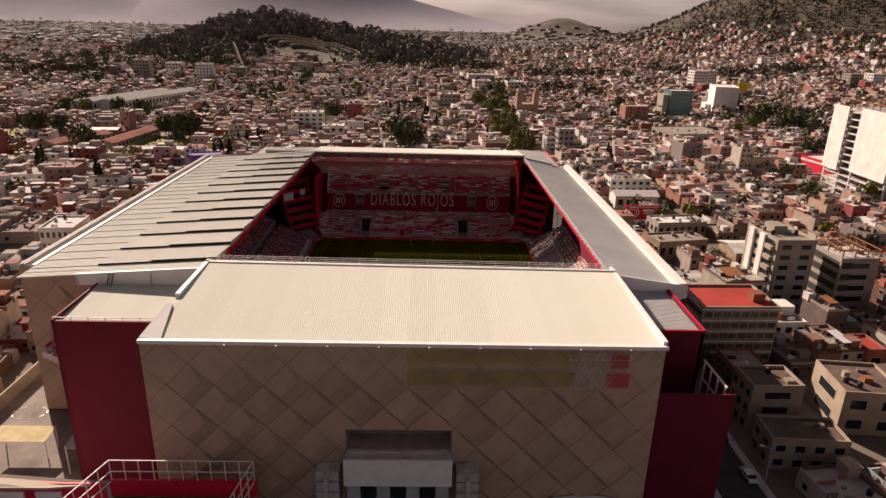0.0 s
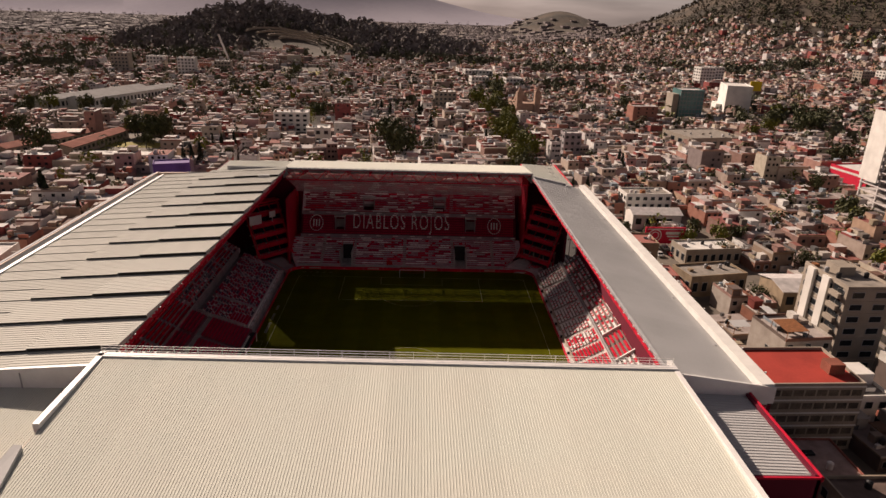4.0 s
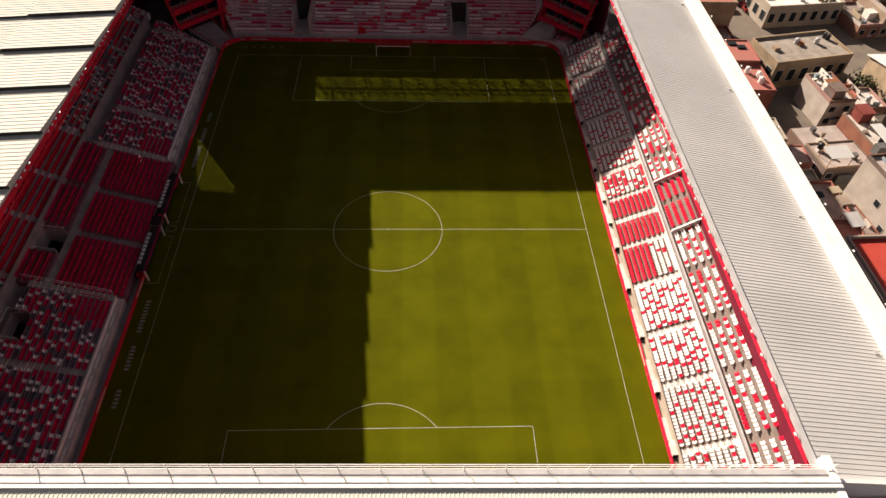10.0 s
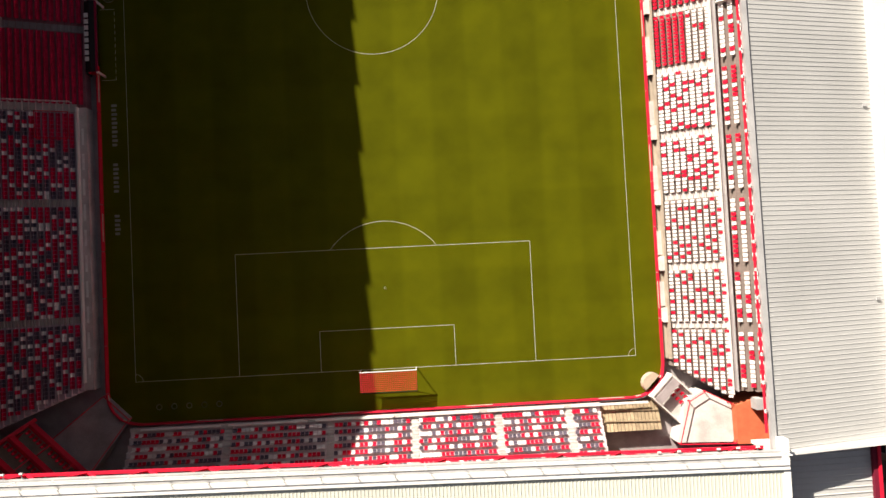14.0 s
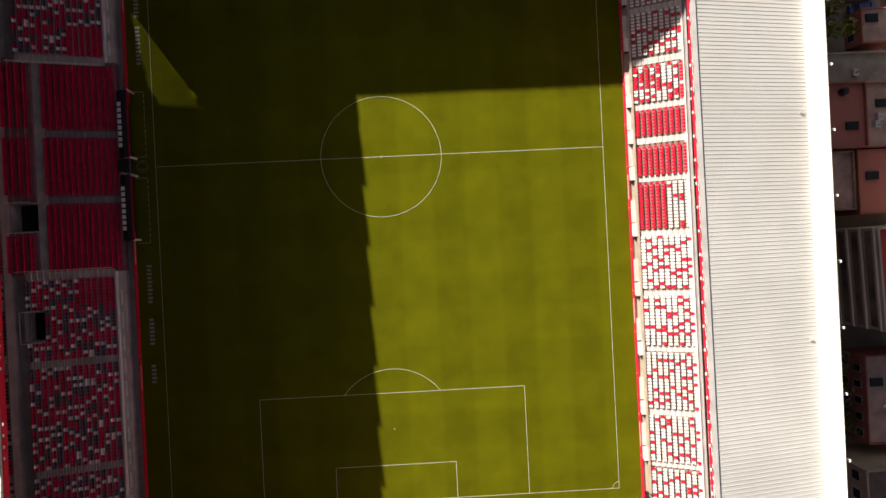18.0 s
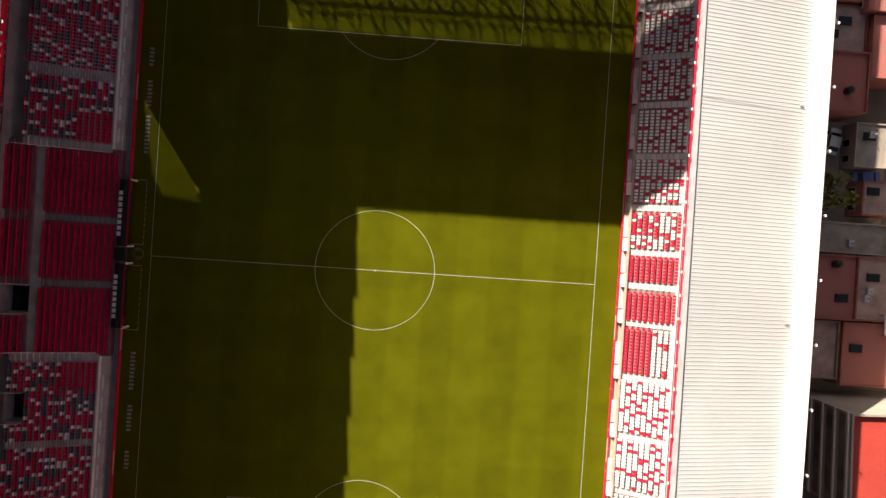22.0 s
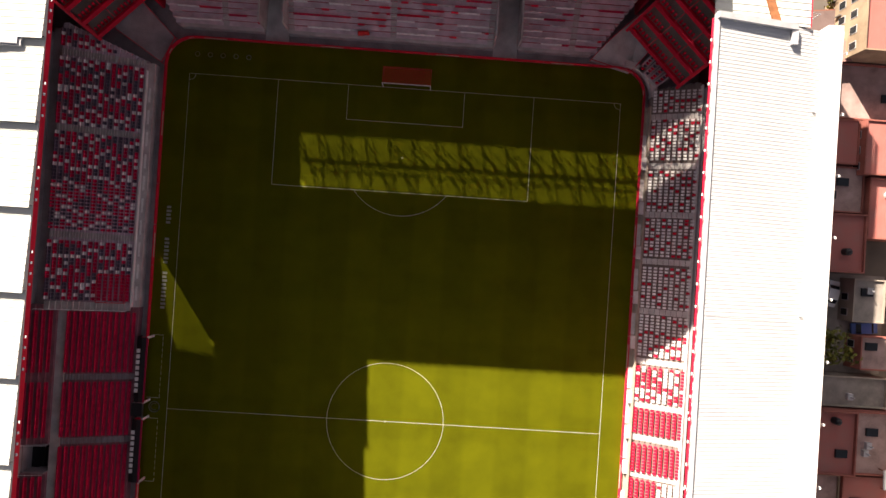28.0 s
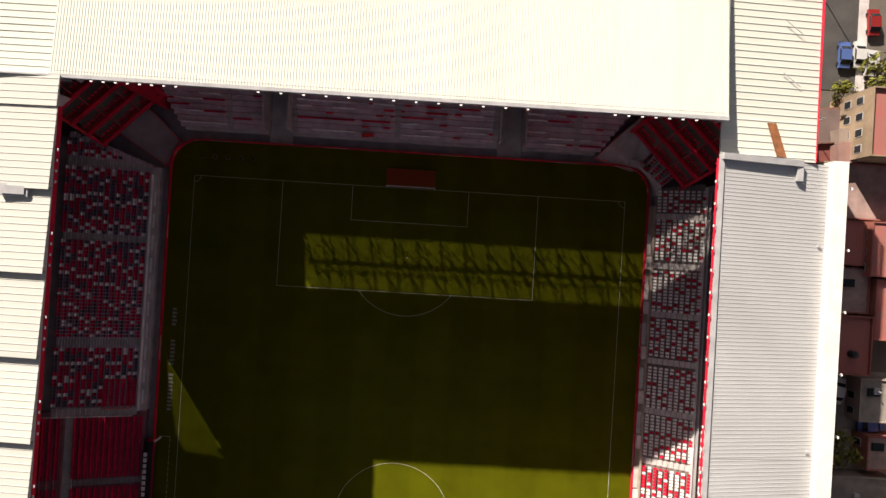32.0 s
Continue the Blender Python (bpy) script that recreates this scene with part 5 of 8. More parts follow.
part("balcony_floor", Shape().box(-10, 5.6, -87.6, -84.0, 15.3, 15.7), CONCRETE, EB)
part("fascia", Shape().box(-10, 5.6, -88.0, -87.6, 14.2, 16.7), TRIM_WHITE, EB)
part("fascia", Shape().box(-10, 5.6, -88.05, -87.55, 14.0, 14.25), TRIM_WHITE, EB)
part("fascia", Shape().box(-10, 5.6, -87.9, -87.6, 12.2, 14.0), TRIM_WHITE, EB)
for i in range(7):
    part("window_bay", Shape().box(-9.6 + i * 2.15, -7.7 + i * 2.15, -87.5, -87.3, 9.6, 12.1), GLASS_DARK if i % 2 else TRIM_GREY, EB)
part("lower_floor", Shape().box(-10, 5.6, -88.2, -84.0, 8.9, 9.5), TRIM_GREY, EB)
for x0 in (-9.2, -5.3, 0.2):
    s = Shape()
    for k in range(13):
        s.beam((x0 + k * 0.3, -86.6, 15.8), (x0 + k * 0.3, -86.4, 17.0), 0.05)
    s.beam((x0, -86.4, 17.0), (x0 + 3.6, -86.4, 17.0), 0.06).beam((x0, -86.6, 15.9), (x0 + 3.6, -86.6, 15.9), 0.06)
    part("railing", s, TRIM_WHITE, EB)
for x0 in (-14.2, 6.2):
    s = Shape()
    for k in range(7):
        z = 14.0 - k * 1.6
        s.box(x0 + 0.1, x0 + 3.4, -87.2 - k * 0.25, -84.9, z - 1.5, z)
    s.box(x0 + 1.5, x0 + 2.0, -89.0, -84.9, 2.6, 14.15)
    part("glazed_shaft", s, CONCRETE, EB, "grey panelled stair shaft")
dome = Shape()
for i in range(7):
    a0, a1 = math.pi * i / 7, math.pi * (i + 1) / 7
    dome.solid([(26 - 8.6 * math.cos(a0), -91.5, 5.2 + 2.6 * math.sin(a0)), (26 - 8.6 * math.cos(a1), -91.5, 5.2 + 2.6 * math.sin(a1)), (26 - 8.6 * math.cos(a1), -91.5, 4.8), (26 - 8.6 * math.cos(a0), -91.5, 4.8)],
               [(26 - 8.6 * math.cos(a0), -85, 5.8 + 2.6 * math.sin(a0)), (26 - 8.6 * math.cos(a1), -85, 5.8 + 2.6 * math.sin(a1)), (26 - 8.6 * math.cos(a1), -85, 4.8), (26 - 8.6 * math.cos(a0), -85, 4.8)])
CAN = thing("entrance_canopy", "white curved canopy in front of the facade", "canopy", kind="structure")
part("canopy_shell", dome, TRIM_WHITE, CAN)
part("canopy_base", Shape().box(17.5, 34.5, -91, -85, -0.4, 4.8), WINE, CAN)

# left brown end wall and wings
LF = thing("facade_left", "beige panelled end wall of the left stand", "facade", kind="structure")
part("backing_wall", Shape().box(-74.4, -58.2, -50.9, -50.4, -0.4, 30.6), JOINT, LF)
clad(LF, -74.4, -58.2, -50.95, 0.0, 30.9, 3.45, 3.5)
WL = thing("wing_left", "windowless wine red corner block with a pale ribbed roof", "wing", kind="structure")
part("wall", Shape().box(-57.1, -38.0, -71.7, -71.2, -0.4, 30.0).box(-57.4, -57.0, -71.7, -57, -0.4, 30.0), WINE, WL)
sheet_roof(WL, "roof_sheet", [(-57.0, -71.2, 29.5), (-38.0, -71.2, 29.5), (-38.0, -56.9, 30.1), (-57.0, -56.9, 30.1)], 60, WHITE_ROOF, 1, sheets=4, rib=0.035)
part("edge_rail", Shape().box(-57.3, -57.05, -71.8, -56.9, 29.6, 30.3), WINE, WL)
for x in np.arange(-57, -38, 2.7):
    part("rail_post", Shape().beam((x, -71.6, 29.8), (x, -71.6, 30.8), 0.08), TRIM_GREY, WL)
part("top_rail", Shape().beam((-57.1, -71.6, 30.6), (-38.1, -71.6, 30.6), 0.1), TRIM_GREY, WL)
lad = Shape()
for dx in (0, 0.8):
    lad.beam((-55.2 + dx, -57.8, 29.8), (-54.8 + dx, -57.0, 32.2), 0.1)
for k in range(7):
    lad.beam((-55.2 + 0.06 * k, -57.75 + 0.11 * k, 30.0 + k * 0.32), (-54.4 + 0.06 * k, -57.75 + 0.11 * k, 30.0 + k * 0.32), 0.06)
ladder = thing("roof_ladder", "dark steel ladder leaning on the white end wall", "ladder")
part("rails_and_rungs", lad, BLACK, ladder)
part("wall_post", Shape().beam((-47.5, -57.0, 29.8), (-47.5, -57.0, 32.3), 0.12).beam((-60.5, -57.0, 29.8), (-60.5, -57.0, 31.5), 0.12), TRIM_GREY, WL)
WR = thing("wing_right", "windowless wine red corner block with a grey ribbed roof", "wing", kind="structure")
part("wall", Shape().box(35.3, 45.7, -73.4, -72.9, -0.4, 30.6).box(45.3, 45.8, -73.4, -65, -0.4, 30.6).box(45.3, 45.8, -65, -57.0, 26.5, 30.6).box(49.7, 50.1, -73.2, -56.6, -0.4, 14.0), WINE, WR)
sheet_roof(WR, "roof_sheet", [(35.3, -73.0, 30.6), (35.3, -57.0, 30.6), (45.6, -57.0, 30.2), (45.6, -73.0, 30.2)], 30, GREY_ROOF, 1, sheets=3, rib=0.06)
part("edge_rail", Shape().box(45.7, 45.95, -73.5, -57, 30.2, 30.75).box(35.3, 45.9, -73.5, -73.3, 30.5, 30.75), RED_STEEL, WR)
LB = thing("stair_block", "open-topped wine red stair block with a white steel frame inside", "wing", kind="structure")
part("wall", Shape().box(35.3, 47.4, -82.9, -82.4, -0.4, 24.9).box(46.9, 47.4, -82.4, -73.4, -0.4, 24.9), WINE, LB)
part("floor", Shape().box(35.3, 46.9, -82.4, -73.4, 19.0, 19.3), DARK_CONCRETE, LB)
part("capping", Shape().box(35.2, 47.45, -82.95, -82.6, 24.9, 25.0).box(47.1, 47.45, -82.6, -73.4, 24.9, 25.0), WINE, LB)
s = Shape()
for y in (-81.5, -79.0, -76.5, -74.0):
    s.beam((46.4, y, 19.3), (46.4, y, 25.6), 0.25)
s.beam((46.4, -82, 25.6), (46.4, -73.6, 25.6), 0.25).beam((46.4, -82, 22.5), (46.4, -73.6, 22.5), 0.2)
part("white_frame", s, TRIM_WHITE, LB)

# ---- corners of the bowl ----
SUITE_FLOOR = material("olive_grey_floor", (0.52, 0.47, 0.4), 0.9, vary=0.3, scale=0.6)


def suites(name, cx, cy, turn, levels, label):
    """A slanting stack of red-framed boxes across a corner; its open side looks along local -y."""
    t = thing(name, label, "suite block", (cx, cy, 0), "corner suites", "structure", turn)
    w = 5.6
    for k in range(levels):
        z = 4.0 + k * 3.0
        d = k * 1.15
        part("deck", Shape().box(-w, w, -2.2 + d, 1.0 + d, z - 0.35, z), SUITE_FLOOR, t)
        part("front_rail", Shape().box(-w, w, -2.36 + d, -2.16 + d, z - 0.3, z + 0.7), RED_WALL, t)
        part("desk", Shape().box(-w + 0.1, w - 0.1, -2.12 + d, -1.85 + d, z + 0.5, z + 0.57), RED_WALL, t)
        part("back_rail", Shape().box(-w, w, -0.45 + d, -0.3 + d, z + 2.0, z + 2.35), RED_STEEL, t)
        for x in (-w, -w / 3, w / 3, w):
            part("frame_post", Shape().beam((x, -2.2 + d, z + 0.8), (x, -0.3 + d, z + 3.0), 0.13), RED_STEEL, t)
        for i in range(3):
            x = -w + 0.3 + i * 2 * w / 3
            part("glazing", Shape().box(x, x + 2 * w / 3 - 0.6, 0.75 + d, 0.9 + d, z, z + 2.5), GLASS_DARK, t)
        for i in range(17):
            if i % 6 == 5:
                continue
            ob = new("suite_seat", SEAT_ONE[0])
            ob.parent, ob.location = t, (-w + 0.45 + i * 0.64, -1.35 + d, z)
    part("roof_deck", Shape().box(-w - 0.3, w + 0.3, -2.2 + levels * 1.15, 0.6 + levels * 1.15, 4.0 + levels * 3.0, 4.4 + levels * 3.0), RED_STEEL, t)
    for x in (-w - 0.25, w + 0.25):
        part("mast", Shape().beam((x, -2.4, 3.2), (x, -0.6 + levels * 1.15, 3.4 + levels * 3.0), 0.45), RED_STEEL, t)
        part("mast_foot", Shape().box(x - 0.2, x + 0.2, 0.2, 0.6, -0.4, 4.0), RED_STEEL, t)
    return t


s1 = suites("corner_suites", -43.8, 61.5, 45, 5, "red steel corner block of dark glazed suites")
s2 = suites("corner_suites", 39.2, 60.6, -45, 5, "red steel corner block of dark glazed suites")
part("white_screen", Shape().box(-6.5, -2.4, 0.93, 1.04, 13.7, 16.5), TRIM_WHITE, s1, "white screen panel")
part("white_screen", Shape().box(0.4, 2.5, 0.93, 1.04, 15.0, 16.9).box(1.3, 1.5, 0.95, 1.06, 13.6, 15.0), TRIM_WHITE, s1, "small white screen panel")
suites("corner_suites", -43.0, -62.0, 135, 3, "red steel corner block of dark glazed suites")


def ramp(name, pts, z0, z1, label):
    t = thing(name, label, "ramp", kind="structure")
    n = len(pts)
    part("slab", Shape().solid([(x, y, -0.4) for x, y in pts], [(x, y, z) for (x, y), z in zip(pts, z0)]), DARK_CONCRETE if z1 else CONCRETE, t)
    rail = Shape()
    for i in range(n):
        a, b = pts[i], pts[(i + 1) % n]
        rail.beam((*a, z0[i] + 0.9), (*b, z0[(i + 1) % n] + 0.9), 0.1)
        rail.beam((*a, z0[i]), (*a, z0[i] + 0.95), 0.1)
    part("red_rail", rail, RED_STEEL, t)


ramp("corner_ramp", [(-36.2, 57.6), (-38.0, 53.6), (-45.5, 58.4), (-41.1, 62.5)], [0.2, 0.2, 2.2, 2.2], True, "dark concrete corner ramp with red railings")
ramp("corner_ramp", [(28.6, 58.9), (34.9, 57.3), (37.7, 60.9), (36.4, 66.9), (31.0, 61.7)], [0.2, 0.2, 1.8, 2.4, 1.6], False, "grey concrete corner ramp with red railings")
ramp("corner_ramp", [(-34.6, -57.2), (-37.8, -54.0), (-46.0, -60.8), (-39.2, -64.0)], [0.2, 0.2, 2.4, 2.4], True, "dark concrete corner ramp with red railings")
# near right corner: seat pen, pale slab, brick red deck and a plank ramp
ramp("corner_ramp", [(39.8, -58.4), (41.9, -57.2), (46.4, -59.6), (45.2, -64.0), (38.2, -64.0)], [2.6, 2.8, 3.6, 3.6, 2.6], False, "sunlit pale concrete corner ramp with red railings")
DECK = material("brick_red_deck", (0.52, 0.13, 0.06), 0.9, vary=0.3, scale=0.8)
WOOD = material("weathered_plank", (0.42, 0.33, 0.22), 0.85, vary=0.35, scale=1.5, rand=0.2)
deck = thing("corner_deck", "brick red painted deck at the end of the upper tier", "deck", kind="structure")
part("slab", Shape().solid([(45.3, -59.0, -0.4), (49.8, -57.4, -0.4), (49.8, -64, -0.4), (45.3, -64, -0.4)], [(45.3, -59.0, 4.8), (49.8, -57.4, 5.4), (49.8, -64, 5.4), (45.3, -64, 4.8)]), DECK, deck)
cab = thing("roof_cabinet", "grey louvred plant cabinet on the red deck", "cabinet", (48.0, -58.6, 5.15))
part("case", Shape().box(-0.9, 0.9, -0.7, 0.7, 0, 1.5), TRIM_GREY, cab)
for k in range(4):
    part("louvre", Shape().box(-0.8, 0.8, 0.7, 0.76, 0.2 + k * 0.3, 0.36 + k * 0.3), CONCRETE, cab)
pen = thing("seat_pen", "small walled pen of red seats beside the tunnel mouth", "seat pen", (38.6, -58.4, 0), turn=-45)
part("floor", Shape().box(-2.6, 2.2, -1.9, 1.9, -0.4, 1.2), CONCRETE, pen)
for x0, x1, y0, y1 in ((-2.6, 2.2, -2.1, -1.9), (-2.6, 2.2, 1.9, 2.1), (-2.8, -2.6, -2.1, 2.1), (2.2, 2.4, -2.1, 2.1)):
    part("pen_wall", Shape().box(x0, x1, y0, y1, -0.4, 2.2), PALE, pen)
for i in range(10):
    ob = new("pen_seat", SEAT_ONE[0])
    ob.parent, ob.location = pen, (-2.0 + (i % 5) * 0.7, 0.2 + (i // 5) * 0.9, 1.2)
part("awning", Shape().box(-2.4, -1.2, -1.9, 1.9, 2.2, 2.35), DARK_CONCRETE, pen)
planks = thing("plank_ramp", "ramp of weathered timber planks behind the perimeter boards", "ramp", kind="structure")
for k in range(16):
    x = 28.6 + k * 0.5
    part("plank", Shape().solid([(x, -58.8 + k * 0.02, -0.35), (x + 0.44, -58.8 + k * 0.02, -0.35), (x + 0.44, -62.4, 0.3), (x, -62.4, 0.3)], [(x, -58.8 + k * 0.02, 0.1 + 0.03 * (k % 3)), (x + 0.44, -58.8 + k * 0.02, 0.1), (x + 0.44, -62.4, 1.4), (x, -62.4, 1.4 + 0.03 * (k % 2))]), WOOD, planks)
for y0 in (-59.6, -61.0):
    part("batten", Shape().beam((28.8, y0, 0.45 - (y0 + 58.8) * 0.33), (36.5, y0 - 0.3, 0.5 - (y0 + 58.8) * 0.33), 0.14), WOOD, planks)
tun = thing("tunnel_cover", "pale rounded tunnel cover at the pitch corner", "tunnel", (35.9, -56.3, 0), turn=-45)
tun.scale = (0.72, 0.72, 0.8)
shell = Shape()
for k in range(8):
    a0, a1 = math.pi * k / 8, math.pi * (k + 1) / 8
    ring = [(1.9 * math.cos(a0), -0.3 + 1.7 * math.sin(a0)), (1.9 * math.cos(a1), -0.3 + 1.7 * math.sin(a1)), (1.5 * math.cos(a1), -0.3 + 1.35 * math.sin(a1)), (1.5 * math.cos(a0), -0.3 + 1.35 * math.sin(a0))]
    shell.solid([(-y - 0.6, x, -0.35) for x, y in ring], [(-y - 0.6, x, 1.35) for x, y in ring])
    shell.solid([(-y - 0.6, x, 1.35) for x, y in ring[:2] + [(0.0, -0.3)]], [(-y - 0.6, x, 1.5) for x, y in ring[:2] + [(0.0, -0.3)]])
part("shell", shell, material("beige_tunnel_paint", (0.46, 0.38, 0.3), 0.8, vary=0.3, scale=0.8), tun)
# Black plate stands in for the shade inside the tunnel.
part("mouth", Shape().box(-0.35, -0.28, -1.45, 1.45, -0.3, 1.3), BLACK, tun)
curb = thing("curved_wall", "pale curved concrete wall at the pitch corner", "wall", kind="structure")
s = Shape()
for i in range(10):
    a0, a1 = radians(i * 9), radians((i + 1) * 9)
    s.solid([(34.0 + r * math.cos(a), 53.6 + r * math.sin(a), -0.3) for a, r in ((a0, 4.4), (a1, 4.4), (a1, 5.4), (a0, 5.4))], [(34.0 + r * math.cos(a), 53.6 + r * math.sin(a), 1.5) for a, r in ((a0, 4.4), (a1, 4.4), (a1, 5.4), (a0, 5.4))])
part("wall_ring", s, CONCRETE, curb)
# ---- town ----
TURN = radians(7)


def town(u, v):
    """Street grid to world."""
    return u * math.cos(TURN) - v * math.sin(TURN), u * math.sin(TURN) + v * math.cos(TURN)


# centre and half extents of the ground that single buildings take
LANDMARKS = [(75.7, -21, 9.2, 7.2), (103, 10, 6.2, 8.2), (121, 7, 6.2, 7.2), (215, 128, 17.2, 25.2), (271, 432, 14.2, 20.2), (214, 392, 11.2, 10.2), (232, 184, 18.2, 13.2), (93, 110, 9.2, 5.2), (95, 128, 9.2, 5.2), (-83, 300, 13.2, 9.2), (-204, 229, 12.2, 32.2), (-181, 236, 11.2, 31.2),
             (-203, 246, 10.2, 7.2), (-147, 199, 18.2, 5.2), (-248, 400, 32.2, 60.2), (-121, 47, 6, 8), (80, 380, 12.2, 10.2), (60, 345, 10.2, 10.2), (-110, 160, 9.2, 6.2), (86, 80, 20, 9), (89, 49, 9.2, 5.2), (110.5, 40, 7.2, 6.2), (99, 74, 10.2, 5.2), (71, -52, 5.2, 4.2), (91, -50.5, 6.2, 7.2), (72, -64, 7.2, 4.2), (91.5, -15, 6.2, 5.2), (107, -29, 2.2, 4.2),
             (-265, 250, 16, 22), (-160, 240, 17, 12), (186, 289, 22.2, 20.2), (-60, 262, 7.2, 6.2), (87, 236, 5.2, 4.2), (65, 640, 16.2, 10.2), (-150, 690, 30, 60)]
ROADS = [(51.0, 61.5, -200, -52), (49.0, 61.0, 57, 140), (51, 74.5, -52, 57)]


def free_at(x, y, a, b):
    if -84 - a < x < 51 + a and -112 - b < y < 88 + b:
        return False
    if any(x0 - a < x < x1 + a and y0 < y < y1 for x0, x1, y0, y1 in ROADS):
        return False
    return not any(abs(x - p) < r + a and abs(y - q) < s + b for p, q, r, s in LANDMARKS)


def wooded(x, y):
    return ((x + 322) / 190) ** 2 + ((y - 1080) / 270) ** 2 < 1 or ((x + 90) / 200) ** 2 + ((y - 1060) / 200) ** 2 < 1


lots, green = [], []
for bu in range(-18, 26):
    for bv in range(-4, 30):
        u0, v0 = bu * 66 + 3, bv * 47 + 2.5
        if hash01(bu, bv, 1.0) < 0.035 and math.hypot(u0, v0) > 250:
            green.append((u0, v0))
            continue
        for k in range(3):
            u = u0
            while u < u0 + 59:
                w = (5.5 + 6.5 * hash01(u, bv, 2.0 + k) ** 1.5) * (1.8 if rnd(bu, bv, k) < 0.22 else 1.0)
                d = (13.5, 11.0, 13.5)[k] * (0.8 + 0.2 * hash01(u, bv, 3.0 + k))
                v = (v0 + d / 2, v0 + 20.5, v0 + 41 - d / 2)[k]
                x, y = town(u + w / 2, v)
                keep = hash01(u, v, 8.0) > (0.03, 0.18, 0.03)[k] + max(0.0, min(0.97, (rise(x, y) - 14) / 75))
                inview = -120 < y < 1500 and -100 - 0.8 * (y + 175) < x < 110 + 0.98 * (y + 175)
                if keep and inview and free_at(x, y, w / 2 + 0.3, d / 2 + 0.5) and not wooded(x, y):
                    r = hash01(u, v, 4.0)
                    h = (2.7, 2.9, 3.1, 3.2, 5.2, 5.5, 5.7, 8.2)[int(r * 8)] + 0.6 * hash01(v, u, 1.3) + (6.0 if hash01(v, u, 9.1) > 0.985 else 0)
                    lots.append((x, y, w - 0.15, d, h, math.hypot(x - 30, y + 40)))
                elif inview and not keep and free_at(x, y, 3, 3) and (rise(x, y) < 25 or hash01(v, u, 5.5) < 0.35):
                    green.append((u + w / 2, v))
                u += w
lots.sort(key=lambda q: q[5])


def window(parent, x, y, z, w, h, nx, ny):
    """A framed pane on a wall that faces (nx, ny)."""
    t = 0.06
    px, py = abs(ny) * w / 2 + abs(nx) * t, abs(nx) * w / 2 + abs(ny) * t
    win = part("window", Shape().box(x - px - abs(ny) * 0.1, x + px + abs(ny) * 0.1, y - py - abs(nx) * 0.1, y + py + abs(nx) * 0.1, z - 0.1, z + h + 0.1), TRIM_GREY, parent)
    part("pane", Shape().box(x - px + nx * 0.03, x + px + nx * 0.03, y - py + ny * 0.03, y + py + ny * 0.03, z, z + h), GLASS_DARK, win)


def house(x, y, w, d, h, seed):
    r = random.Random(seed)
    z = rise(x, y)
    t = thing("house", r.choice(("flat-roofed rendered town house with parapet", "low painted masonry house with a flat roof", "weathered concrete house with rooftop clutter")), "house", (x, y, z), "town houses", turn=math.degrees(TURN))
    a, b, p = w / 2, d / 2, 0.22
    cut = r.random()
    if cut < 0.35:
        e = r.uniform(0.25, 0.5) * d
        part("wall", Shape().box(-a, a, -b, b - e, -0.3, h), LONE_WALL, t)
        part("rear_wing", Shape().box(-a, a, b - e, b, -0.3, max(2.7, h - 2.8)), LONE_WALL, t)
        part("roof", Shape().box(-a + p, a - p, b - e + 0.05, b - p, max(2.7, h - 2.8), max(2.7, h - 2.8) + 0.1), LONE_ROOF, t)
        b0, b1 = -b, b - e
    else:
        part("wall", Shape().box(-a, a, -b, b, -0.3, h), LONE_WALL, t)
        b0, b1 = -b, b
    ph = r.choice((0.35, 0.7, 0.9))
    for x0, x1, y0, y1 in ((-a, a, b0, b0 + p), (-a, a, b1 - p, b1), (-a, -a + p, b0 + p, b1 - p), (a - p, a, b0 + p, b1 - p)):
        part("parapet", Shape().box(x0, x1, y0, y1, h, h + ph), LONE_WALL, t)
    part("roof", Shape().box(-a + p, a - p, b0 + p, b1 - p, h, h + 0.12), LONE_ROOF, t)
    m = (b0 + b1) / 2
    if r.random() < 0.6:
        sx, sy = r.uniform(-a + 1.6, a - 1.6), m + r.choice((-1, 1)) * max(0.0, (b1 - b0) / 2 - 2.0)
        part("stair_room", Shape().box(sx - 1.2, sx + 1.2, sy - 1.4, sy + 1.4, h + 0.12, h + 2.4).box(sx - 1.4, sx + 1.4, sy - 1.6, sy + 1.6, h + 2.4, h + 2.52), LONE_WALL, t)
    if r.random() < 0.65:
        sx, sy = r.uniform(-a + 1, a - 1), r.uniform(b0 + 1, b1 - 1)
        tank = part("water_tank", Shape().tube((sx, sy, h + 0.7), (sx, sy, h + 1.7), 0.55, 10).tube((sx, sy, h + 1.7), (sx, sy, h + 1.95), 0.5, 10, r2=0.25), TANK_BLACK if r.random() < 0.6 else TRIM_GREY, t)
        part("tank_stand", Shape().box(sx - 0.5, sx + 0.5, sy - 0.5, sy + 0.5, h + 0.12, h + 0.7), CONCRETE, tank)
    for lv in range(max(1, int(h / 2.8))):
        for fx in np.linspace(-a + 1.3, a - 1.3, max(2, int(w / 3.5))):
            window(t, float(fx), -b, 1.0 + lv * 2.8, 1.2, 1.2, 0, -1)
        if w > 6.5 and r.random() < 0.7:
            window(t, -a, r.uniform(b0 + 1.5, b1 - 1.5), 1.0 + lv * 2.8, 1.1, 1.1, -1, 0)
    if r.random() < 0.35:
        part("roof_sheet", Shape().solid([(-a + 0.4, b0 + 0.5, h + 2.1), (0, b0 + 0.5, h + 2.1), (0, m, h + 2.4), (-a + 0.4, m, h + 2.4)], [(-a + 0.4, b0 + 0.5, h + 2.16), (0, b0 + 0.5, h + 2.16), (0, m, h + 2.46), (-a + 0.4, m, h + 2.46)]), r.choice((RUST, GREY_ROOF, TRIM_GREY)), t)
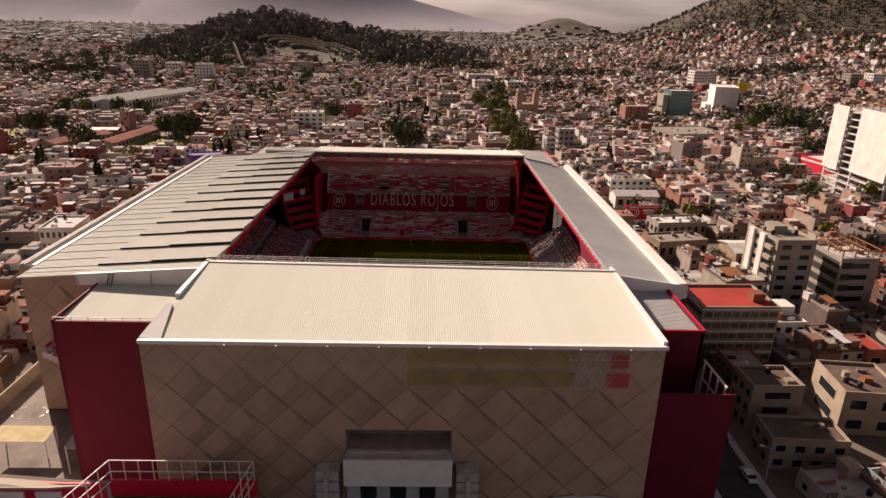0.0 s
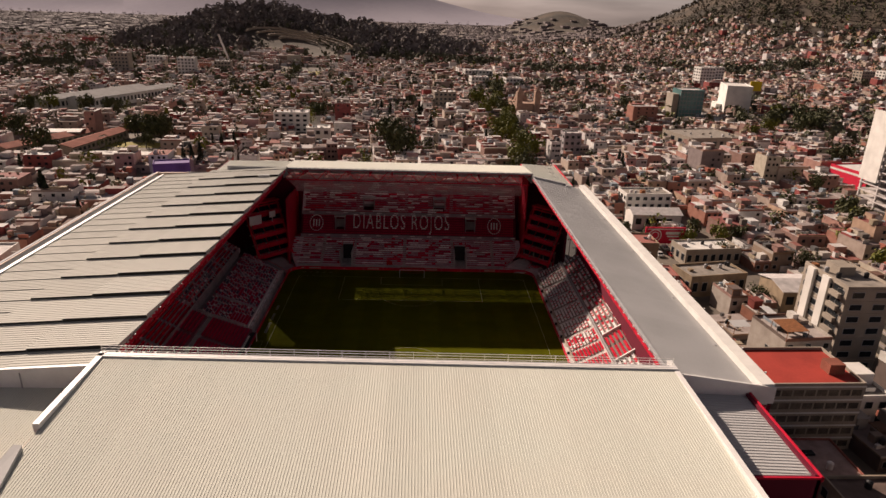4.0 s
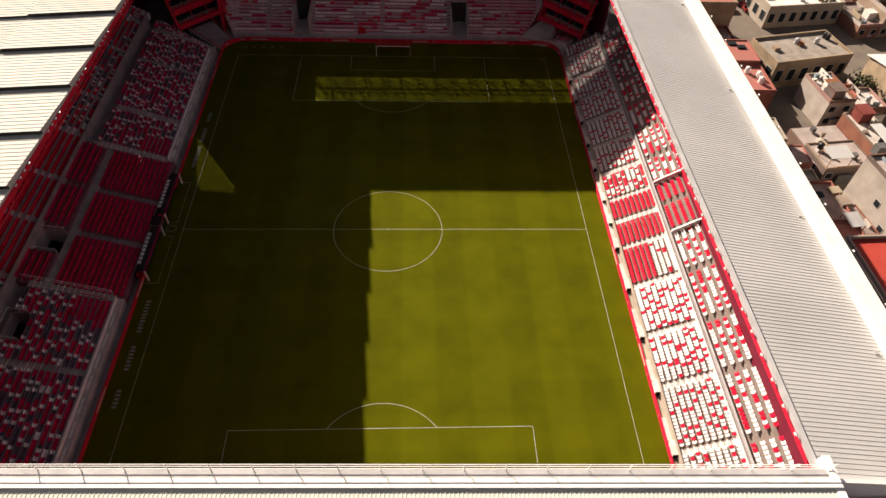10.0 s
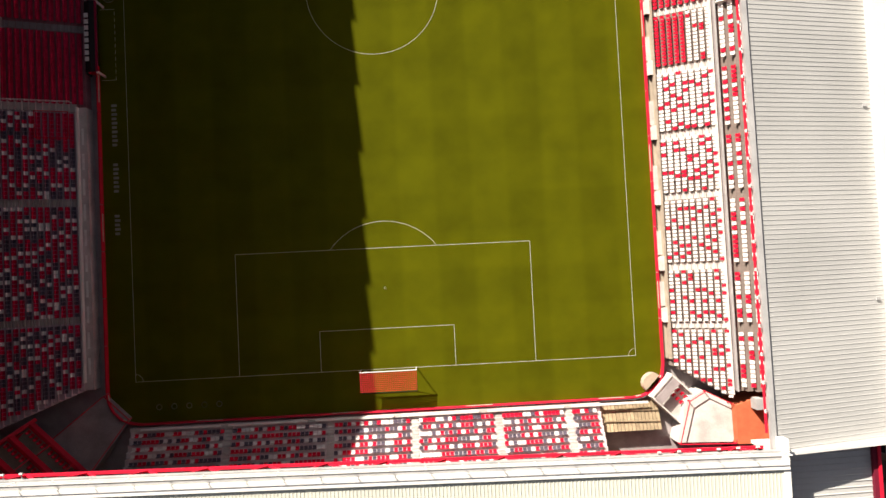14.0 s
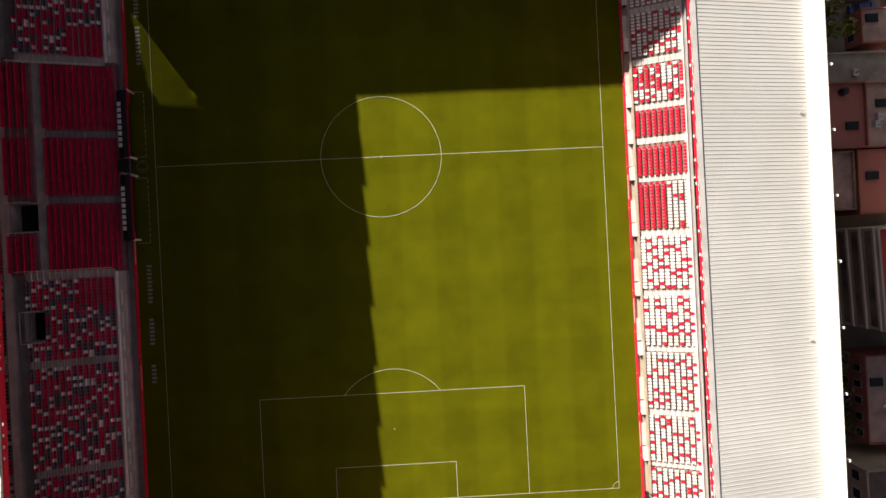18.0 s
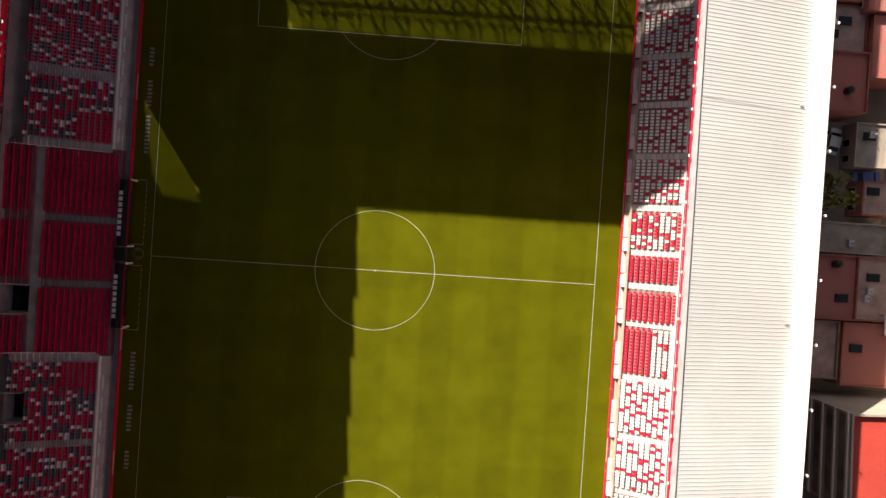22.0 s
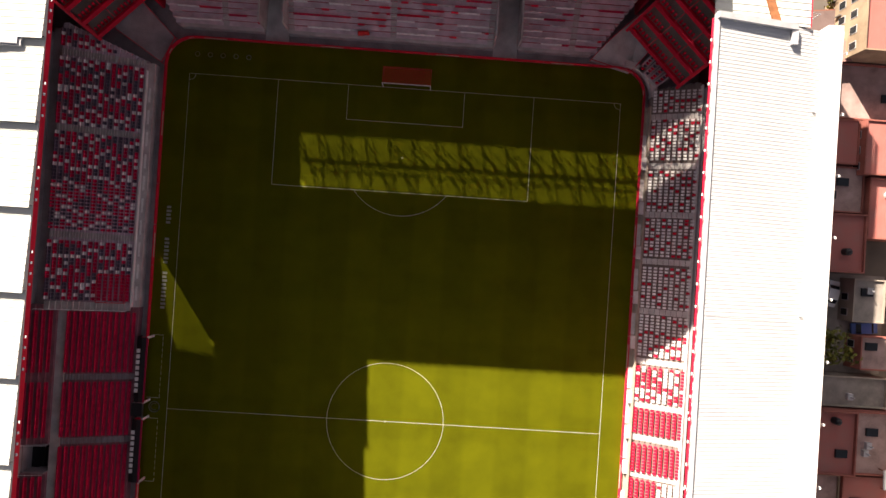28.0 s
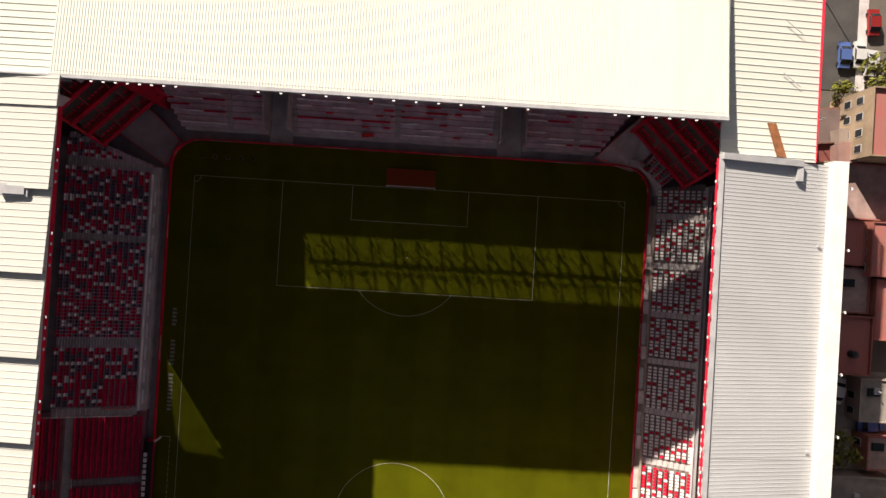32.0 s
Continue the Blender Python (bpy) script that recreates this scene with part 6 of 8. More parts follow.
        for px, py in ((-a + 0.5, b0 + 0.6), (-0.1, b0 + 0.6), (-a + 0.5, m - 0.1), (-0.1, m - 0.1)):
            part("sheet_post", Shape().box(px - 0.05, px + 0.05, py - 0.05, py + 0.05, h + 0.1, h + 2.15), RUST, t)
    part("door", Shape().box(a - 2.2, a - 1.2, -b - 0.06, -b + 0.02, 0.3, 2.4), RUST if r.random() < 0.5 else TRIM_GREY, t)


NEAR = 125
# yards and low buildings against the foot of the right stand
WHITE_WALL = material("white_render", (0.72, 0.7, 0.66), 0.8, vary=0.25, scale=0.2)
CREAM_WALL = material("cream_render", (0.36, 0.31, 0.255), 0.85, vary=0.3, scale=0.2)
RED_SCREED = material("red_roof_screed", (0.36, 0.12, 0.1), 0.9, vary=0.45, scale=0.5, second=(0.3, 0.14, 0.12))
BROWN_SCREED = material("brown_roof_screed", (0.4, 0.28, 0.25), 0.9, vary=0.5, scale=0.5)
GREY_SCREED = material("grey_roof_screed", (0.31, 0.275, 0.24), 0.9, vary=0.45, scale=0.5)
BEIGE_WALL = material("beige_render", (0.36, 0.29, 0.22), 0.85, vary=0.4, scale=0.25)
DARK_SCREED = material("dark_roof_screed", (0.15, 0.105, 0.09), 0.9, vary=0.5, scale=0.5)
BRICK_WALL = material("brick_red_render", (0.32, 0.115, 0.09), 0.85, vary=0.35, scale=0.5)
OCHRE_WALL = material("ochre_render", (0.33, 0.25, 0.17), 0.85, vary=0.45, scale=0.4)


def annex(x0, x1, y0, y1, h, roof, wall, label, seed):
    r = random.Random(seed)
    t = thing("annex", label, "building", ((x0 + x1) / 2, (y0 + y1) / 2, -0.4), "low buildings beside the stand")
    a, b = (x1 - x0) / 2, (y1 - y0) / 2
    part("wall", Shape().box(-a, a, -b, b, -0.1, h), wall, t)
    part("roof", Shape().box(-a + 0.2, a - 0.2, -b + 0.2, b - 0.2, h, h + 0.12), roof, t)
    ph = r.uniform(0.3, 0.8)
    for u0, u1, v0, v1 in ((-a, a, -b, -b + 0.2), (-a, a, b - 0.2, b), (-a, -a + 0.2, -b + 0.2, b - 0.2), (a - 0.2, a, -b + 0.2, b - 0.2)):
        part("parapet", Shape().box(u0, u1, v0, v1, h, h + ph), wall, t)
    for k in range(r.randint(1, 3)):
        u, v = r.uniform(-a + 1.2, a - 1.2), r.uniform(-b + 1.2, b - 1.2)
        kind = r.random()
        if kind < 0.35:
            part("skylight", Shape().box(u - 0.9, u + 0.9, v - 0.6, v + 0.6, h + 0.1, h + 0.45), GLASS_DARK, t)
        elif kind < 0.7:
            part("water_tank", Shape().tube((u, v, h + 0.1), (u, v, h + 1.3), 0.55, 10).tube((u, v, h + 1.3), (u, v, h + 1.55), 0.5, 10, r2=0.22), TANK_BLACK if kind < 0.5 else TRIM_WHITE, t)
        else:
            part("duct", Shape().box(u - 0.4, u + 0.4, v - 0.5, v + 0.5, h + 0.1, h + 0.8).tube((u, v, h + 0.8), (u + 0.1, v, h + 1.5), 0.12, 6), TRIM_GREY, t)
    for lv in range(max(1, int(h / 3.0))):
        for v in np.arange(-b + 1.4, b - 1.0, 2.4):
            window(t, -a, float(v), 1.0 + lv * 2.9, 1.0, 1.4, -1, 0)
    return t


for i, (x0, x1, y0, y1, h, roof, wall, label) in enumerate((
        (66.2, 77.5, 60.4, 70.5, 9.8, RED_SCREED, OCHRE_WALL, "three-storey ochre building with a red roof"),
        (61.5, 66.0, 56.0, 60.0, 3.2, BROWN_SCREED, BRICK_WALL, "low brown shed behind the stand"),
        (66.2, 77.0, 51.6, 60.2, 4.0, BROWN_SCREED, BRICK_WALL, "low building with a stained brown roof"),
        (61.0, 69.5, 44.5, 51.3, 5.2, RED_SCREED, BRICK_WALL, "brick red building with a flat red roof"),
        (69.8, 78.0, 43.0, 51.3, 6.2, RED_SCREED, BRICK_WALL, "brick red building with a flat red roof"),
        (61.0, 71.0, 37.2, 44.2, 4.6, BROWN_SCREED, BRICK_WALL, "brick red building with a brown roof"),
        (71.3, 78.0, 33.4, 42.7, 5.4, RED_SCREED, BRICK_WALL, "brick red building with a flat red roof"),
        (61.0, 71.0, 28.0, 36.9, 5.6, RED_SCREED, BRICK_WALL, "brick red building with a flat red roof"),
        (71.2, 76.2, 20.5, 27.2, 3.4, GREY_SCREED, CREAM_WALL, "pale courtyard shed with a weathered roof"),
        (72.6, 78.0, 13.2, 18.4, 3.8, BROWN_SCREED, BRICK_WALL, "small brown shed in the courtyard"),
        (61.0, 77.5, 7.3, 12.0, 3.2, GREY_SCREED, CREAM_WALL, "long low building with a grey flat roof"),
        (61.0, 71.4, -2.6, 7.0, 5.6, RED_SCREED, BRICK_WALL, "brick red building with a flat red roof"),
        (71.7, 78.0, -2.6, 7.0, 4.8, BROWN_SCREED, BRICK_WALL, "brick red building with a brown roof"),
        (61.0, 70.0, -11.6, -2.9, 4.4, BROWN_SCREED, OCHRE_WALL, "ochre building with a brown roof"),
        (70.2, 78.0, -12.4, -2.9, 5.0, RED_SCREED, BRICK_WALL, "brick red building with a flat red roof"),
        (69.2, 77.0, -46.0, -33.0, 6.0, BROWN_SCREED, BRICK_WALL, "brick red building with a brown roof"),
        (52.4, 60.2, 44.0, 54.0, 4.2, BROWN_SCREED, BRICK_WALL, "low brown shed behind the stand"),
        (52.4, 60.2, 26.0, 43.0, 4.8, RED_SCREED, BRICK_WALL, "brick red building with a flat red roof"),
        (52.4, 60.2, -4.0, 10.0, 4.4, RED_SCREED, BRICK_WALL, "brick red building with a flat red roof"),
        (52.4, 60.0, -44.0, -10.0, 4.0, GREY_SCREED, OCHRE_WALL, "long ochre building with a grey roof"))):
    annex(x0, x1, y0, y1, h, roof, wall, label, 300 + i)
court = part("courtyard", Shape().box(61.0, 78.5, 12.1, 27.8, -0.37, -0.28), GREY_SCREED, None, "worn grey concrete courtyard", "structure")
court["category"] = "yard"
for i, (x, y, w, d, h, far) in enumerate(lots[:NEAR]):
    house(x, y, w, d, h, i)
rest = lots[NEAR:]
c, hf = [], []
wc, wh = [], []
for x, y, w, d, h, far in rest:
    z = rise(x, y)
    steep = 4.0 if z > 8 else 0.5
    c.append((x, y, z + h / 2 - steep / 2))
    hf.append((w / 2, d / 2, h / 2 + steep / 2))
    for k, (ox, oy, sx, sy, sz) in enumerate(((0.2, 0.25, 0.22, 0.16, 1.15), (-0.2, -0.2, 0.08, 0.06, 0.9), (-0.2, 0.25, 0.27, 0.2, 0.4), (0.0, -0.44, 0.48, 0.05, 0.35))):
        if hash01(x, y, k) < (0.7, 0.5, 0.4, 0.5)[k]:
            dx, dy = ox * w, oy * d
            c.append((x + dx * math.cos(TURN) - dy * math.sin(TURN), y + dx * math.sin(TURN) + dy * math.cos(TURN), z + h + sz))
            hf.append((sx * w, sy * d, sz))
    if far < 800:
        for lv in range(max(1, int(h / 2.8))):
            for fx in (-0.28, 0.05, 0.3):
                if hash01(x, fx, lv) < 0.75:
                    dx, dy = fx * w, -d / 2
                    wc.append((x + dx * math.cos(TURN) - dy * math.sin(TURN), y + dx * math.sin(TURN) + dy * math.cos(TURN), z + 1.7 + lv * 2.8))
                    wh.append((0.6, 0.06, 0.6))
face_mat = np.tile(np.array([1, 0, 0, 0, 0]), (len(c), 1))
tagged(new("far_houses", boxes_mesh("far_houses", c, hf, TURN, face_mat, [HOUSE_WALL, HOUSE_ROOF])), "dense flat-roofed town of ochre, white and brick red houses", "houses", kind="stuff")
tagged(new("far_windows", boxes_mesh("far_windows", wc, wh, TURN, 0, [GLASS_DARK])), "dark window openings of the distant houses", "windows", kind="stuff")

# small things on the roofs and in the yards: tanks, ducts, low walls, sheds, stacked goods
c, hf = [], []
rr = random.Random(21)
for x, y, w, d, h, far in lots:
    if far > 620:
        continue
    z = rise(x, y)
    for k in range(7 if far < 260 else 3):
        dx, dy = rr.uniform(-0.42, 0.42) * w, rr.uniform(-0.42, 0.42) * d
        px, py = x + dx * math.cos(TURN) - dy * math.sin(TURN), y + dx * math.sin(TURN) + dy * math.cos(TURN)
        kind = rr.random()
        if kind < 0.4:
            e = (rr.uniform(0.2, 0.5), rr.uniform(0.2, 0.5), rr.uniform(0.3, 0.7))
        elif kind < 0.65:
            e = (rr.uniform(0.8, w * 0.3), 0.09, rr.uniform(0.4, 0.7))
        elif kind < 0.85:
            e = (0.09, rr.uniform(0.8, d * 0.3), rr.uniform(0.4, 0.7))
        else:
            e = (rr.uniform(0.7, 1.5), rr.uniform(0.7, 1.5), rr.uniform(0.9, 1.3))
        c.append((px, py, z + h + e[2] * 0.8))
        hf.append(e)
    if rr.random() < 0.5:
        a = rr.choice((-1, 1))
        dx, dy = a * rr.uniform(0.0, 0.4) * w, -d / 2 - rr.uniform(0.3, 1.2)
        c.append((x + dx * math.cos(TURN) - dy * math.sin(TURN), y + dx * math.sin(TURN) + dy * math.cos(TURN), z + 1.0))
        hf.append((rr.uniform(1.0, 2.2), 0.12, 1.2))
CLUTTER = palette("rooftop_clutter_paint", [(0.5, 0.46, 0.42), (0.3, 0.24, 0.2), (0.12, 0.12, 0.12), (0.66, 0.64, 0.6), (0.4, 0.14, 0.1), (0.25, 0.3, 0.34), (0.36, 0.3, 0.22), (0.2, 0.18, 0.16)])
tagged(new("rooftop_clutter", boxes_mesh("rooftop_clutter", c, hf, TURN, 0, [CLUTTER])), "tanks, ducts, low walls and stored goods on flat roofs", "rooftop clutter", kind="stuff")

# ---- landmark buildings ----
RED_ROOF = material("red_waterproofing", (0.4, 0.05, 0.035), 0.8, vary=0.35, scale=0.15)
BRICK_ROOF = material("brown_tin_roof", (0.3, 0.11, 0.08), 0.9, vary=0.4, scale=0.2, spec=0.05)
CURTAINED = material("curtained_glass", (0.17, 0.14, 0.11), 0.3, vary=0.6, scale=0.35, second=(0.05, 0.045, 0.04))
TEAL = material("teal_glass", (0.12, 0.25, 0.25), 0.15, vary=0.4, scale=0.05)
PURPLE = material("purple_render", (0.12, 0.06, 0.26), 0.8, vary=0.3, scale=0.2)
YELLOW = material("yellow_sign", (0.7, 0.48, 0.02), 0.6, vary=0.15, scale=0.3)


def block(name, label, x, y, a, b, h, storeys, wall_mat, roof_mat, turn=7, bays=(5, 4), style="holes", category="building", clutter=True):
    """A larger building: walls, roof with parapet, and rows of windows on the sides that can be seen."""
    t = thing(name, label, category, (x, y, rise(x, y)), turn=turn)
    part("wall", Shape().box(-a, a, -b, b, -0.3, h), wall_mat, t)
    for x0, x1, y0, y1 in ((-a, a, -b, -b + 0.3), (-a, a, b - 0.3, b), (-a, -a + 0.3, -b + 0.3, b - 0.3), (a - 0.3, a, -b + 0.3, b - 0.3)):
        part("parapet", Shape().box(x0, x1, y0, y1, h, h + 0.7), wall_mat, t)
    part("roof", Shape().box(-a + 0.3, a - 0.3, -b + 0.3, b - 0.3, h, h + 0.15), roof_mat, t)
    rs = random.Random(int(x * 7 + y * 13))
    for k in range(min(9, int(a * b / 7)) if clutter and storeys else 0):
        px, py, e, hh = rs.uniform(-a + 1.2, a - 1.2), rs.uniform(-b + 1.2, b - 1.2), rs.uniform(0.3, 0.9), rs.uniform(0.4, 1.5)
        if rs.random() < 0.35:
            part("water_tank", Shape().tube((px, py, h + 0.1), (px, py, h + 1.3), 0.55, 10).tube((px, py, h + 1.3), (px, py, h + 1.5), 0.5, 10, r2=0.2), TANK_BLACK if rs.random() < 0.5 else TRIM_GREY, t)
        elif rs.random() < 0.6:
            part("roof_shed", Shape().box(px - e, px + e, py - e, py + e, h + 0.1, h + 0.3 + hh), rs.choice((wall_mat, CONCRETE, RUST)), t)
        else:
            part("roof_wall", Shape().box(px - 1.0, px + 1.0, py - 0.1, py + 0.1, h + 0.1, h + 0.2 + hh * 0.6), wall_mat, t)
    fh = h / max(1, storeys)
    for lv in range(storeys):
        z = lv * fh + fh * 0.3
        if style == "bands":
            part("window_band", Shape().box(-a + 0.4, a - 0.4, -b - 0.05, -b + 0.05, z, z + fh * 0.45), CURTAINED, t)
            part("window_band", Shape().box(-a - 0.05, -a + 0.05, -b + 0.4, b - 0.4, z, z + fh * 0.45), CURTAINED, t)
            for k in range(bays[0] + 1):
                xx = -a + 0.4 + k * (2 * a - 0.8) / bays[0]
                part("mullion", Shape().box(xx - 0.15, xx + 0.15, -b - 0.09, -b - 0.04, z, z + fh * 0.45), wall_mat, t)
        elif style == "holes":
            for k in range(bays[0]):
                window(t, -a + (k + 0.5) * 2 * a / bays[0], -b, z, 2 * a / bays[0] * 0.5, fh * 0.45, 0, -1)
            for k in range(bays[1]):
                window(t, -a, -b + (k + 0.5) * 2 * b / bays[1], z, 2 * b / bays[1] * 0.5, fh * 0.45, -1, 0)
    return t


def frieze(t, a, b, h, storeys, mat):
    """Floor bands that stand a little proud."""
    fh = h / storeys
    for lv in range(1, storeys + 1):
        part("floor_band", Shape().box(-a - 0.1, a + 0.1, -b - 0.1, -b + 0.05, lv * fh - 0.2, lv * fh + 0.1).box(-a - 0.1, -a + 0.05, -b, b, lv * fh - 0.2, lv * fh + 0.1), mat, t)


b1 = block("office_building", "five-storey white office building with a red flat roof and window bands", 75.7, -21, 9.4, 6.9, 14.0, 5, CREAM_WALL, RED_ROOF, 2, (8, 4), "bands", clutter=False)
part("roof_box", Shape().box(4.6, 7.6, -3.0, -0.2, 14.1, 16.2), BRICK_ROOF, b1)
frieze(b1, 9.4, 6.9, 14.0, 5, WHITE_WALL)
b2 = block("apartment_tower", "cream seven-storey apartment block with stepped balconies and small dark windows", 103.5, 9.5, 5.6, 8.0, 21.0, 7, CREAM_WALL, GREY_SCREED, 3, (2, 4))
frieze(b2, 5.6, 8.0, 21.0, 7, CREAM_WALL)
part("stair_core", Shape().box(-2.5, 1.5, 0, 5, 21, 23.2), CREAM_WALL, b2)
for k in range(7):
    part("corner_balcony", Shape().box(-6.6, -4.4, -6.6, -3.2, 0.2 + k * 3.0, 1.3 + k * 3.0), CREAM_WALL, b2)
    part("balcony_opening", Shape().box(-5.66, -5.5, -6.4, -3.4, 1.3 + k * 3.0, 2.9 + k * 3.0), GLASS_DARK, b2)
for y0 in (-2.2, 3.4):
    part("pilaster", Shape().box(-6.3, -5.6, y0, y0 + 2.4, -0.3, 21.4), WHITE_WALL, b2)
b3 = block("apartment_tower", "unfinished concrete apartment block with bare roof steel", 121.5, 6.5, 5.6, 6.5, 16.5, 5, CREAM_WALL, CONCRETE, 3, (1, 3))
frieze(b3, 5.6, 6.5, 16.5, 5, DARK_CONCRETE)
for k in range(5):
    # Near-black plates stand in for the shaded insides of open floors.
    part("open_floor_shade", Shape().box(-5.72, -5.62, -5.8, 5.0, 0.8 + k * 3.3, 2.7 + k * 3.3), JOINT, b3)
    part("open_floor_shade", Shape().box(-5.0, -2.4, -6.62, -6.52, 0.8 + k * 3.3, 2.7 + k * 3.3), JOINT, b3)
s = Shape()
for i in range(4):
    for j in range(3):
        s.beam((-5.4 + i * 3.6, -6.2 + j * 6.2, 16.5), (-5.4 + i * 3.6, -6.2 + j * 6.2, 19.6), 0.28)
for j in range(3):
    s.beam((-5.6, -6.2 + j * 6.2, 19.3), (5.6, -6.2 + j * 6.2, 19.3), 0.25)
for i in range(4):
    s.beam((-5.4 + i * 3.6, -6.6, 19.6), (-5.4 + i * 3.6, 6.6, 19.6), 0.25)
part("roof_frame", s, RUST, b3, "rust-brown bare steel frame")
tw = thing("office_tower", "unfinished tower with tall white slabs and open concrete floors", "building", (200, 128, rise(200, 128)))
for k in range(13):
    part("floor_slab", Shape().box(0.6, 29, -23, 23, 0.5 + k * 3.3, 0.95 + k * 3.3), CONCRETE, tw)
for px in (1.2, 10, 19, 28):
    for py in (-22.4, -12, 1.8, 10.8, 22.4):
        part("column", Shape().box(px - 0.4, px + 0.4, py - 0.4, py + 0.4, -0.3, 41), CONCRETE, tw)
part("core", Shape().box(7, 26, -20, 20, -0.3, 41.5), DARK_CONCRETE, tw)
part("white_slab", Shape().box(-0.3, 0.3, 11.2, 23, 12.2, 42.5), WHITE_WALL, tw)
part("white_slab", Shape().box(-0.3, 0.3, -23, 2.0, 13.8, 43.0), WHITE_WALL, tw)
part("side_slab", Shape().box(0.3, 12, -23.6, -23.0, 13.8, 43.0), WHITE_WALL, tw)
s = Shape()
for k in range(9):
    s.beam((3, -20 + k * 5, 41), (3, -20 + k * 5, 45.5), 0.3).beam((20, -20 + k * 5, 41), (20, -20 + k * 5, 45.5), 0.3).beam((3, -20 + k * 5, 45.4), (20, -20 + k * 5, 45.4), 0.25)
s.beam((3, -20, 45.5), (3, 20, 45.5), 0.3).beam((20, -20, 45.5), (20, 20, 45.5), 0.3)
part("roof_steel", s, RUST, tw)
cube = block("warehouse_store", "large windowless white block on a dark base", 271, 432, 10, 17, 25, 0, WHITE_WALL, WHITE_WALL, -14)
part("dark_base", Shape().box(-10.4, 10.4, -17.4, 17.4, -0.3, 3.4), DARK_CONCRETE, cube)
part("side_annex", Shape().box(-15, -10.4, -6, 16, -0.3, 9), WHITE_WALL, cube)
sg = thing("yellow_sign", "square yellow sign panel high on a mast", "sign", (290, 436, rise(290, 436)))
part("sign_panel", Shape().box(-5, 5, -0.4, 0.4, 20, 28), YELLOW, sg)
part("mast", Shape().tube((0, 0.8, -0.3), (0, 0.8, 26), 0.5), TRIM_GREY, sg)
gb = block("glass_building", "teal glass office block", 214, 392, 9.6, 8, 24, 0, TEAL, CONCRETE, 4)
for k in range(8):
    part("glazing_bar", Shape().box(-9.6 + k * 2.74 - 0.1, -9.6 + k * 2.74 + 0.1, -8.1, -7.9, 0, 24), DARK_CONCRETE, gb)
for k in range(1, 8):
    part("floor_line", Shape().box(-9.6, 9.6, -8.12, -7.95, k * 3.2, k * 3.2 + 0.3), DARK_CONCRETE, gb)
part("service_core", Shape().box(-14.5, -9.7, -5, 7, -0.3, 21), CREAM_WALL, gb)
shop = block("retail_store", "red-walled retail hall with a pale flat roof", 232, 184, 15, 14, 8.2, 0, RED_WALL, PALE, 10)
part("fascia_stripe", Shape().box(-15.1, 15.1, -14.1, -14.0, 6.4, 7.4).box(-15.1, -15.0, -14.1, 14, 6.4, 7.4), WHITE_WALL, shop, "white fascia stripe")
def gable(name, label, x, y, a, b, h, ridge, wall_mat, roof_mat, turn, category="building"):
    """A long hall with a low pitched roof, ridge along its length."""
    t = thing(name, label, category, (x, y, rise(x, y)), turn=turn)
    part("wall", Shape().box(-a, a, -b, b, -0.3, h), wall_mat, t)
    for sg in (-1, 1):
        part("roof_slope", Shape().solid([(-a - 0.5, sg * (b + 0.6), h - 0.1), (a + 0.5, sg * (b + 0.6), h - 0.1), (a + 0.5, 0, h + ridge), (-a - 0.5, 0, h + ridge)], [(-a - 0.5, sg * (b + 0.6), h + 0.1), (a + 0.5, sg * (b + 0.6), h + 0.1), (a + 0.5, 0, h + ridge + 0.2), (-a - 0.5, 0, h + ridge + 0.2)]), roof_mat, t)
    for k in range(int(a / 2)):
        part("window", Shape().box(-a + 1.2 + k * 4, -a + 3.4 + k * 4, -b - 0.06, -b + 0.02, h * 0.35, h * 0.75), GLASS_DARK, t)
    for sx in (-a, a):
        part("gable_wall", Shape().solid([(sx - 0.1, -b, h - 0.05), (sx + 0.1, -b, h - 0.05), (sx + 0.1, b, h - 0.05), (sx - 0.1, b, h - 0.05)], [(sx - 0.1, -0.1, h + ridge), (sx + 0.1, -0.1, h + ridge), (sx + 0.1, 0.1, h + ridge), (sx - 0.1, 0.1, h + ridge)]), wall_mat, t)
    return t


gable("warehouse", "white warehouse with a low pale sheet roof", 93, 110, 9.4, 4.6, 6.0, 1.6, WHITE_WALL, PALE, 1)
block("white_building", "white three-storey building with small windows", 95, 128, 9.6, 5, 9, 3, WHITE_WALL, GREY_SCREED, 4, (6, 3))
block("courtyard_house", "cream house with white flat terraces", 99, 74, 10, 5, 5.0, 1, CREAM_WALL, WHITE_WALL, 8, (7, 3))
block("walled_house", "long brown house with a stained flat roof", 89.5, 49, 9.4, 5, 6.0, 1, OCHRE_WALL, GREY_SCREED, 12, (6, 3))
gable("hall", "ochre hall with a striped pale sheet roof", 110.5, 40, 6.6, 6.2, 6.2, 1.3, OCHRE_WALL, CONCRETE, 2)
block("brown_house", "three-storey cream house with a brown flat roof", 71, -52, 5.2, 4, 10.0, 3, BEIGE_WALL, DARK_SCREED, 1, (1, 3))
block("cream_house", "tall cream house with a cluttered flat roof", 91, -50.5, 6, 6.4, 9.0, 2, BEIGE_WALL, DARK_SCREED, -6, (2, 1))
block("low_house", "two-storey white-fronted house with a dark stained roof", 72, -64, 7, 3.8, 6.0, 2, BEIGE_WALL, DARK_SCREED, -4, (4, 2))
wh = block("white_house", "white two-storey house with roof terraces", 91.5, -15, 6, 5, 6.4, 2, WHITE_WALL, GREY_SCREED, 3, (4, 2))
part("upper_room", Shape().box(0, 5.5, 0, 4.8, 6.4, 9.0), WHITE_WALL, wh)
block("red_house", "small brick red house with a red flat roof", 107, -29, 2.4, 4, 6.0, 1, BRICK_WALL, RED_ROOF, 3, (1, 2))
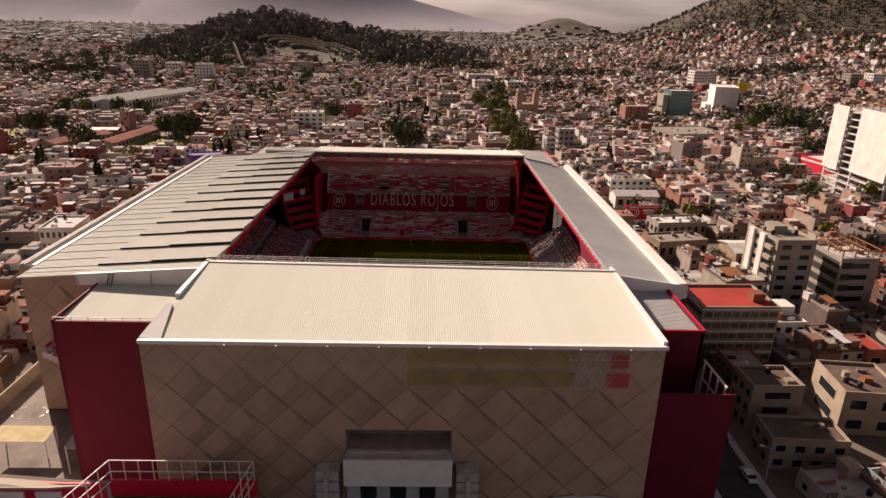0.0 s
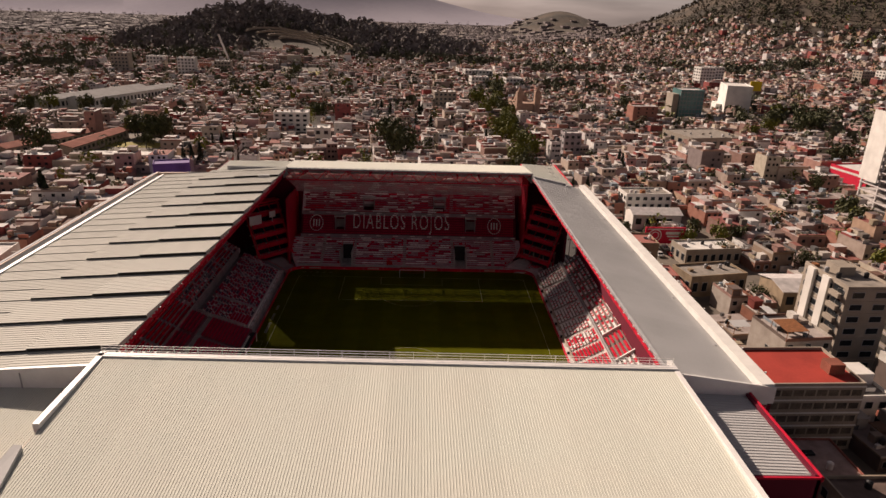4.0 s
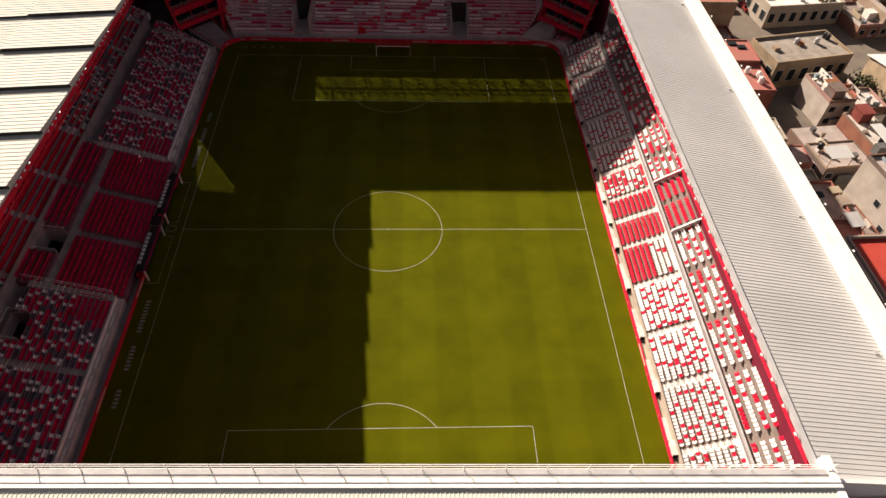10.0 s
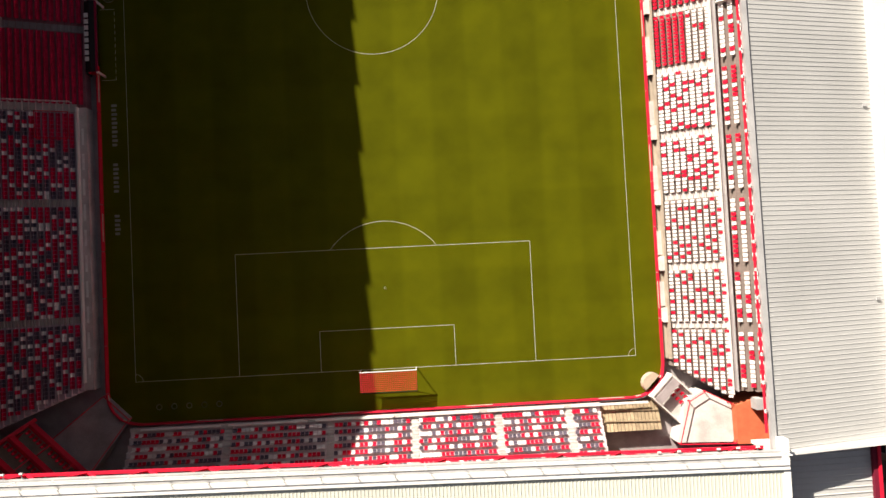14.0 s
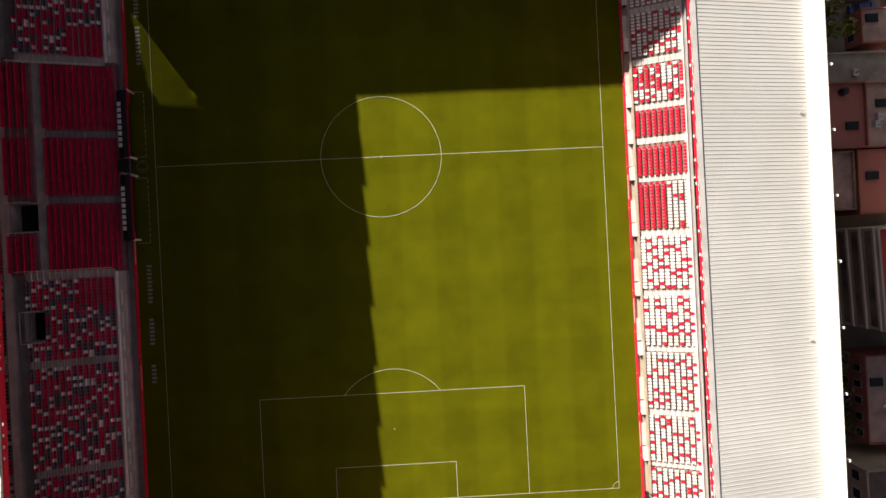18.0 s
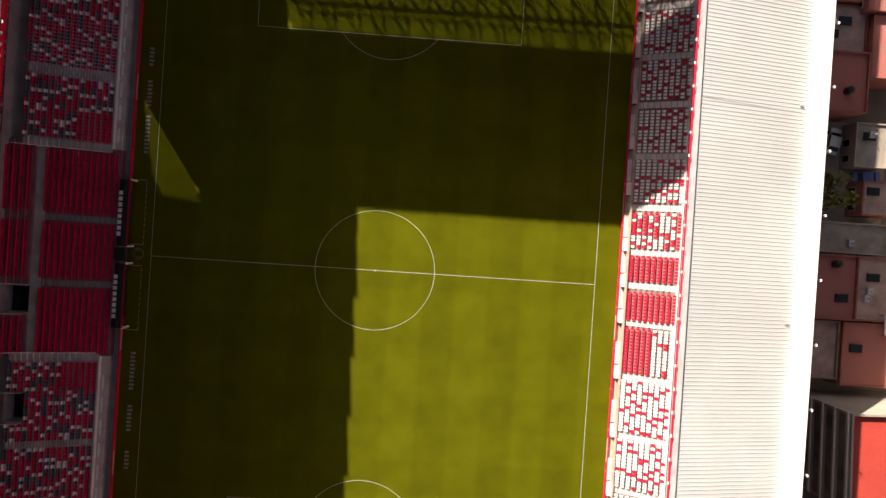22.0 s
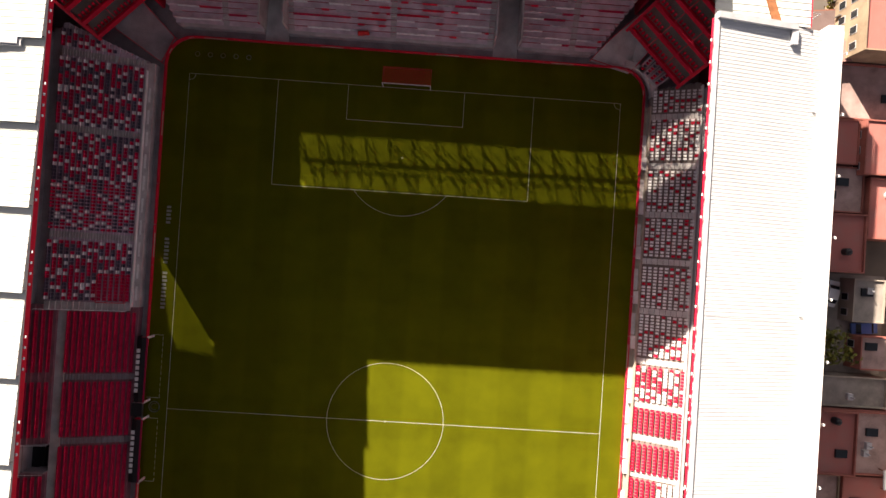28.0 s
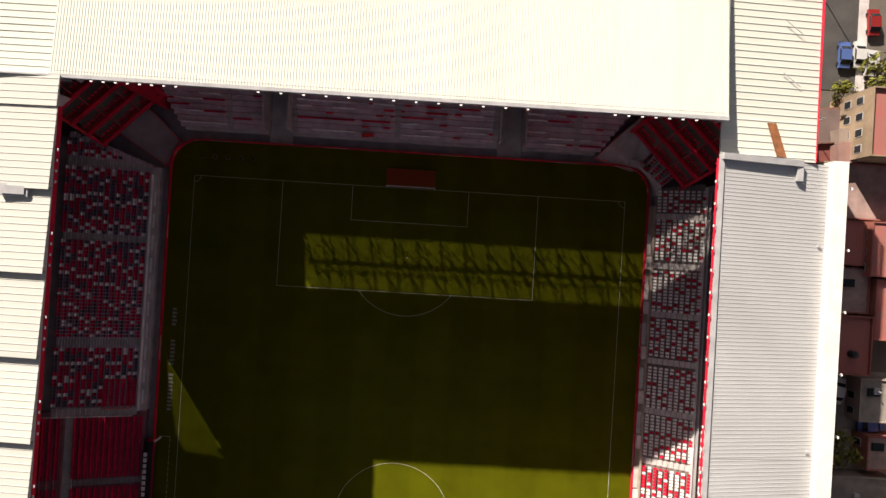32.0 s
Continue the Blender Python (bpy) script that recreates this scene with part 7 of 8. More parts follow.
block("grey_tower", "narrow grey block of unfinished concrete", 87, 236, 5, 4, 14, 4, DARK_CONCRETE, CONCRETE, 5, (3, 2))
block("market_hall", "low hall with a pale flat roof", 186, 289, 19, 17, 6.5, 1, CREAM_WALL, GREY_SCREED, 12, (8, 4))
block("white_building", "white building with stepped terraces", -60, 262, 7, 6, 9, 2, WHITE_WALL, WHITE_WALL, 6, (3, 2))
block("white_building", "wide white block with rows of windows", 65, 640, 16, 9, 14, 4, WHITE_WALL, PALE, 5, (8, 3))
block("white_building", "white four-storey building among houses", -83, 300, 11, 7, 12, 4, WHITE_WALL, CONCRETE, 5, (5, 3))
gable("school_hall", "long low hall with a red-brown sheet roof", -204, 229, 28, 6.5, 4.6, 1.6, CREAM_WALL, BRICK_ROOF, 70)
gable("school_hall", "long low hall with a red-brown sheet roof", -180.5, 234, 27, 5.5, 4.6, 1.5, CREAM_WALL, BRICK_ROOF, 84)
gable("white_roof_shed", "open shed with a bright white roof", -203, 246, 10.5, 5, 6, 0.6, CREAM_WALL, WHITE_WALL, 10)
gable("white_roof_shed", "long shed with a bright white roof", -147, 199, 18, 3.5, 4.2, 0.6, DARK_CONCRETE, WHITE_WALL, 2)
MARKET_ROOF = material("dull_market_sheet", (0.3, 0.29, 0.285), 0.9, vary=0.3, scale=0.2, spec=0.05)
gable("market_shed", "long grey market hall with a sheet roof", -236, 410, 52, 9, 8, 2.0, WHITE_WALL, MARKET_ROOF, 72)
gable("market_shed", "long grey market hall with a sheet roof", -258, 398, 52, 9, 8, 2.0, WHITE_WALL, MARKET_ROOF, 72)
DRY_GRASS = material("dry_sports_grass", (0.26, 0.22, 0.05), 0.95, vary=0.35, scale=0.05)
for x, y, a, b in ((-265, 250, 14, 20), (-160, 240, 15, 7), (-150, 690, 26, 58)):
    field = part("sports_field", Shape().box(x - a, x + a, y - b, y + b, rise(x, y) - 0.5, rise(x, y) + 0.12), DRY_GRASS, None, "yellowed sports field between houses", "structure")
    field["category"] = "field"
block("white_building", "white building with rows of tall windows", -121, 47, 5.4, 7, 8, 2, WHITE_WALL, CONCRETE, 6, (6, 4))
block("purple_building", "plain purple rendered block", -110, 160, 7.6, 4.5, 9, 0, PURPLE, PURPLE, 18)
for k, (x, y, h) in enumerate(((-330, 620, 22), (-300, 640, 18), (-255, 610, 20), (-225, 640, 15), (60, 560, 14), (95, 555, 14), (20, 420, 14), (330, 640, 24), (345, 650, 24), (560, 700, 18), (590, 700, 18), (620, 700, 18))):
    block("apartment_block", "pale multi-storey block among low houses", x, y, 9, 8, h, int(h / 3.2), WHITE_WALL if k % 3 else CREAM_WALL, CONCRETE, 7, (5, 3))

church = thing("church", "brown stone church with a dome and twin towers", "church", (80, 380, rise(80, 380)), turn=8)
STONE = material("brown_stone", (0.42, 0.27, 0.2), 0.9, vary=0.35, scale=0.4)
part("nave", Shape().box(-8, 8, -14, 14, -0.3, 13), STONE, church)
for x in (-7, 7):
    tower = part("bell_tower", Shape().box(x - 2.2, x + 2.2, -16, -12, -0.3, 22), STONE, church)
    part("spire", Shape().tube((x, -14, 22), (x, -14, 26), 2.0, 8, r2=0.2), STONE, tower)
s = Shape()
for k in range(6):
    a0, a1 = radians(15 * k), radians(15 * (k + 1))
    s.tube((0, 6, 13 + 6 * math.sin(a0)), (0, 6, 13 + 6 * math.sin(a1)), 5.5 * math.cos(a0), 14, r2=max(0.05, 5.5 * math.cos(a1)))
part("dome", s, STONE, church)

# red billboard beyond the right stand
bb = thing("billboard", "large red billboard with a white round emblem on a steel stand", "billboard", (89.2, 86.0, -4.2), turn=1)
part("panel", Shape().box(-7.2, 7.2, -0.25, 0.25, 5.2, 11.2), RED_WALL, bb)
for r0, r1 in ((2.0, 2.35), (1.15, 1.4)):
    s = Shape()
    n = 28
    for rr0, yy in ((r0, -0.34), (r1, -0.34), (r1, -0.26), (r0, -0.26)):
        s.v += [(-3.6 + rr0 * math.cos(2 * math.pi * k / n), yy, 8.2 + rr0 * math.sin(2 * math.pi * k / n)) for k in range(n)]
    s.f = [(q * n + k, q * n + (k + 1) % n, (q + 1) % 4 * n + (k + 1) % n, (q + 1) % 4 * n + k) for q in range(4) for k in range(n)]
    s.m = [0] * len(s.f)
    part("emblem_ring", s, TRIM_WHITE, bb, "white ring emblem")
part("wording", Shape().box(0.2, 5.6, -0.3, -0.26, 8.6, 9.6).box(0.8, 5.0, -0.3, -0.26, 7.6, 8.2).box(1.6, 4.4, -0.3, -0.26, 6.4, 6.9).box(-6.6, 6.4, -0.3, -0.26, 10.4, 10.7), TRIM_WHITE, bb, "white wording as plain bars")
s = Shape()
for x in (-5.5, -1.8, 1.8, 5.5):
    s.beam((x, 0.4, 3.7), (x, 0.4, 11), 0.25).beam((x, 3.2, 3.7), (x, 0.4, 9.5), 0.2)
s.beam((-5.5, 0.4, 4.8), (5.5, 0.4, 4.8), 0.15)
part("steel_stand", s, TRIM_GREY, bb)

# memorial arcs on the hillside and a leaning white mast
mem = thing("hillside_terraces", "pale curved terraces on the wooded hillside", "monument", (-190, 915, rise(-190, 915)), kind="structure")
for r in (20, 32, 44, 56):
    s = Shape()
    for k in range(14):
        a0, a1 = radians(15 + k * 11), radians(15 + (k + 1) * 11)
        p0, p1 = (r * 1.5 * math.cos(a0), r * math.sin(a0)), (r * 1.5 * math.cos(a1), r * math.sin(a1))
        z0, z1 = (rise(-190 + p[0], 915 + p[1]) - rise(-190, 915) + 2.5 for p in (p0, p1))
        s.beam((*p0, z0), (*p1, z1), 1.6, 3.0)
    part("terrace_arc", s, BEIGE_WALL, mem)
mast = thing("leaning_mast", "tall leaning white mast of a cable structure", "monument", (-232, 700, rise(-232, 700)))
part("mast", Shape().beam((0, 0, -0.3), (-14, 0, 40), 2.0), WHITE_WALL, mast)
part("deck", Shape().box(-18, 34, -3, 3, 5, 7), CONCRETE, mast)

# ---- street along the right stand ----
for y0, y1, x0, x1 in ((-200, -52, 53, 61), (57, 140, 51.5, 60), (72.5, 140, 61.5, 70)):
    road = part("road", Shape().box(x0, x1, y0, y1, -0.38, -0.3), ASPHALT, None, "grey asphalt street beside the stand", "structure")
    road["category"] = "road"
    for p0, p1 in ((x0 - 2.1, x0), (x1, x1 + 1.5)):
        pv = part("pavement", Shape().box(p0, p1, y0, y1, -0.4, -0.16), CONCRETE, None, "raised concrete pavement with a kerb", "structure")
        pv["category"] = "pavement"
plaza = part("forecourt", Shape().box(-84, 53, -140, -85.2, -0.39, -0.3), ASPHALT, None, "dark asphalt forecourt before the entrance", "structure")
plaza["category"] = "pavement"
yard = part("yard", Shape().box(-84, 53, -85.2, 92, -0.395, -0.36), DARK_CONCRETE, None, "dark concrete yard under the stands", "structure")
yard["category"] = "pavement"

CAR_PAINTS = [material("car_paint", c, 0.25, 0.3, vary=0.05, scale=1.0) for c in ((0.6, 0.6, 0.6), (0.05, 0.05, 0.06), (0.3, 0.03, 0.03), (0.1, 0.16, 0.4), (0.7, 0.7, 0.68))]
TYRE = material("tyre_rubber", (0.02, 0.02, 0.02), 0.9)


def car(x, y, turn, k):
    t = thing("car", ("silver", "black", "red", "blue", "white")[k] + " parked saloon car with dark windows", "car", (x, y, rise(x, y) + 0.1), "parked cars", turn=turn)
    prof = [(-2.1, 0.35), (-2.1, 0.8), (-1.5, 0.95), (-0.9, 1.4), (0.7, 1.42), (1.3, 0.98), (2.05, 0.85), (2.1, 0.35)]
    part("body", Shape().solid([(x0, -0.85, z) for x0, z in prof], [(x0, 0.85, z) for x0, z in prof]), CAR_PAINTS[k], t)
    part("windscreen", Shape().solid([(0.75, -0.75, 1.38), (1.28, -0.75, 1.0), (1.28, 0.75, 1.0), (0.75, 0.75, 1.38)], [(0.78, -0.75, 1.41), (1.31, -0.75, 1.03), (1.31, 0.75, 1.03), (0.78, 0.75, 1.41)]), GLASS_DARK, t)
    part("rear_window", Shape().solid([(-1.5, -0.75, 0.96), (-0.93, -0.75, 1.38), (-0.93, 0.75, 1.38), (-1.5, 0.75, 0.96)], [(-1.53, -0.75, 0.99), (-0.96, -0.75, 1.41), (-0.96, 0.75, 1.41), (-1.53, 0.75, 0.99)]), GLASS_DARK, t)
    for sy in (-0.86, 0.83):
        part("side_window", Shape().solid([(-1.2, sy, 0.98), (1.0, sy, 0.98), (0.6, sy, 1.33), (-0.85, sy, 1.33)], [(-1.2, sy + 0.03, 0.98), (1.0, sy + 0.03, 0.98), (0.6, sy + 0.03, 1.33), (-0.85, sy + 0.03, 1.33)]), GLASS_DARK, t)
    for wx in (-1.35, 1.35):
        for wy in (-0.8, 0.8):
            part("wheel", Shape().tube((wx, wy - 0.1, 0.32), (wx, wy + 0.1, 0.32), 0.32, 10), TYRE, t)


for i, (x, y, tn, k) in enumerate(((67.6, 78, 90, 3), (70.0, 78.2, 90, 4), (52.6, 62, 90, 0), (58.0, 60, 90, 1), (60.0, -58, 90, 1), (54.3, -62, 90, 2), (60.1, -70, 90, 4), (54.2, -84, 90, 0), (69.6, 24.6, 80, 4), (75.2, 19.4, 5, 3))):
    car(x, y, tn, k)
for i in range(14):
    car(72 + (i % 7) * 4.2, 77 + (i // 7) * 6.5, 90 + (i * 37) % 9 - 4, (i * 3 + i // 5) % 5)


def street_lamp(x, y, turn):
    t = thing("street_lamp", "slim grey street lamp with a curved arm", "street lamp", (x, y, rise(x, y)), "street lamps", turn=turn)
    part("pole", Shape().tube((0, 0, -0.2), (0, 0, 8), 0.11, 8, r2=0.07), TRIM_GREY, t)
    part("arm", Shape().tube((0, 0, 7.9), (1.8, 0, 8.5), 0.05, 6), TRIM_GREY, t)
    part("lamp_head", Shape().box(1.6, 2.3, -0.15, 0.15, 8.42, 8.56), TRIM_WHITE, t)


for x, y in ((62, -95), (62, -72), (62, -56), (60.8, 66), (60.8, 92)):
    street_lamp(x, y, 180)
for y in (78, 66, 58):
    t = thing("utility_pole", "concrete utility pole with crossarm and wires", "utility pole", (50.6, y, -0.4), "utility poles")
    part("pole", Shape().tube((0, 0, -0.2), (0, 0, 9.5), 0.16, 8, r2=0.11), CONCRETE, t)
    part("crossarm", Shape().box(-1, 1, -0.06, 0.06, 9.0, 9.15), BARK, t)
    for dx in (-0.9, 0.0, 0.9):
        part("wire", Shape().beam((dx, 0, 9.2), (dx, 12, 9.0), 0.03), BLACK, t)

# ---- things before the entrance end ----
YELLOW_SHEET = material("pale_yellow_sheet", (0.66, 0.55, 0.3), 0.8, vary=0.3, scale=0.5)
kiosk = thing("terrace_building", "front building with a pale awning over red and white fascia", "building", (-50, -96, -0.4))
part("wall", Shape().box(-25, 8.2, -6, 4, 0, 13.0), WHITE_WALL, kiosk)
part("red_band", Shape().box(-25, 8.3, 3.9, 4.2, 13.0, 16.2), RED_WALL, kiosk)
part("fascia", Shape().box(-25, -3.5, -6.2, -5.9, 11.6, 13.4), WHITE_WALL, kiosk)
part("awning", Shape().solid([(-25, 2.0, 16.8), (2.0, 2.0, 16.8), (9.5, 5.2, 15.0), (-25, 5.6, 17.6)], [(-25, 2.0, 17.1), (2.0, 2.0, 17.1), (9.5, 5.2, 15.3), (-25, 5.6, 18.0)]), CREAM_WALL, kiosk)
for k in range(4):
    part("shop_window", Shape().box(-16 + k * 5.0, -12.6 + k * 5.0, 3.6, 3.9, 13.3, 15.0), TRIM_WHITE, kiosk)
part("sign_wording", Shape().box(-6.5, -2.0, -1.2, 3.0, 13.0, 13.25).box(-12.5, -7.5, -1.2, 3.0, 13.0, 13.25), WHITE_WALL, kiosk, "white roof boards")
part("sign_wording", Shape().box(-6.1, -2.4, 0.4, 1.4, 13.26, 13.3).box(-12.0, -8.0, 0.4, 1.4, 13.26, 13.3), RED_WALL, kiosk, "red lettering shown as plain bars")
cage = thing("handrail_cage", "white tubular handrail frame round a roof court", "railing", (-32, -91, -0.4))
part("court_base", Shape().box(-9.5, 10.5, -9, 0.3, 0, 13.4), DARK_CONCRETE, cage)
part("court_floor", Shape().box(-9.0, 10.0, -8.6, -0.4, 13.4, 13.5), GRASS, cage)
part("red_wall", Shape().box(-9.5, 10.5, -0.2, 0.3, 13.4, 16.0), RED_WALL, cage)
for z in (15.9, 17.4, 19.2):
    part("rail", Shape().beam((-9.2, 0, z), (10.2, 0, z), 0.1), TRIM_WHITE, cage)
    part("rail", Shape().beam((-9.2, 0, z), (-11.5, -8, z), 0.1), TRIM_WHITE, cage)
    part("rail", Shape().beam((10.2, 0, z), (9.0, -8, z), 0.1), TRIM_WHITE, cage)
for k in range(11):
    part("baluster", Shape().beam((-9.2 + k * 1.94, 0, 13.4), (-9.2 + k * 1.94, 0, 19.2), 0.1), TRIM_WHITE, cage)
for k in range(1, 5):
    part("baluster", Shape().beam((-9.2 - k * 0.57, -k * 2.0, 13.4), (-9.2 - k * 0.57, -k * 2.0, 19.2), 0.1), TRIM_WHITE, cage)
    part("baluster", Shape().beam((10.2 - k * 0.3, -k * 2.0, 13.4), (10.2 - k * 0.3, -k * 2.0, 19.2), 0.1), TRIM_WHITE, cage)
for x, y, z, w, sheet in ((-58.7, -68.4, 5.4, 1.6, TRIM_GREY), (-50, -66.0, 6.5, 1.9, TRIM_GREY), (-71, -64.3, 3.6, 5.0, YELLOW_SHEET)):
    t = thing("awning_roof", "small pale sheet canopy on posts against the red wall", "canopy", (x, y, -0.4))
    part("sheet", Shape().solid([(-w, -2, z), (w, -2, z), (w, 2, z + 0.6), (-w, 2, z + 0.6)], [(-w, -2, z + 0.1), (w, -2, z + 0.1), (w, 2, z + 0.7), (-w, 2, z + 0.7)]), sheet, t)
    for px in (-w + 0.2, w - 0.2):
        for py in (-1.8, 1.8):
            part("post", Shape().box(px - 0.07, px + 0.07, py - 0.07, py + 0.07, 0, z + 0.3), TRIM_WHITE, t)
YARD = material("worn_yard_concrete", (0.27, 0.235, 0.205), 0.9, vary=0.5, scale=0.2, second=(0.14, 0.12, 0.11))
side_yard = part("side_yard", Shape().box(-83.5, -57.5, -78, -30, -0.355, -0.3), YARD, None, "worn pale concrete yard beside the stand", "structure")
side_yard["category"] = "yard"
for k in range(9):
    a0 = k * 0.7
    tagged(part("yard_marking", Shape().solid([(-77.5 + 3.2 * math.cos(a0 + d) + 0.3 * e * math.cos(a0), -52 + 2.2 * math.sin(a0 + d), -0.298) for d, e in ((0, 0), (0.4, 0), (0.4, 1), (0, 1))], [(-77.5 + 3.2 * math.cos(a0 + d) + 0.3 * e * math.cos(a0), -52 + 2.2 * math.sin(a0 + d), -0.29) for d, e in ((0, 0), (0.4, 0), (0.4, 1), (0, 1))]), WHITE_NET, None, "white curved paint mark on the yard", "structure"), category="yard marking")
yw = part("boundary_wall", Shape().box(-84, -83.6, -90, 60, -0.4, 2.6), CREAM_WALL, None, "weathered cream boundary wall", "structure")
yw["category"] = "wall"

# ---- trees ----
def crown(name, kind, seed, leaves, mats):
    """A tree crown as many small leaf clumps round drooping limbs, uneven and open."""
    r = random.Random(seed)
    s = Shape()
    lumps = []
    if kind == "conifer":
        for k in range(22):
            f = k / 21
            lumps.append((0.0, 0.0, 0.15 + 0.85 * f, 0.3 * (1 - f) + 0.03))
    else:
        for k in range(11):
            a, q = r.uniform(0, 6.28), r.uniform(0.1, 0.62)
            lumps.append((q * math.cos(a), q * math.sin(a), r.uniform(0.45, 0.9), r.uniform(0.18, 0.32)))
    for _ in range(leaves):
        lx, ly, lz, lr = r.choice(lumps)
        d = Vector((r.gauss(0, 1), r.gauss(0, 1), r.gauss(0, 0.8))).normalized() * lr * r.uniform(0.6, 1.12)
        p = Vector((lx, ly, lz)) + d
        n = (d.normalized() + Vector((r.uniform(-0.5, 0.5), r.uniform(-0.5, 0.5), r.uniform(-0.2, 0.6)))).normalized()
        u = n.orthogonal().normalized()
        v = n.cross(u)
        e = r.uniform(0.05, 0.1) if kind != "conifer" else r.uniform(0.03, 0.07)
        s.face([p - u * e, p - v * e * 0.7 + n * e * 0.25, p + u * e, p + v * e * 0.7 + n * e * 0.25])
    return s.mesh(name, mats)


def trunk_mesh(kind, seed):
    r = random.Random(seed)
    s = Shape().tube((0, 0, -0.02), (0.01, 0, 0.5), 0.045, 7, r2=0.025)
    if kind != "conifer":
        for k in range(5):
            a = k * 1.256 + r.uniform(-0.3, 0.3)
            s.tube((0.01, 0, 0.3 + 0.04 * k), (0.35 * math.cos(a), 0.35 * math.sin(a), 0.62 + 0.05 * k), 0.02, 5, r2=0.006)
    else:
        s.tube((0.01, 0, 0.45), (0, 0, 0.98), 0.025, 6, r2=0.004)
    return s.mesh("trunk", [BARK])


KINDS = {"round": (LEAF, 420), "spring": (LEAF_SPRING, 420), "conifer": (LEAF_DARK, 420)}
CROWNS = {k: [crown("crown", k, 10 * i + len(k), n, [m]) for i in range(3)] for k, (m, n) in KINDS.items()}
TRUNKS = {k: trunk_mesh(k, 3) for k in KINDS}
LABELS = {"round": "broad dark green street tree", "spring": "yellow-green tree in spring leaf", "conifer": "tall dark slender conifer"}


def tree(x, y, h, kind, i):
    t = thing("tree", LABELS[kind], "tree", (x, y, rise(x, y)), "town trees", turn=(i * 67) % 360)
    for nm, me in (("trunk", TRUNKS[kind]), ("crown", CROWNS[kind][i % 3])):
        ob = part(nm, me, None, t)
        ob.scale = (h * (0.75 if kind != "conifer" else 0.62),) * 2 + (h,)


SPOTS = [(71.5, 74.0, 6, "spring"), (73, 90, 8, "round"), (66.5, 71.6, 4, "spring"), (68, 16.5, 6, "spring"), (86, 90, 7, "round"), (96, 84, 7, "spring"), (105, 74, 6, "round"), (64.3, -36, 7, "round"), (66, -42, 6, "round"), (100, 40, 5, "round"),
         (150, 60, 9, "spring"), (160, 52, 8, "round"), (128, 64, 7, "round"), (120, 120, 6, "round"), (175, 110, 9, "spring"), (70, 150, 9, "conifer"), (76, 148, 10, "conifer"), (-110, 92, 8, "round"), (-122, 100, 9, "conifer"), (-135, 140, 8, "round"),
         (-180, 165, 10, "conifer"), (-240, 200, 11, "round"), (-150, 230, 9, "round"), (-100, 225, 12, "conifer"), (-106, 222, 11, "conifer"), (-112, 226, 10, "conifer"), (-2, 300, 13, "conifer"), (8, 304, 12, "conifer"), (22, 306, 12, "conifer"), (-12, 215, 18, "round"), (-6, 222, 16, "round"), (40, 250, 12, "conifer")]
SPOTS += [(-246, 248, 14, "round"), (-189, 156, 13, "conifer"), (-139, 111, 14, "conifer"), (-155, 249, 12, "round"), (-166, 258, 13, "round"), (-150, 256, 11, "round"), (-70, 334, 13, "round"), (-19, 256, 15, "round"), (-28, 355, 14, "conifer"), (-21, 350, 13, "conifer"), (0, 345, 15, "conifer"), (-139, 466, 14, "round"), (-129, 545, 13, "round"), (54, 287, 12, "spring"), (49, 367, 13, "spring"), (104, 191, 12, "conifer"), (94, 183, 11, "conifer"), (288, 358, 16, "round"), (289, 389, 14, "spring"), (295, 345, 15, "round"), (178, 120, 11, "round"), (198, 112, 12, "spring"), (167, 97, 9, "round"), (103, 97, 7, "round"), (268, 355, 14, "round"), (-279, 379, 13, "round"), (-231, 338, 14, "round")]
SPOTS += [(275, 327, 16, "round"), (283, 332, 15, "round"), (306, 397, 15, "round"), (321, 385, 14, "round"), (170, 104, 11, "round"), (177, 109, 9, "round"), (152, 169, 10, "round"), (146, 174, 8, "round"), (110, 90, 8, "spring"), (118, 91, 7, "round"), (245, 230, 12, "round"), (236, 228, 11, "round"), (201, 211, 8, "round"), (191, 167, 9, "round"), (148, 199, 8, "round"), (247, 323, 12, "spring"), (228, 309, 10, "spring"), (243, 359, 11, "round"), (154, 83, 8, "spring"),
          (-143, 116, 15, "conifer"), (-196, 212, 14, "round"), (-241, 245, 15, "round"), (-229, 247, 13, "round"), (-161, 258, 13, "round"), (-152, 257, 15, "round"), (-171, 266, 12, "spring"), (-148, 260, 13, "round"), (-274, 340, 12, "round"), (-262, 344, 12, "spring"), (-212, 322, 14, "round"), (-214, 338, 12, "round"), (-346, 542, 14, "round"), (-136, 601, 16, "round"), (-111, 316, 11, "round"), (-110, 186, 12, "conifer"), (-106, 187, 13, "conifer"), (-114, 186, 11, "conifer"), (-184, 144, 14, "conifer"), (-182, 192, 13, "round"),
          (56, 385, 14, "spring"), (49, 420, 15, "spring"), (54, 266, 13, "spring"), (62, 313, 12, "spring"), (50, 290, 14, "spring"), (-19, 258, 17, "round"), (-70, 336, 14, "round"), (-21, 342, 12, "conifer"), (-12, 343, 11, "conifer"), (2, 346, 13, "conifer"), (127, 380, 12, "conifer"), (172, 422, 14, "round"), (105, 200, 12, "conifer"), (96, 191, 11, "conifer")]
for i, (x, y, h, k) in enumerate(SPOTS):
    tree(x, y, h, k, i)
for i in range(40):
    y = 180 + i * 11
    tree(52 + 9 * hash01(i, 2, 3) + (y - 180) * 0.05, y, 8 + 6 * hash01(i, 4, 4), "spring" if i % 3 else "round", i)
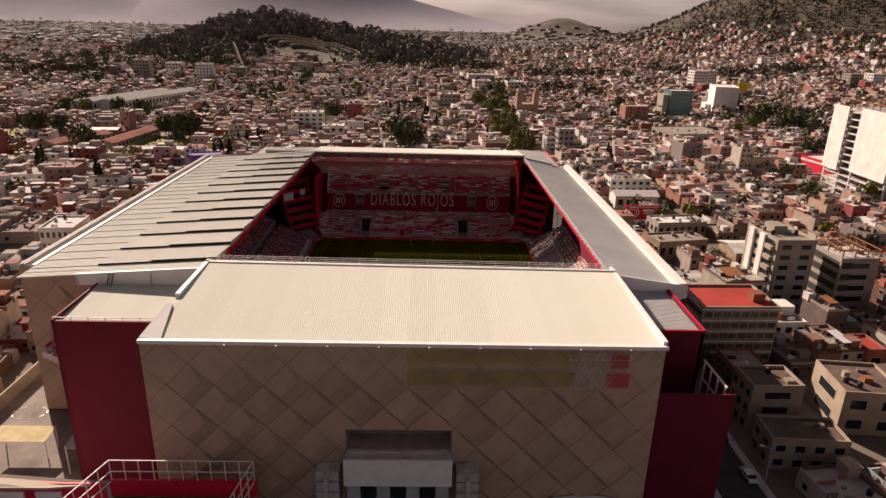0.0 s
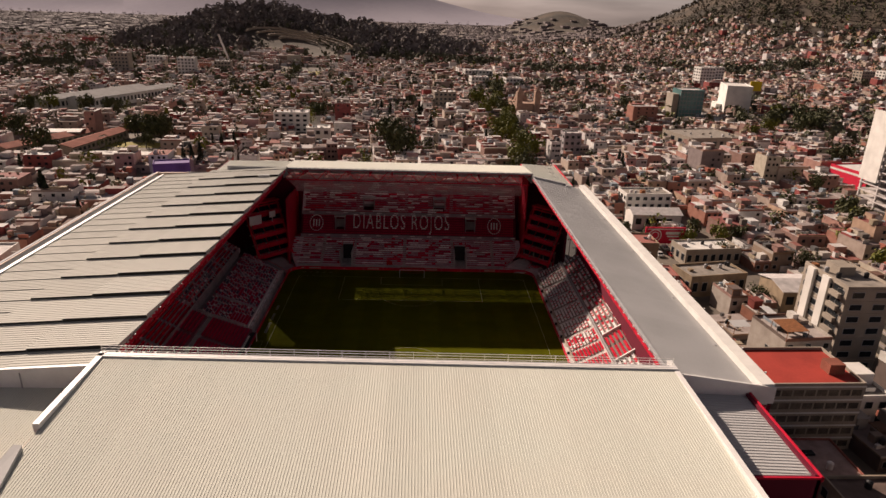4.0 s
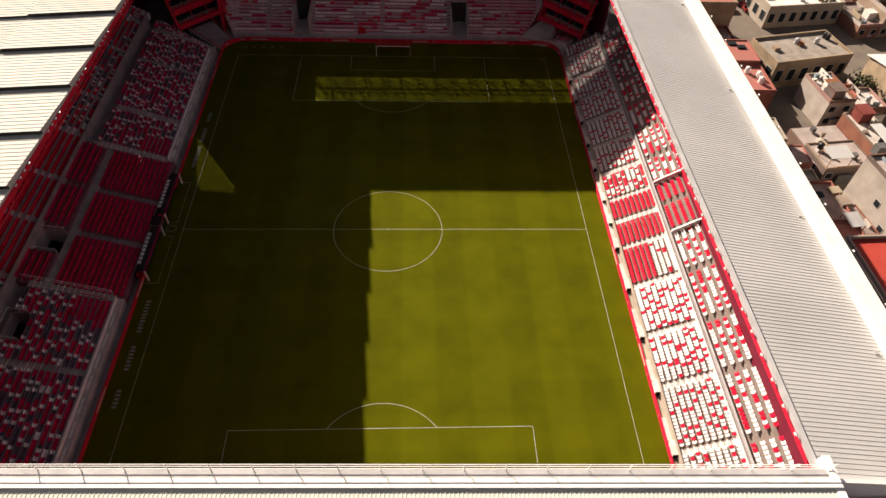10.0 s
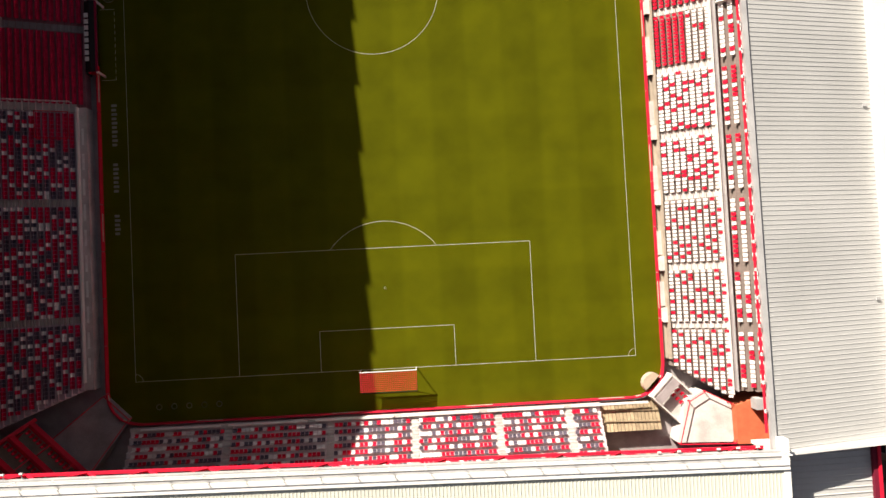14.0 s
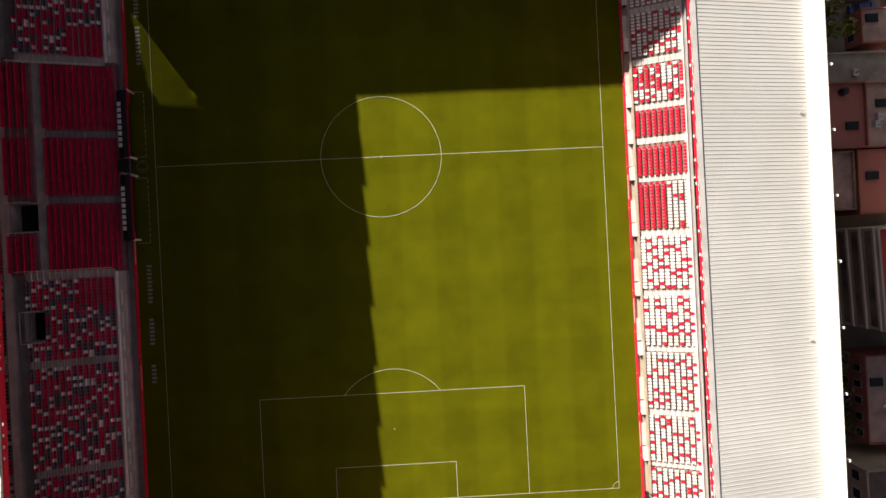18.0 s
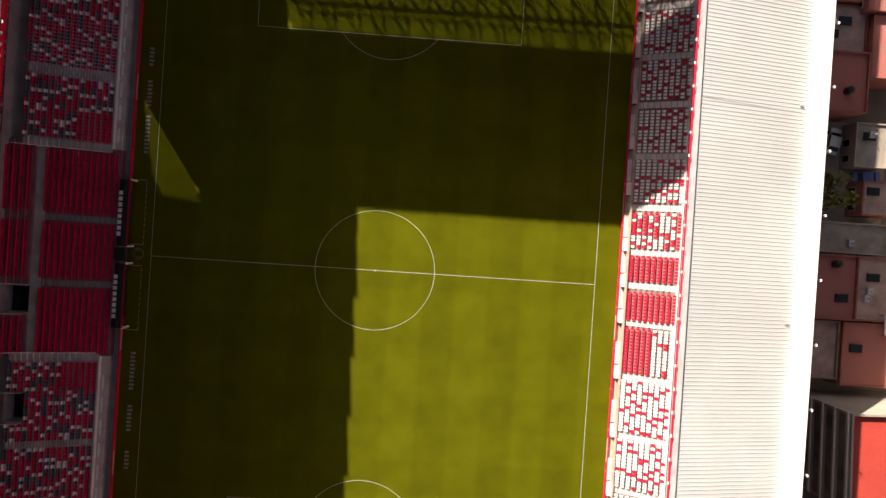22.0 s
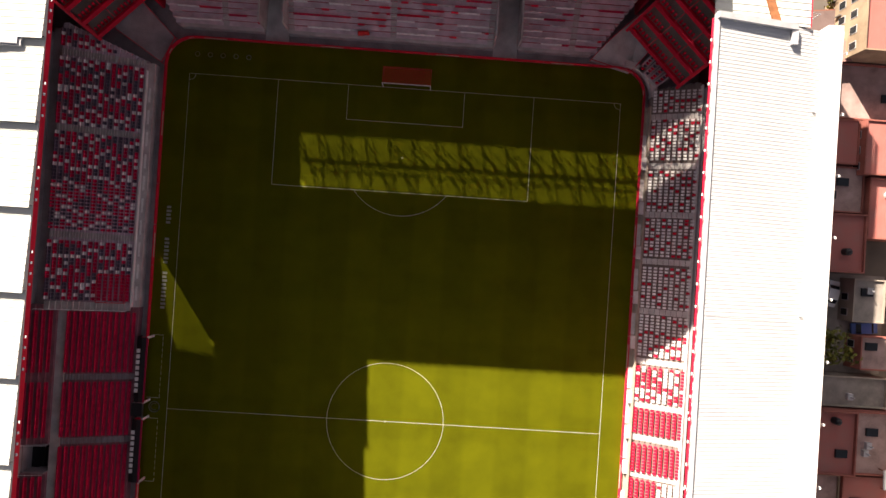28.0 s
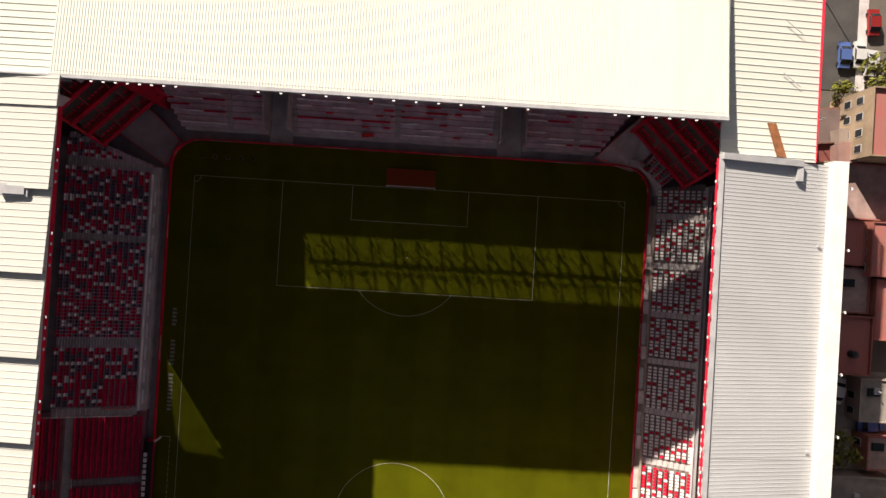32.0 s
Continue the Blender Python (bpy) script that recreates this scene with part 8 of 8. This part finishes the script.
for i, (u, v) in enumerate(green[:60]):
    x, y = town(u, v)
    if free_at(x, y, 4, 4) and math.hypot(x, y) < 330:
        tree(x, y, 4.5 + 4 * hash01(u, v, 1), "spring" if i % 4 == 0 else "round", i)


def far_trees(name, label, spots, mat, leaves, size=0.28):
    """Woods too far to tell single trees apart: leaf clumps on short trunks, joined."""
    r = random.Random(5)
    s = Shape()
    for x, y, h in spots:
        z = rise(x, y)
        w = h * r.uniform(0.3, 0.5)
        for _ in range(leaves):
            d = Vector((r.gauss(0, 1), r.gauss(0, 1), r.gauss(0, 1))).normalized()
            p = Vector((x + d.x * w * r.uniform(0.5, 1), y + d.y * w * r.uniform(0.5, 1), z + h * 0.55 + d.z * h * 0.45))
            u = d.orthogonal().normalized()
            v = d.cross(u)
            e = w * r.uniform(size, size * 1.8)
            s.face([p - u * e, p - v * e + d * e * 0.3, p + u * e, p + v * e + d * e * 0.3])
    tagged(part(name, s, mat, None, label, "stuff"), category="trees")


# Foliage lightened and greyed: distance haze is put into its colour.
HILL_LEAF = material("hazed_hill_foliage", (0.19, 0.165, 0.155), 0.9, vary=0.5, scale=0.05, second=(0.13, 0.115, 0.11), rand=0.35, island=True)
r = random.Random(11)
hill = []
while len(hill) < 3200:
    x, y = r.uniform(-600, 140), r.uniform(760, 1400)
    if wooded(x, y) and math.hypot((x + 190) / 95, (y - 915) / 70) > 1:
        hill.append((x, y, r.uniform(7, 13) + 12 * r.random() ** 6))
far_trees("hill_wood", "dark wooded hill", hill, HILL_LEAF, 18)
SCRUB = material("hillside_scrub", (0.1, 0.078, 0.056), 0.9, vary=0.5, scale=0.02, second=(0.06, 0.054, 0.036), rand=0.2, island=True)
slope = []
while len(slope) < 5200:
    x, y = r.uniform(450, 1500), r.uniform(1000, 2100)
    z = rise(x, y)
    if z > 20 and r.random() < 0.12 + min(0.8, (z - 20) / 180):
        slope.append((x, y, r.uniform(6, 13)))
far_trees("slope_scrub", "brown-green scrub on the upper hillside", slope, SCRUB, 12)
scat, spring = [], []
for u, v in green:
    x, y = town(u, v)
    if math.hypot(x, y) > 330 and not wooded(x, y):
        (spring if hash01(u, v, 6) < 0.2 else scat).append((x, y, 6 + 7 * hash01(u, v, 2)))
        if hash01(u, v, 7) < 0.4:
            scat.append((x + 9, y + 6, 5 + 6 * hash01(v, u, 2)))
for cx, cy, n in ((422, 790, 60), (489, 830, 60), (562, 875, 60), (243, 786, 50), (170, 770, 60), (377, 928, 40), (120, 560, 40), (-420, 640, 80), (-300, 760, 90), (60, 860, 120), (-60, 880, 100)):
    for _ in range(n):
        scat.append((r.gauss(cx, 30), r.gauss(cy, 22), r.uniform(8, 16)))
for _ in range(2600):
    x, y = r.uniform(-1000, 1200), r.uniform(420, 1500)
    scat.append((x, y, r.uniform(6, 13)))
for _ in range(1300):
    x, y = r.uniform(150, 1250), r.uniform(700, 1650)
    scat.append((x, y, r.uniform(6, 12)))
for _ in range(260):
    x, y = r.gauss(-500, 160), r.gauss(760, 120)
    scat.append((x, y, r.uniform(9, 16)))
for _ in range(150):
    x, y = r.gauss(330, 45), r.gauss(360, 25)
    scat.append((x, y, r.uniform(8, 14)))
mid, mid_spring = [], []
for _ in range(620):
    x, y = r.uniform(-380, 400), r.uniform(100, 560)
    if free_at(x, y, 4, 4) and math.hypot(x, y) > 130:
        (mid_spring if r.random() < 0.3 else mid).append((x, y, r.uniform(5, 11) + 4 * r.random() ** 4))
far_trees("yard_trees", "green trees standing in yards between the houses", mid, LEAF, 60, 0.12)
far_trees("yard_trees", "yellow-green trees standing in yards between the houses", mid_spring, LEAF_SPRING, 60, 0.12)
FAR_LEAF = material("distant_foliage", (0.1, 0.1, 0.06), 0.85, vary=0.5, scale=0.05, second=(0.06, 0.065, 0.04), rand=0.3, island=True)
far_trees("far_trees", "scattered dark trees among distant houses", scat, FAR_LEAF, 14)
# the plain beyond the town: tree belts and low districts up to the mountains
belt = []
for _ in range(1500):
    x, y = r.uniform(-3000, 1100), 1450 + 2600 * r.random() ** 1.6
    if rise(x, y) < 12 and noise.noise((x * 0.002, y * 0.004, 4)) > -0.1:
        belt.append((x, y, r.uniform(8, 15) * (1 + (y - 1450) / 4000)))
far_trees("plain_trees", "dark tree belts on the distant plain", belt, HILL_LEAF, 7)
# Muted low-contrast palette carries the distance haze in the wall colours.
PLAIN_WALL = palette("plain_district_haze_tone", [(0.18, 0.15, 0.15), (0.24, 0.2, 0.2), (0.21, 0.18, 0.18), (0.29, 0.25, 0.25), (0.16, 0.135, 0.135)])
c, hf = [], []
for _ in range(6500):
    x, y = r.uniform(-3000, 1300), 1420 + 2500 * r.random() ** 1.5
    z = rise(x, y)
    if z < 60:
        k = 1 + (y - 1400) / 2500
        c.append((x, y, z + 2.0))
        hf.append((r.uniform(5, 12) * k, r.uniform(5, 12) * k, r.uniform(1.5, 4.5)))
tagged(new("plain_districts", boxes_mesh("plain_districts", c, hf, TURN, np.tile(np.array([1, 0, 0, 0, 0]), (len(c), 1)), [PLAIN_WALL, PLAIN_WALL])), "low haze-toned districts on the plain towards the mountains", "houses", kind="stuff")
far_trees("far_spring_trees", "scattered yellow-green trees among distant houses", spring, LEAF_SPRING, 14)
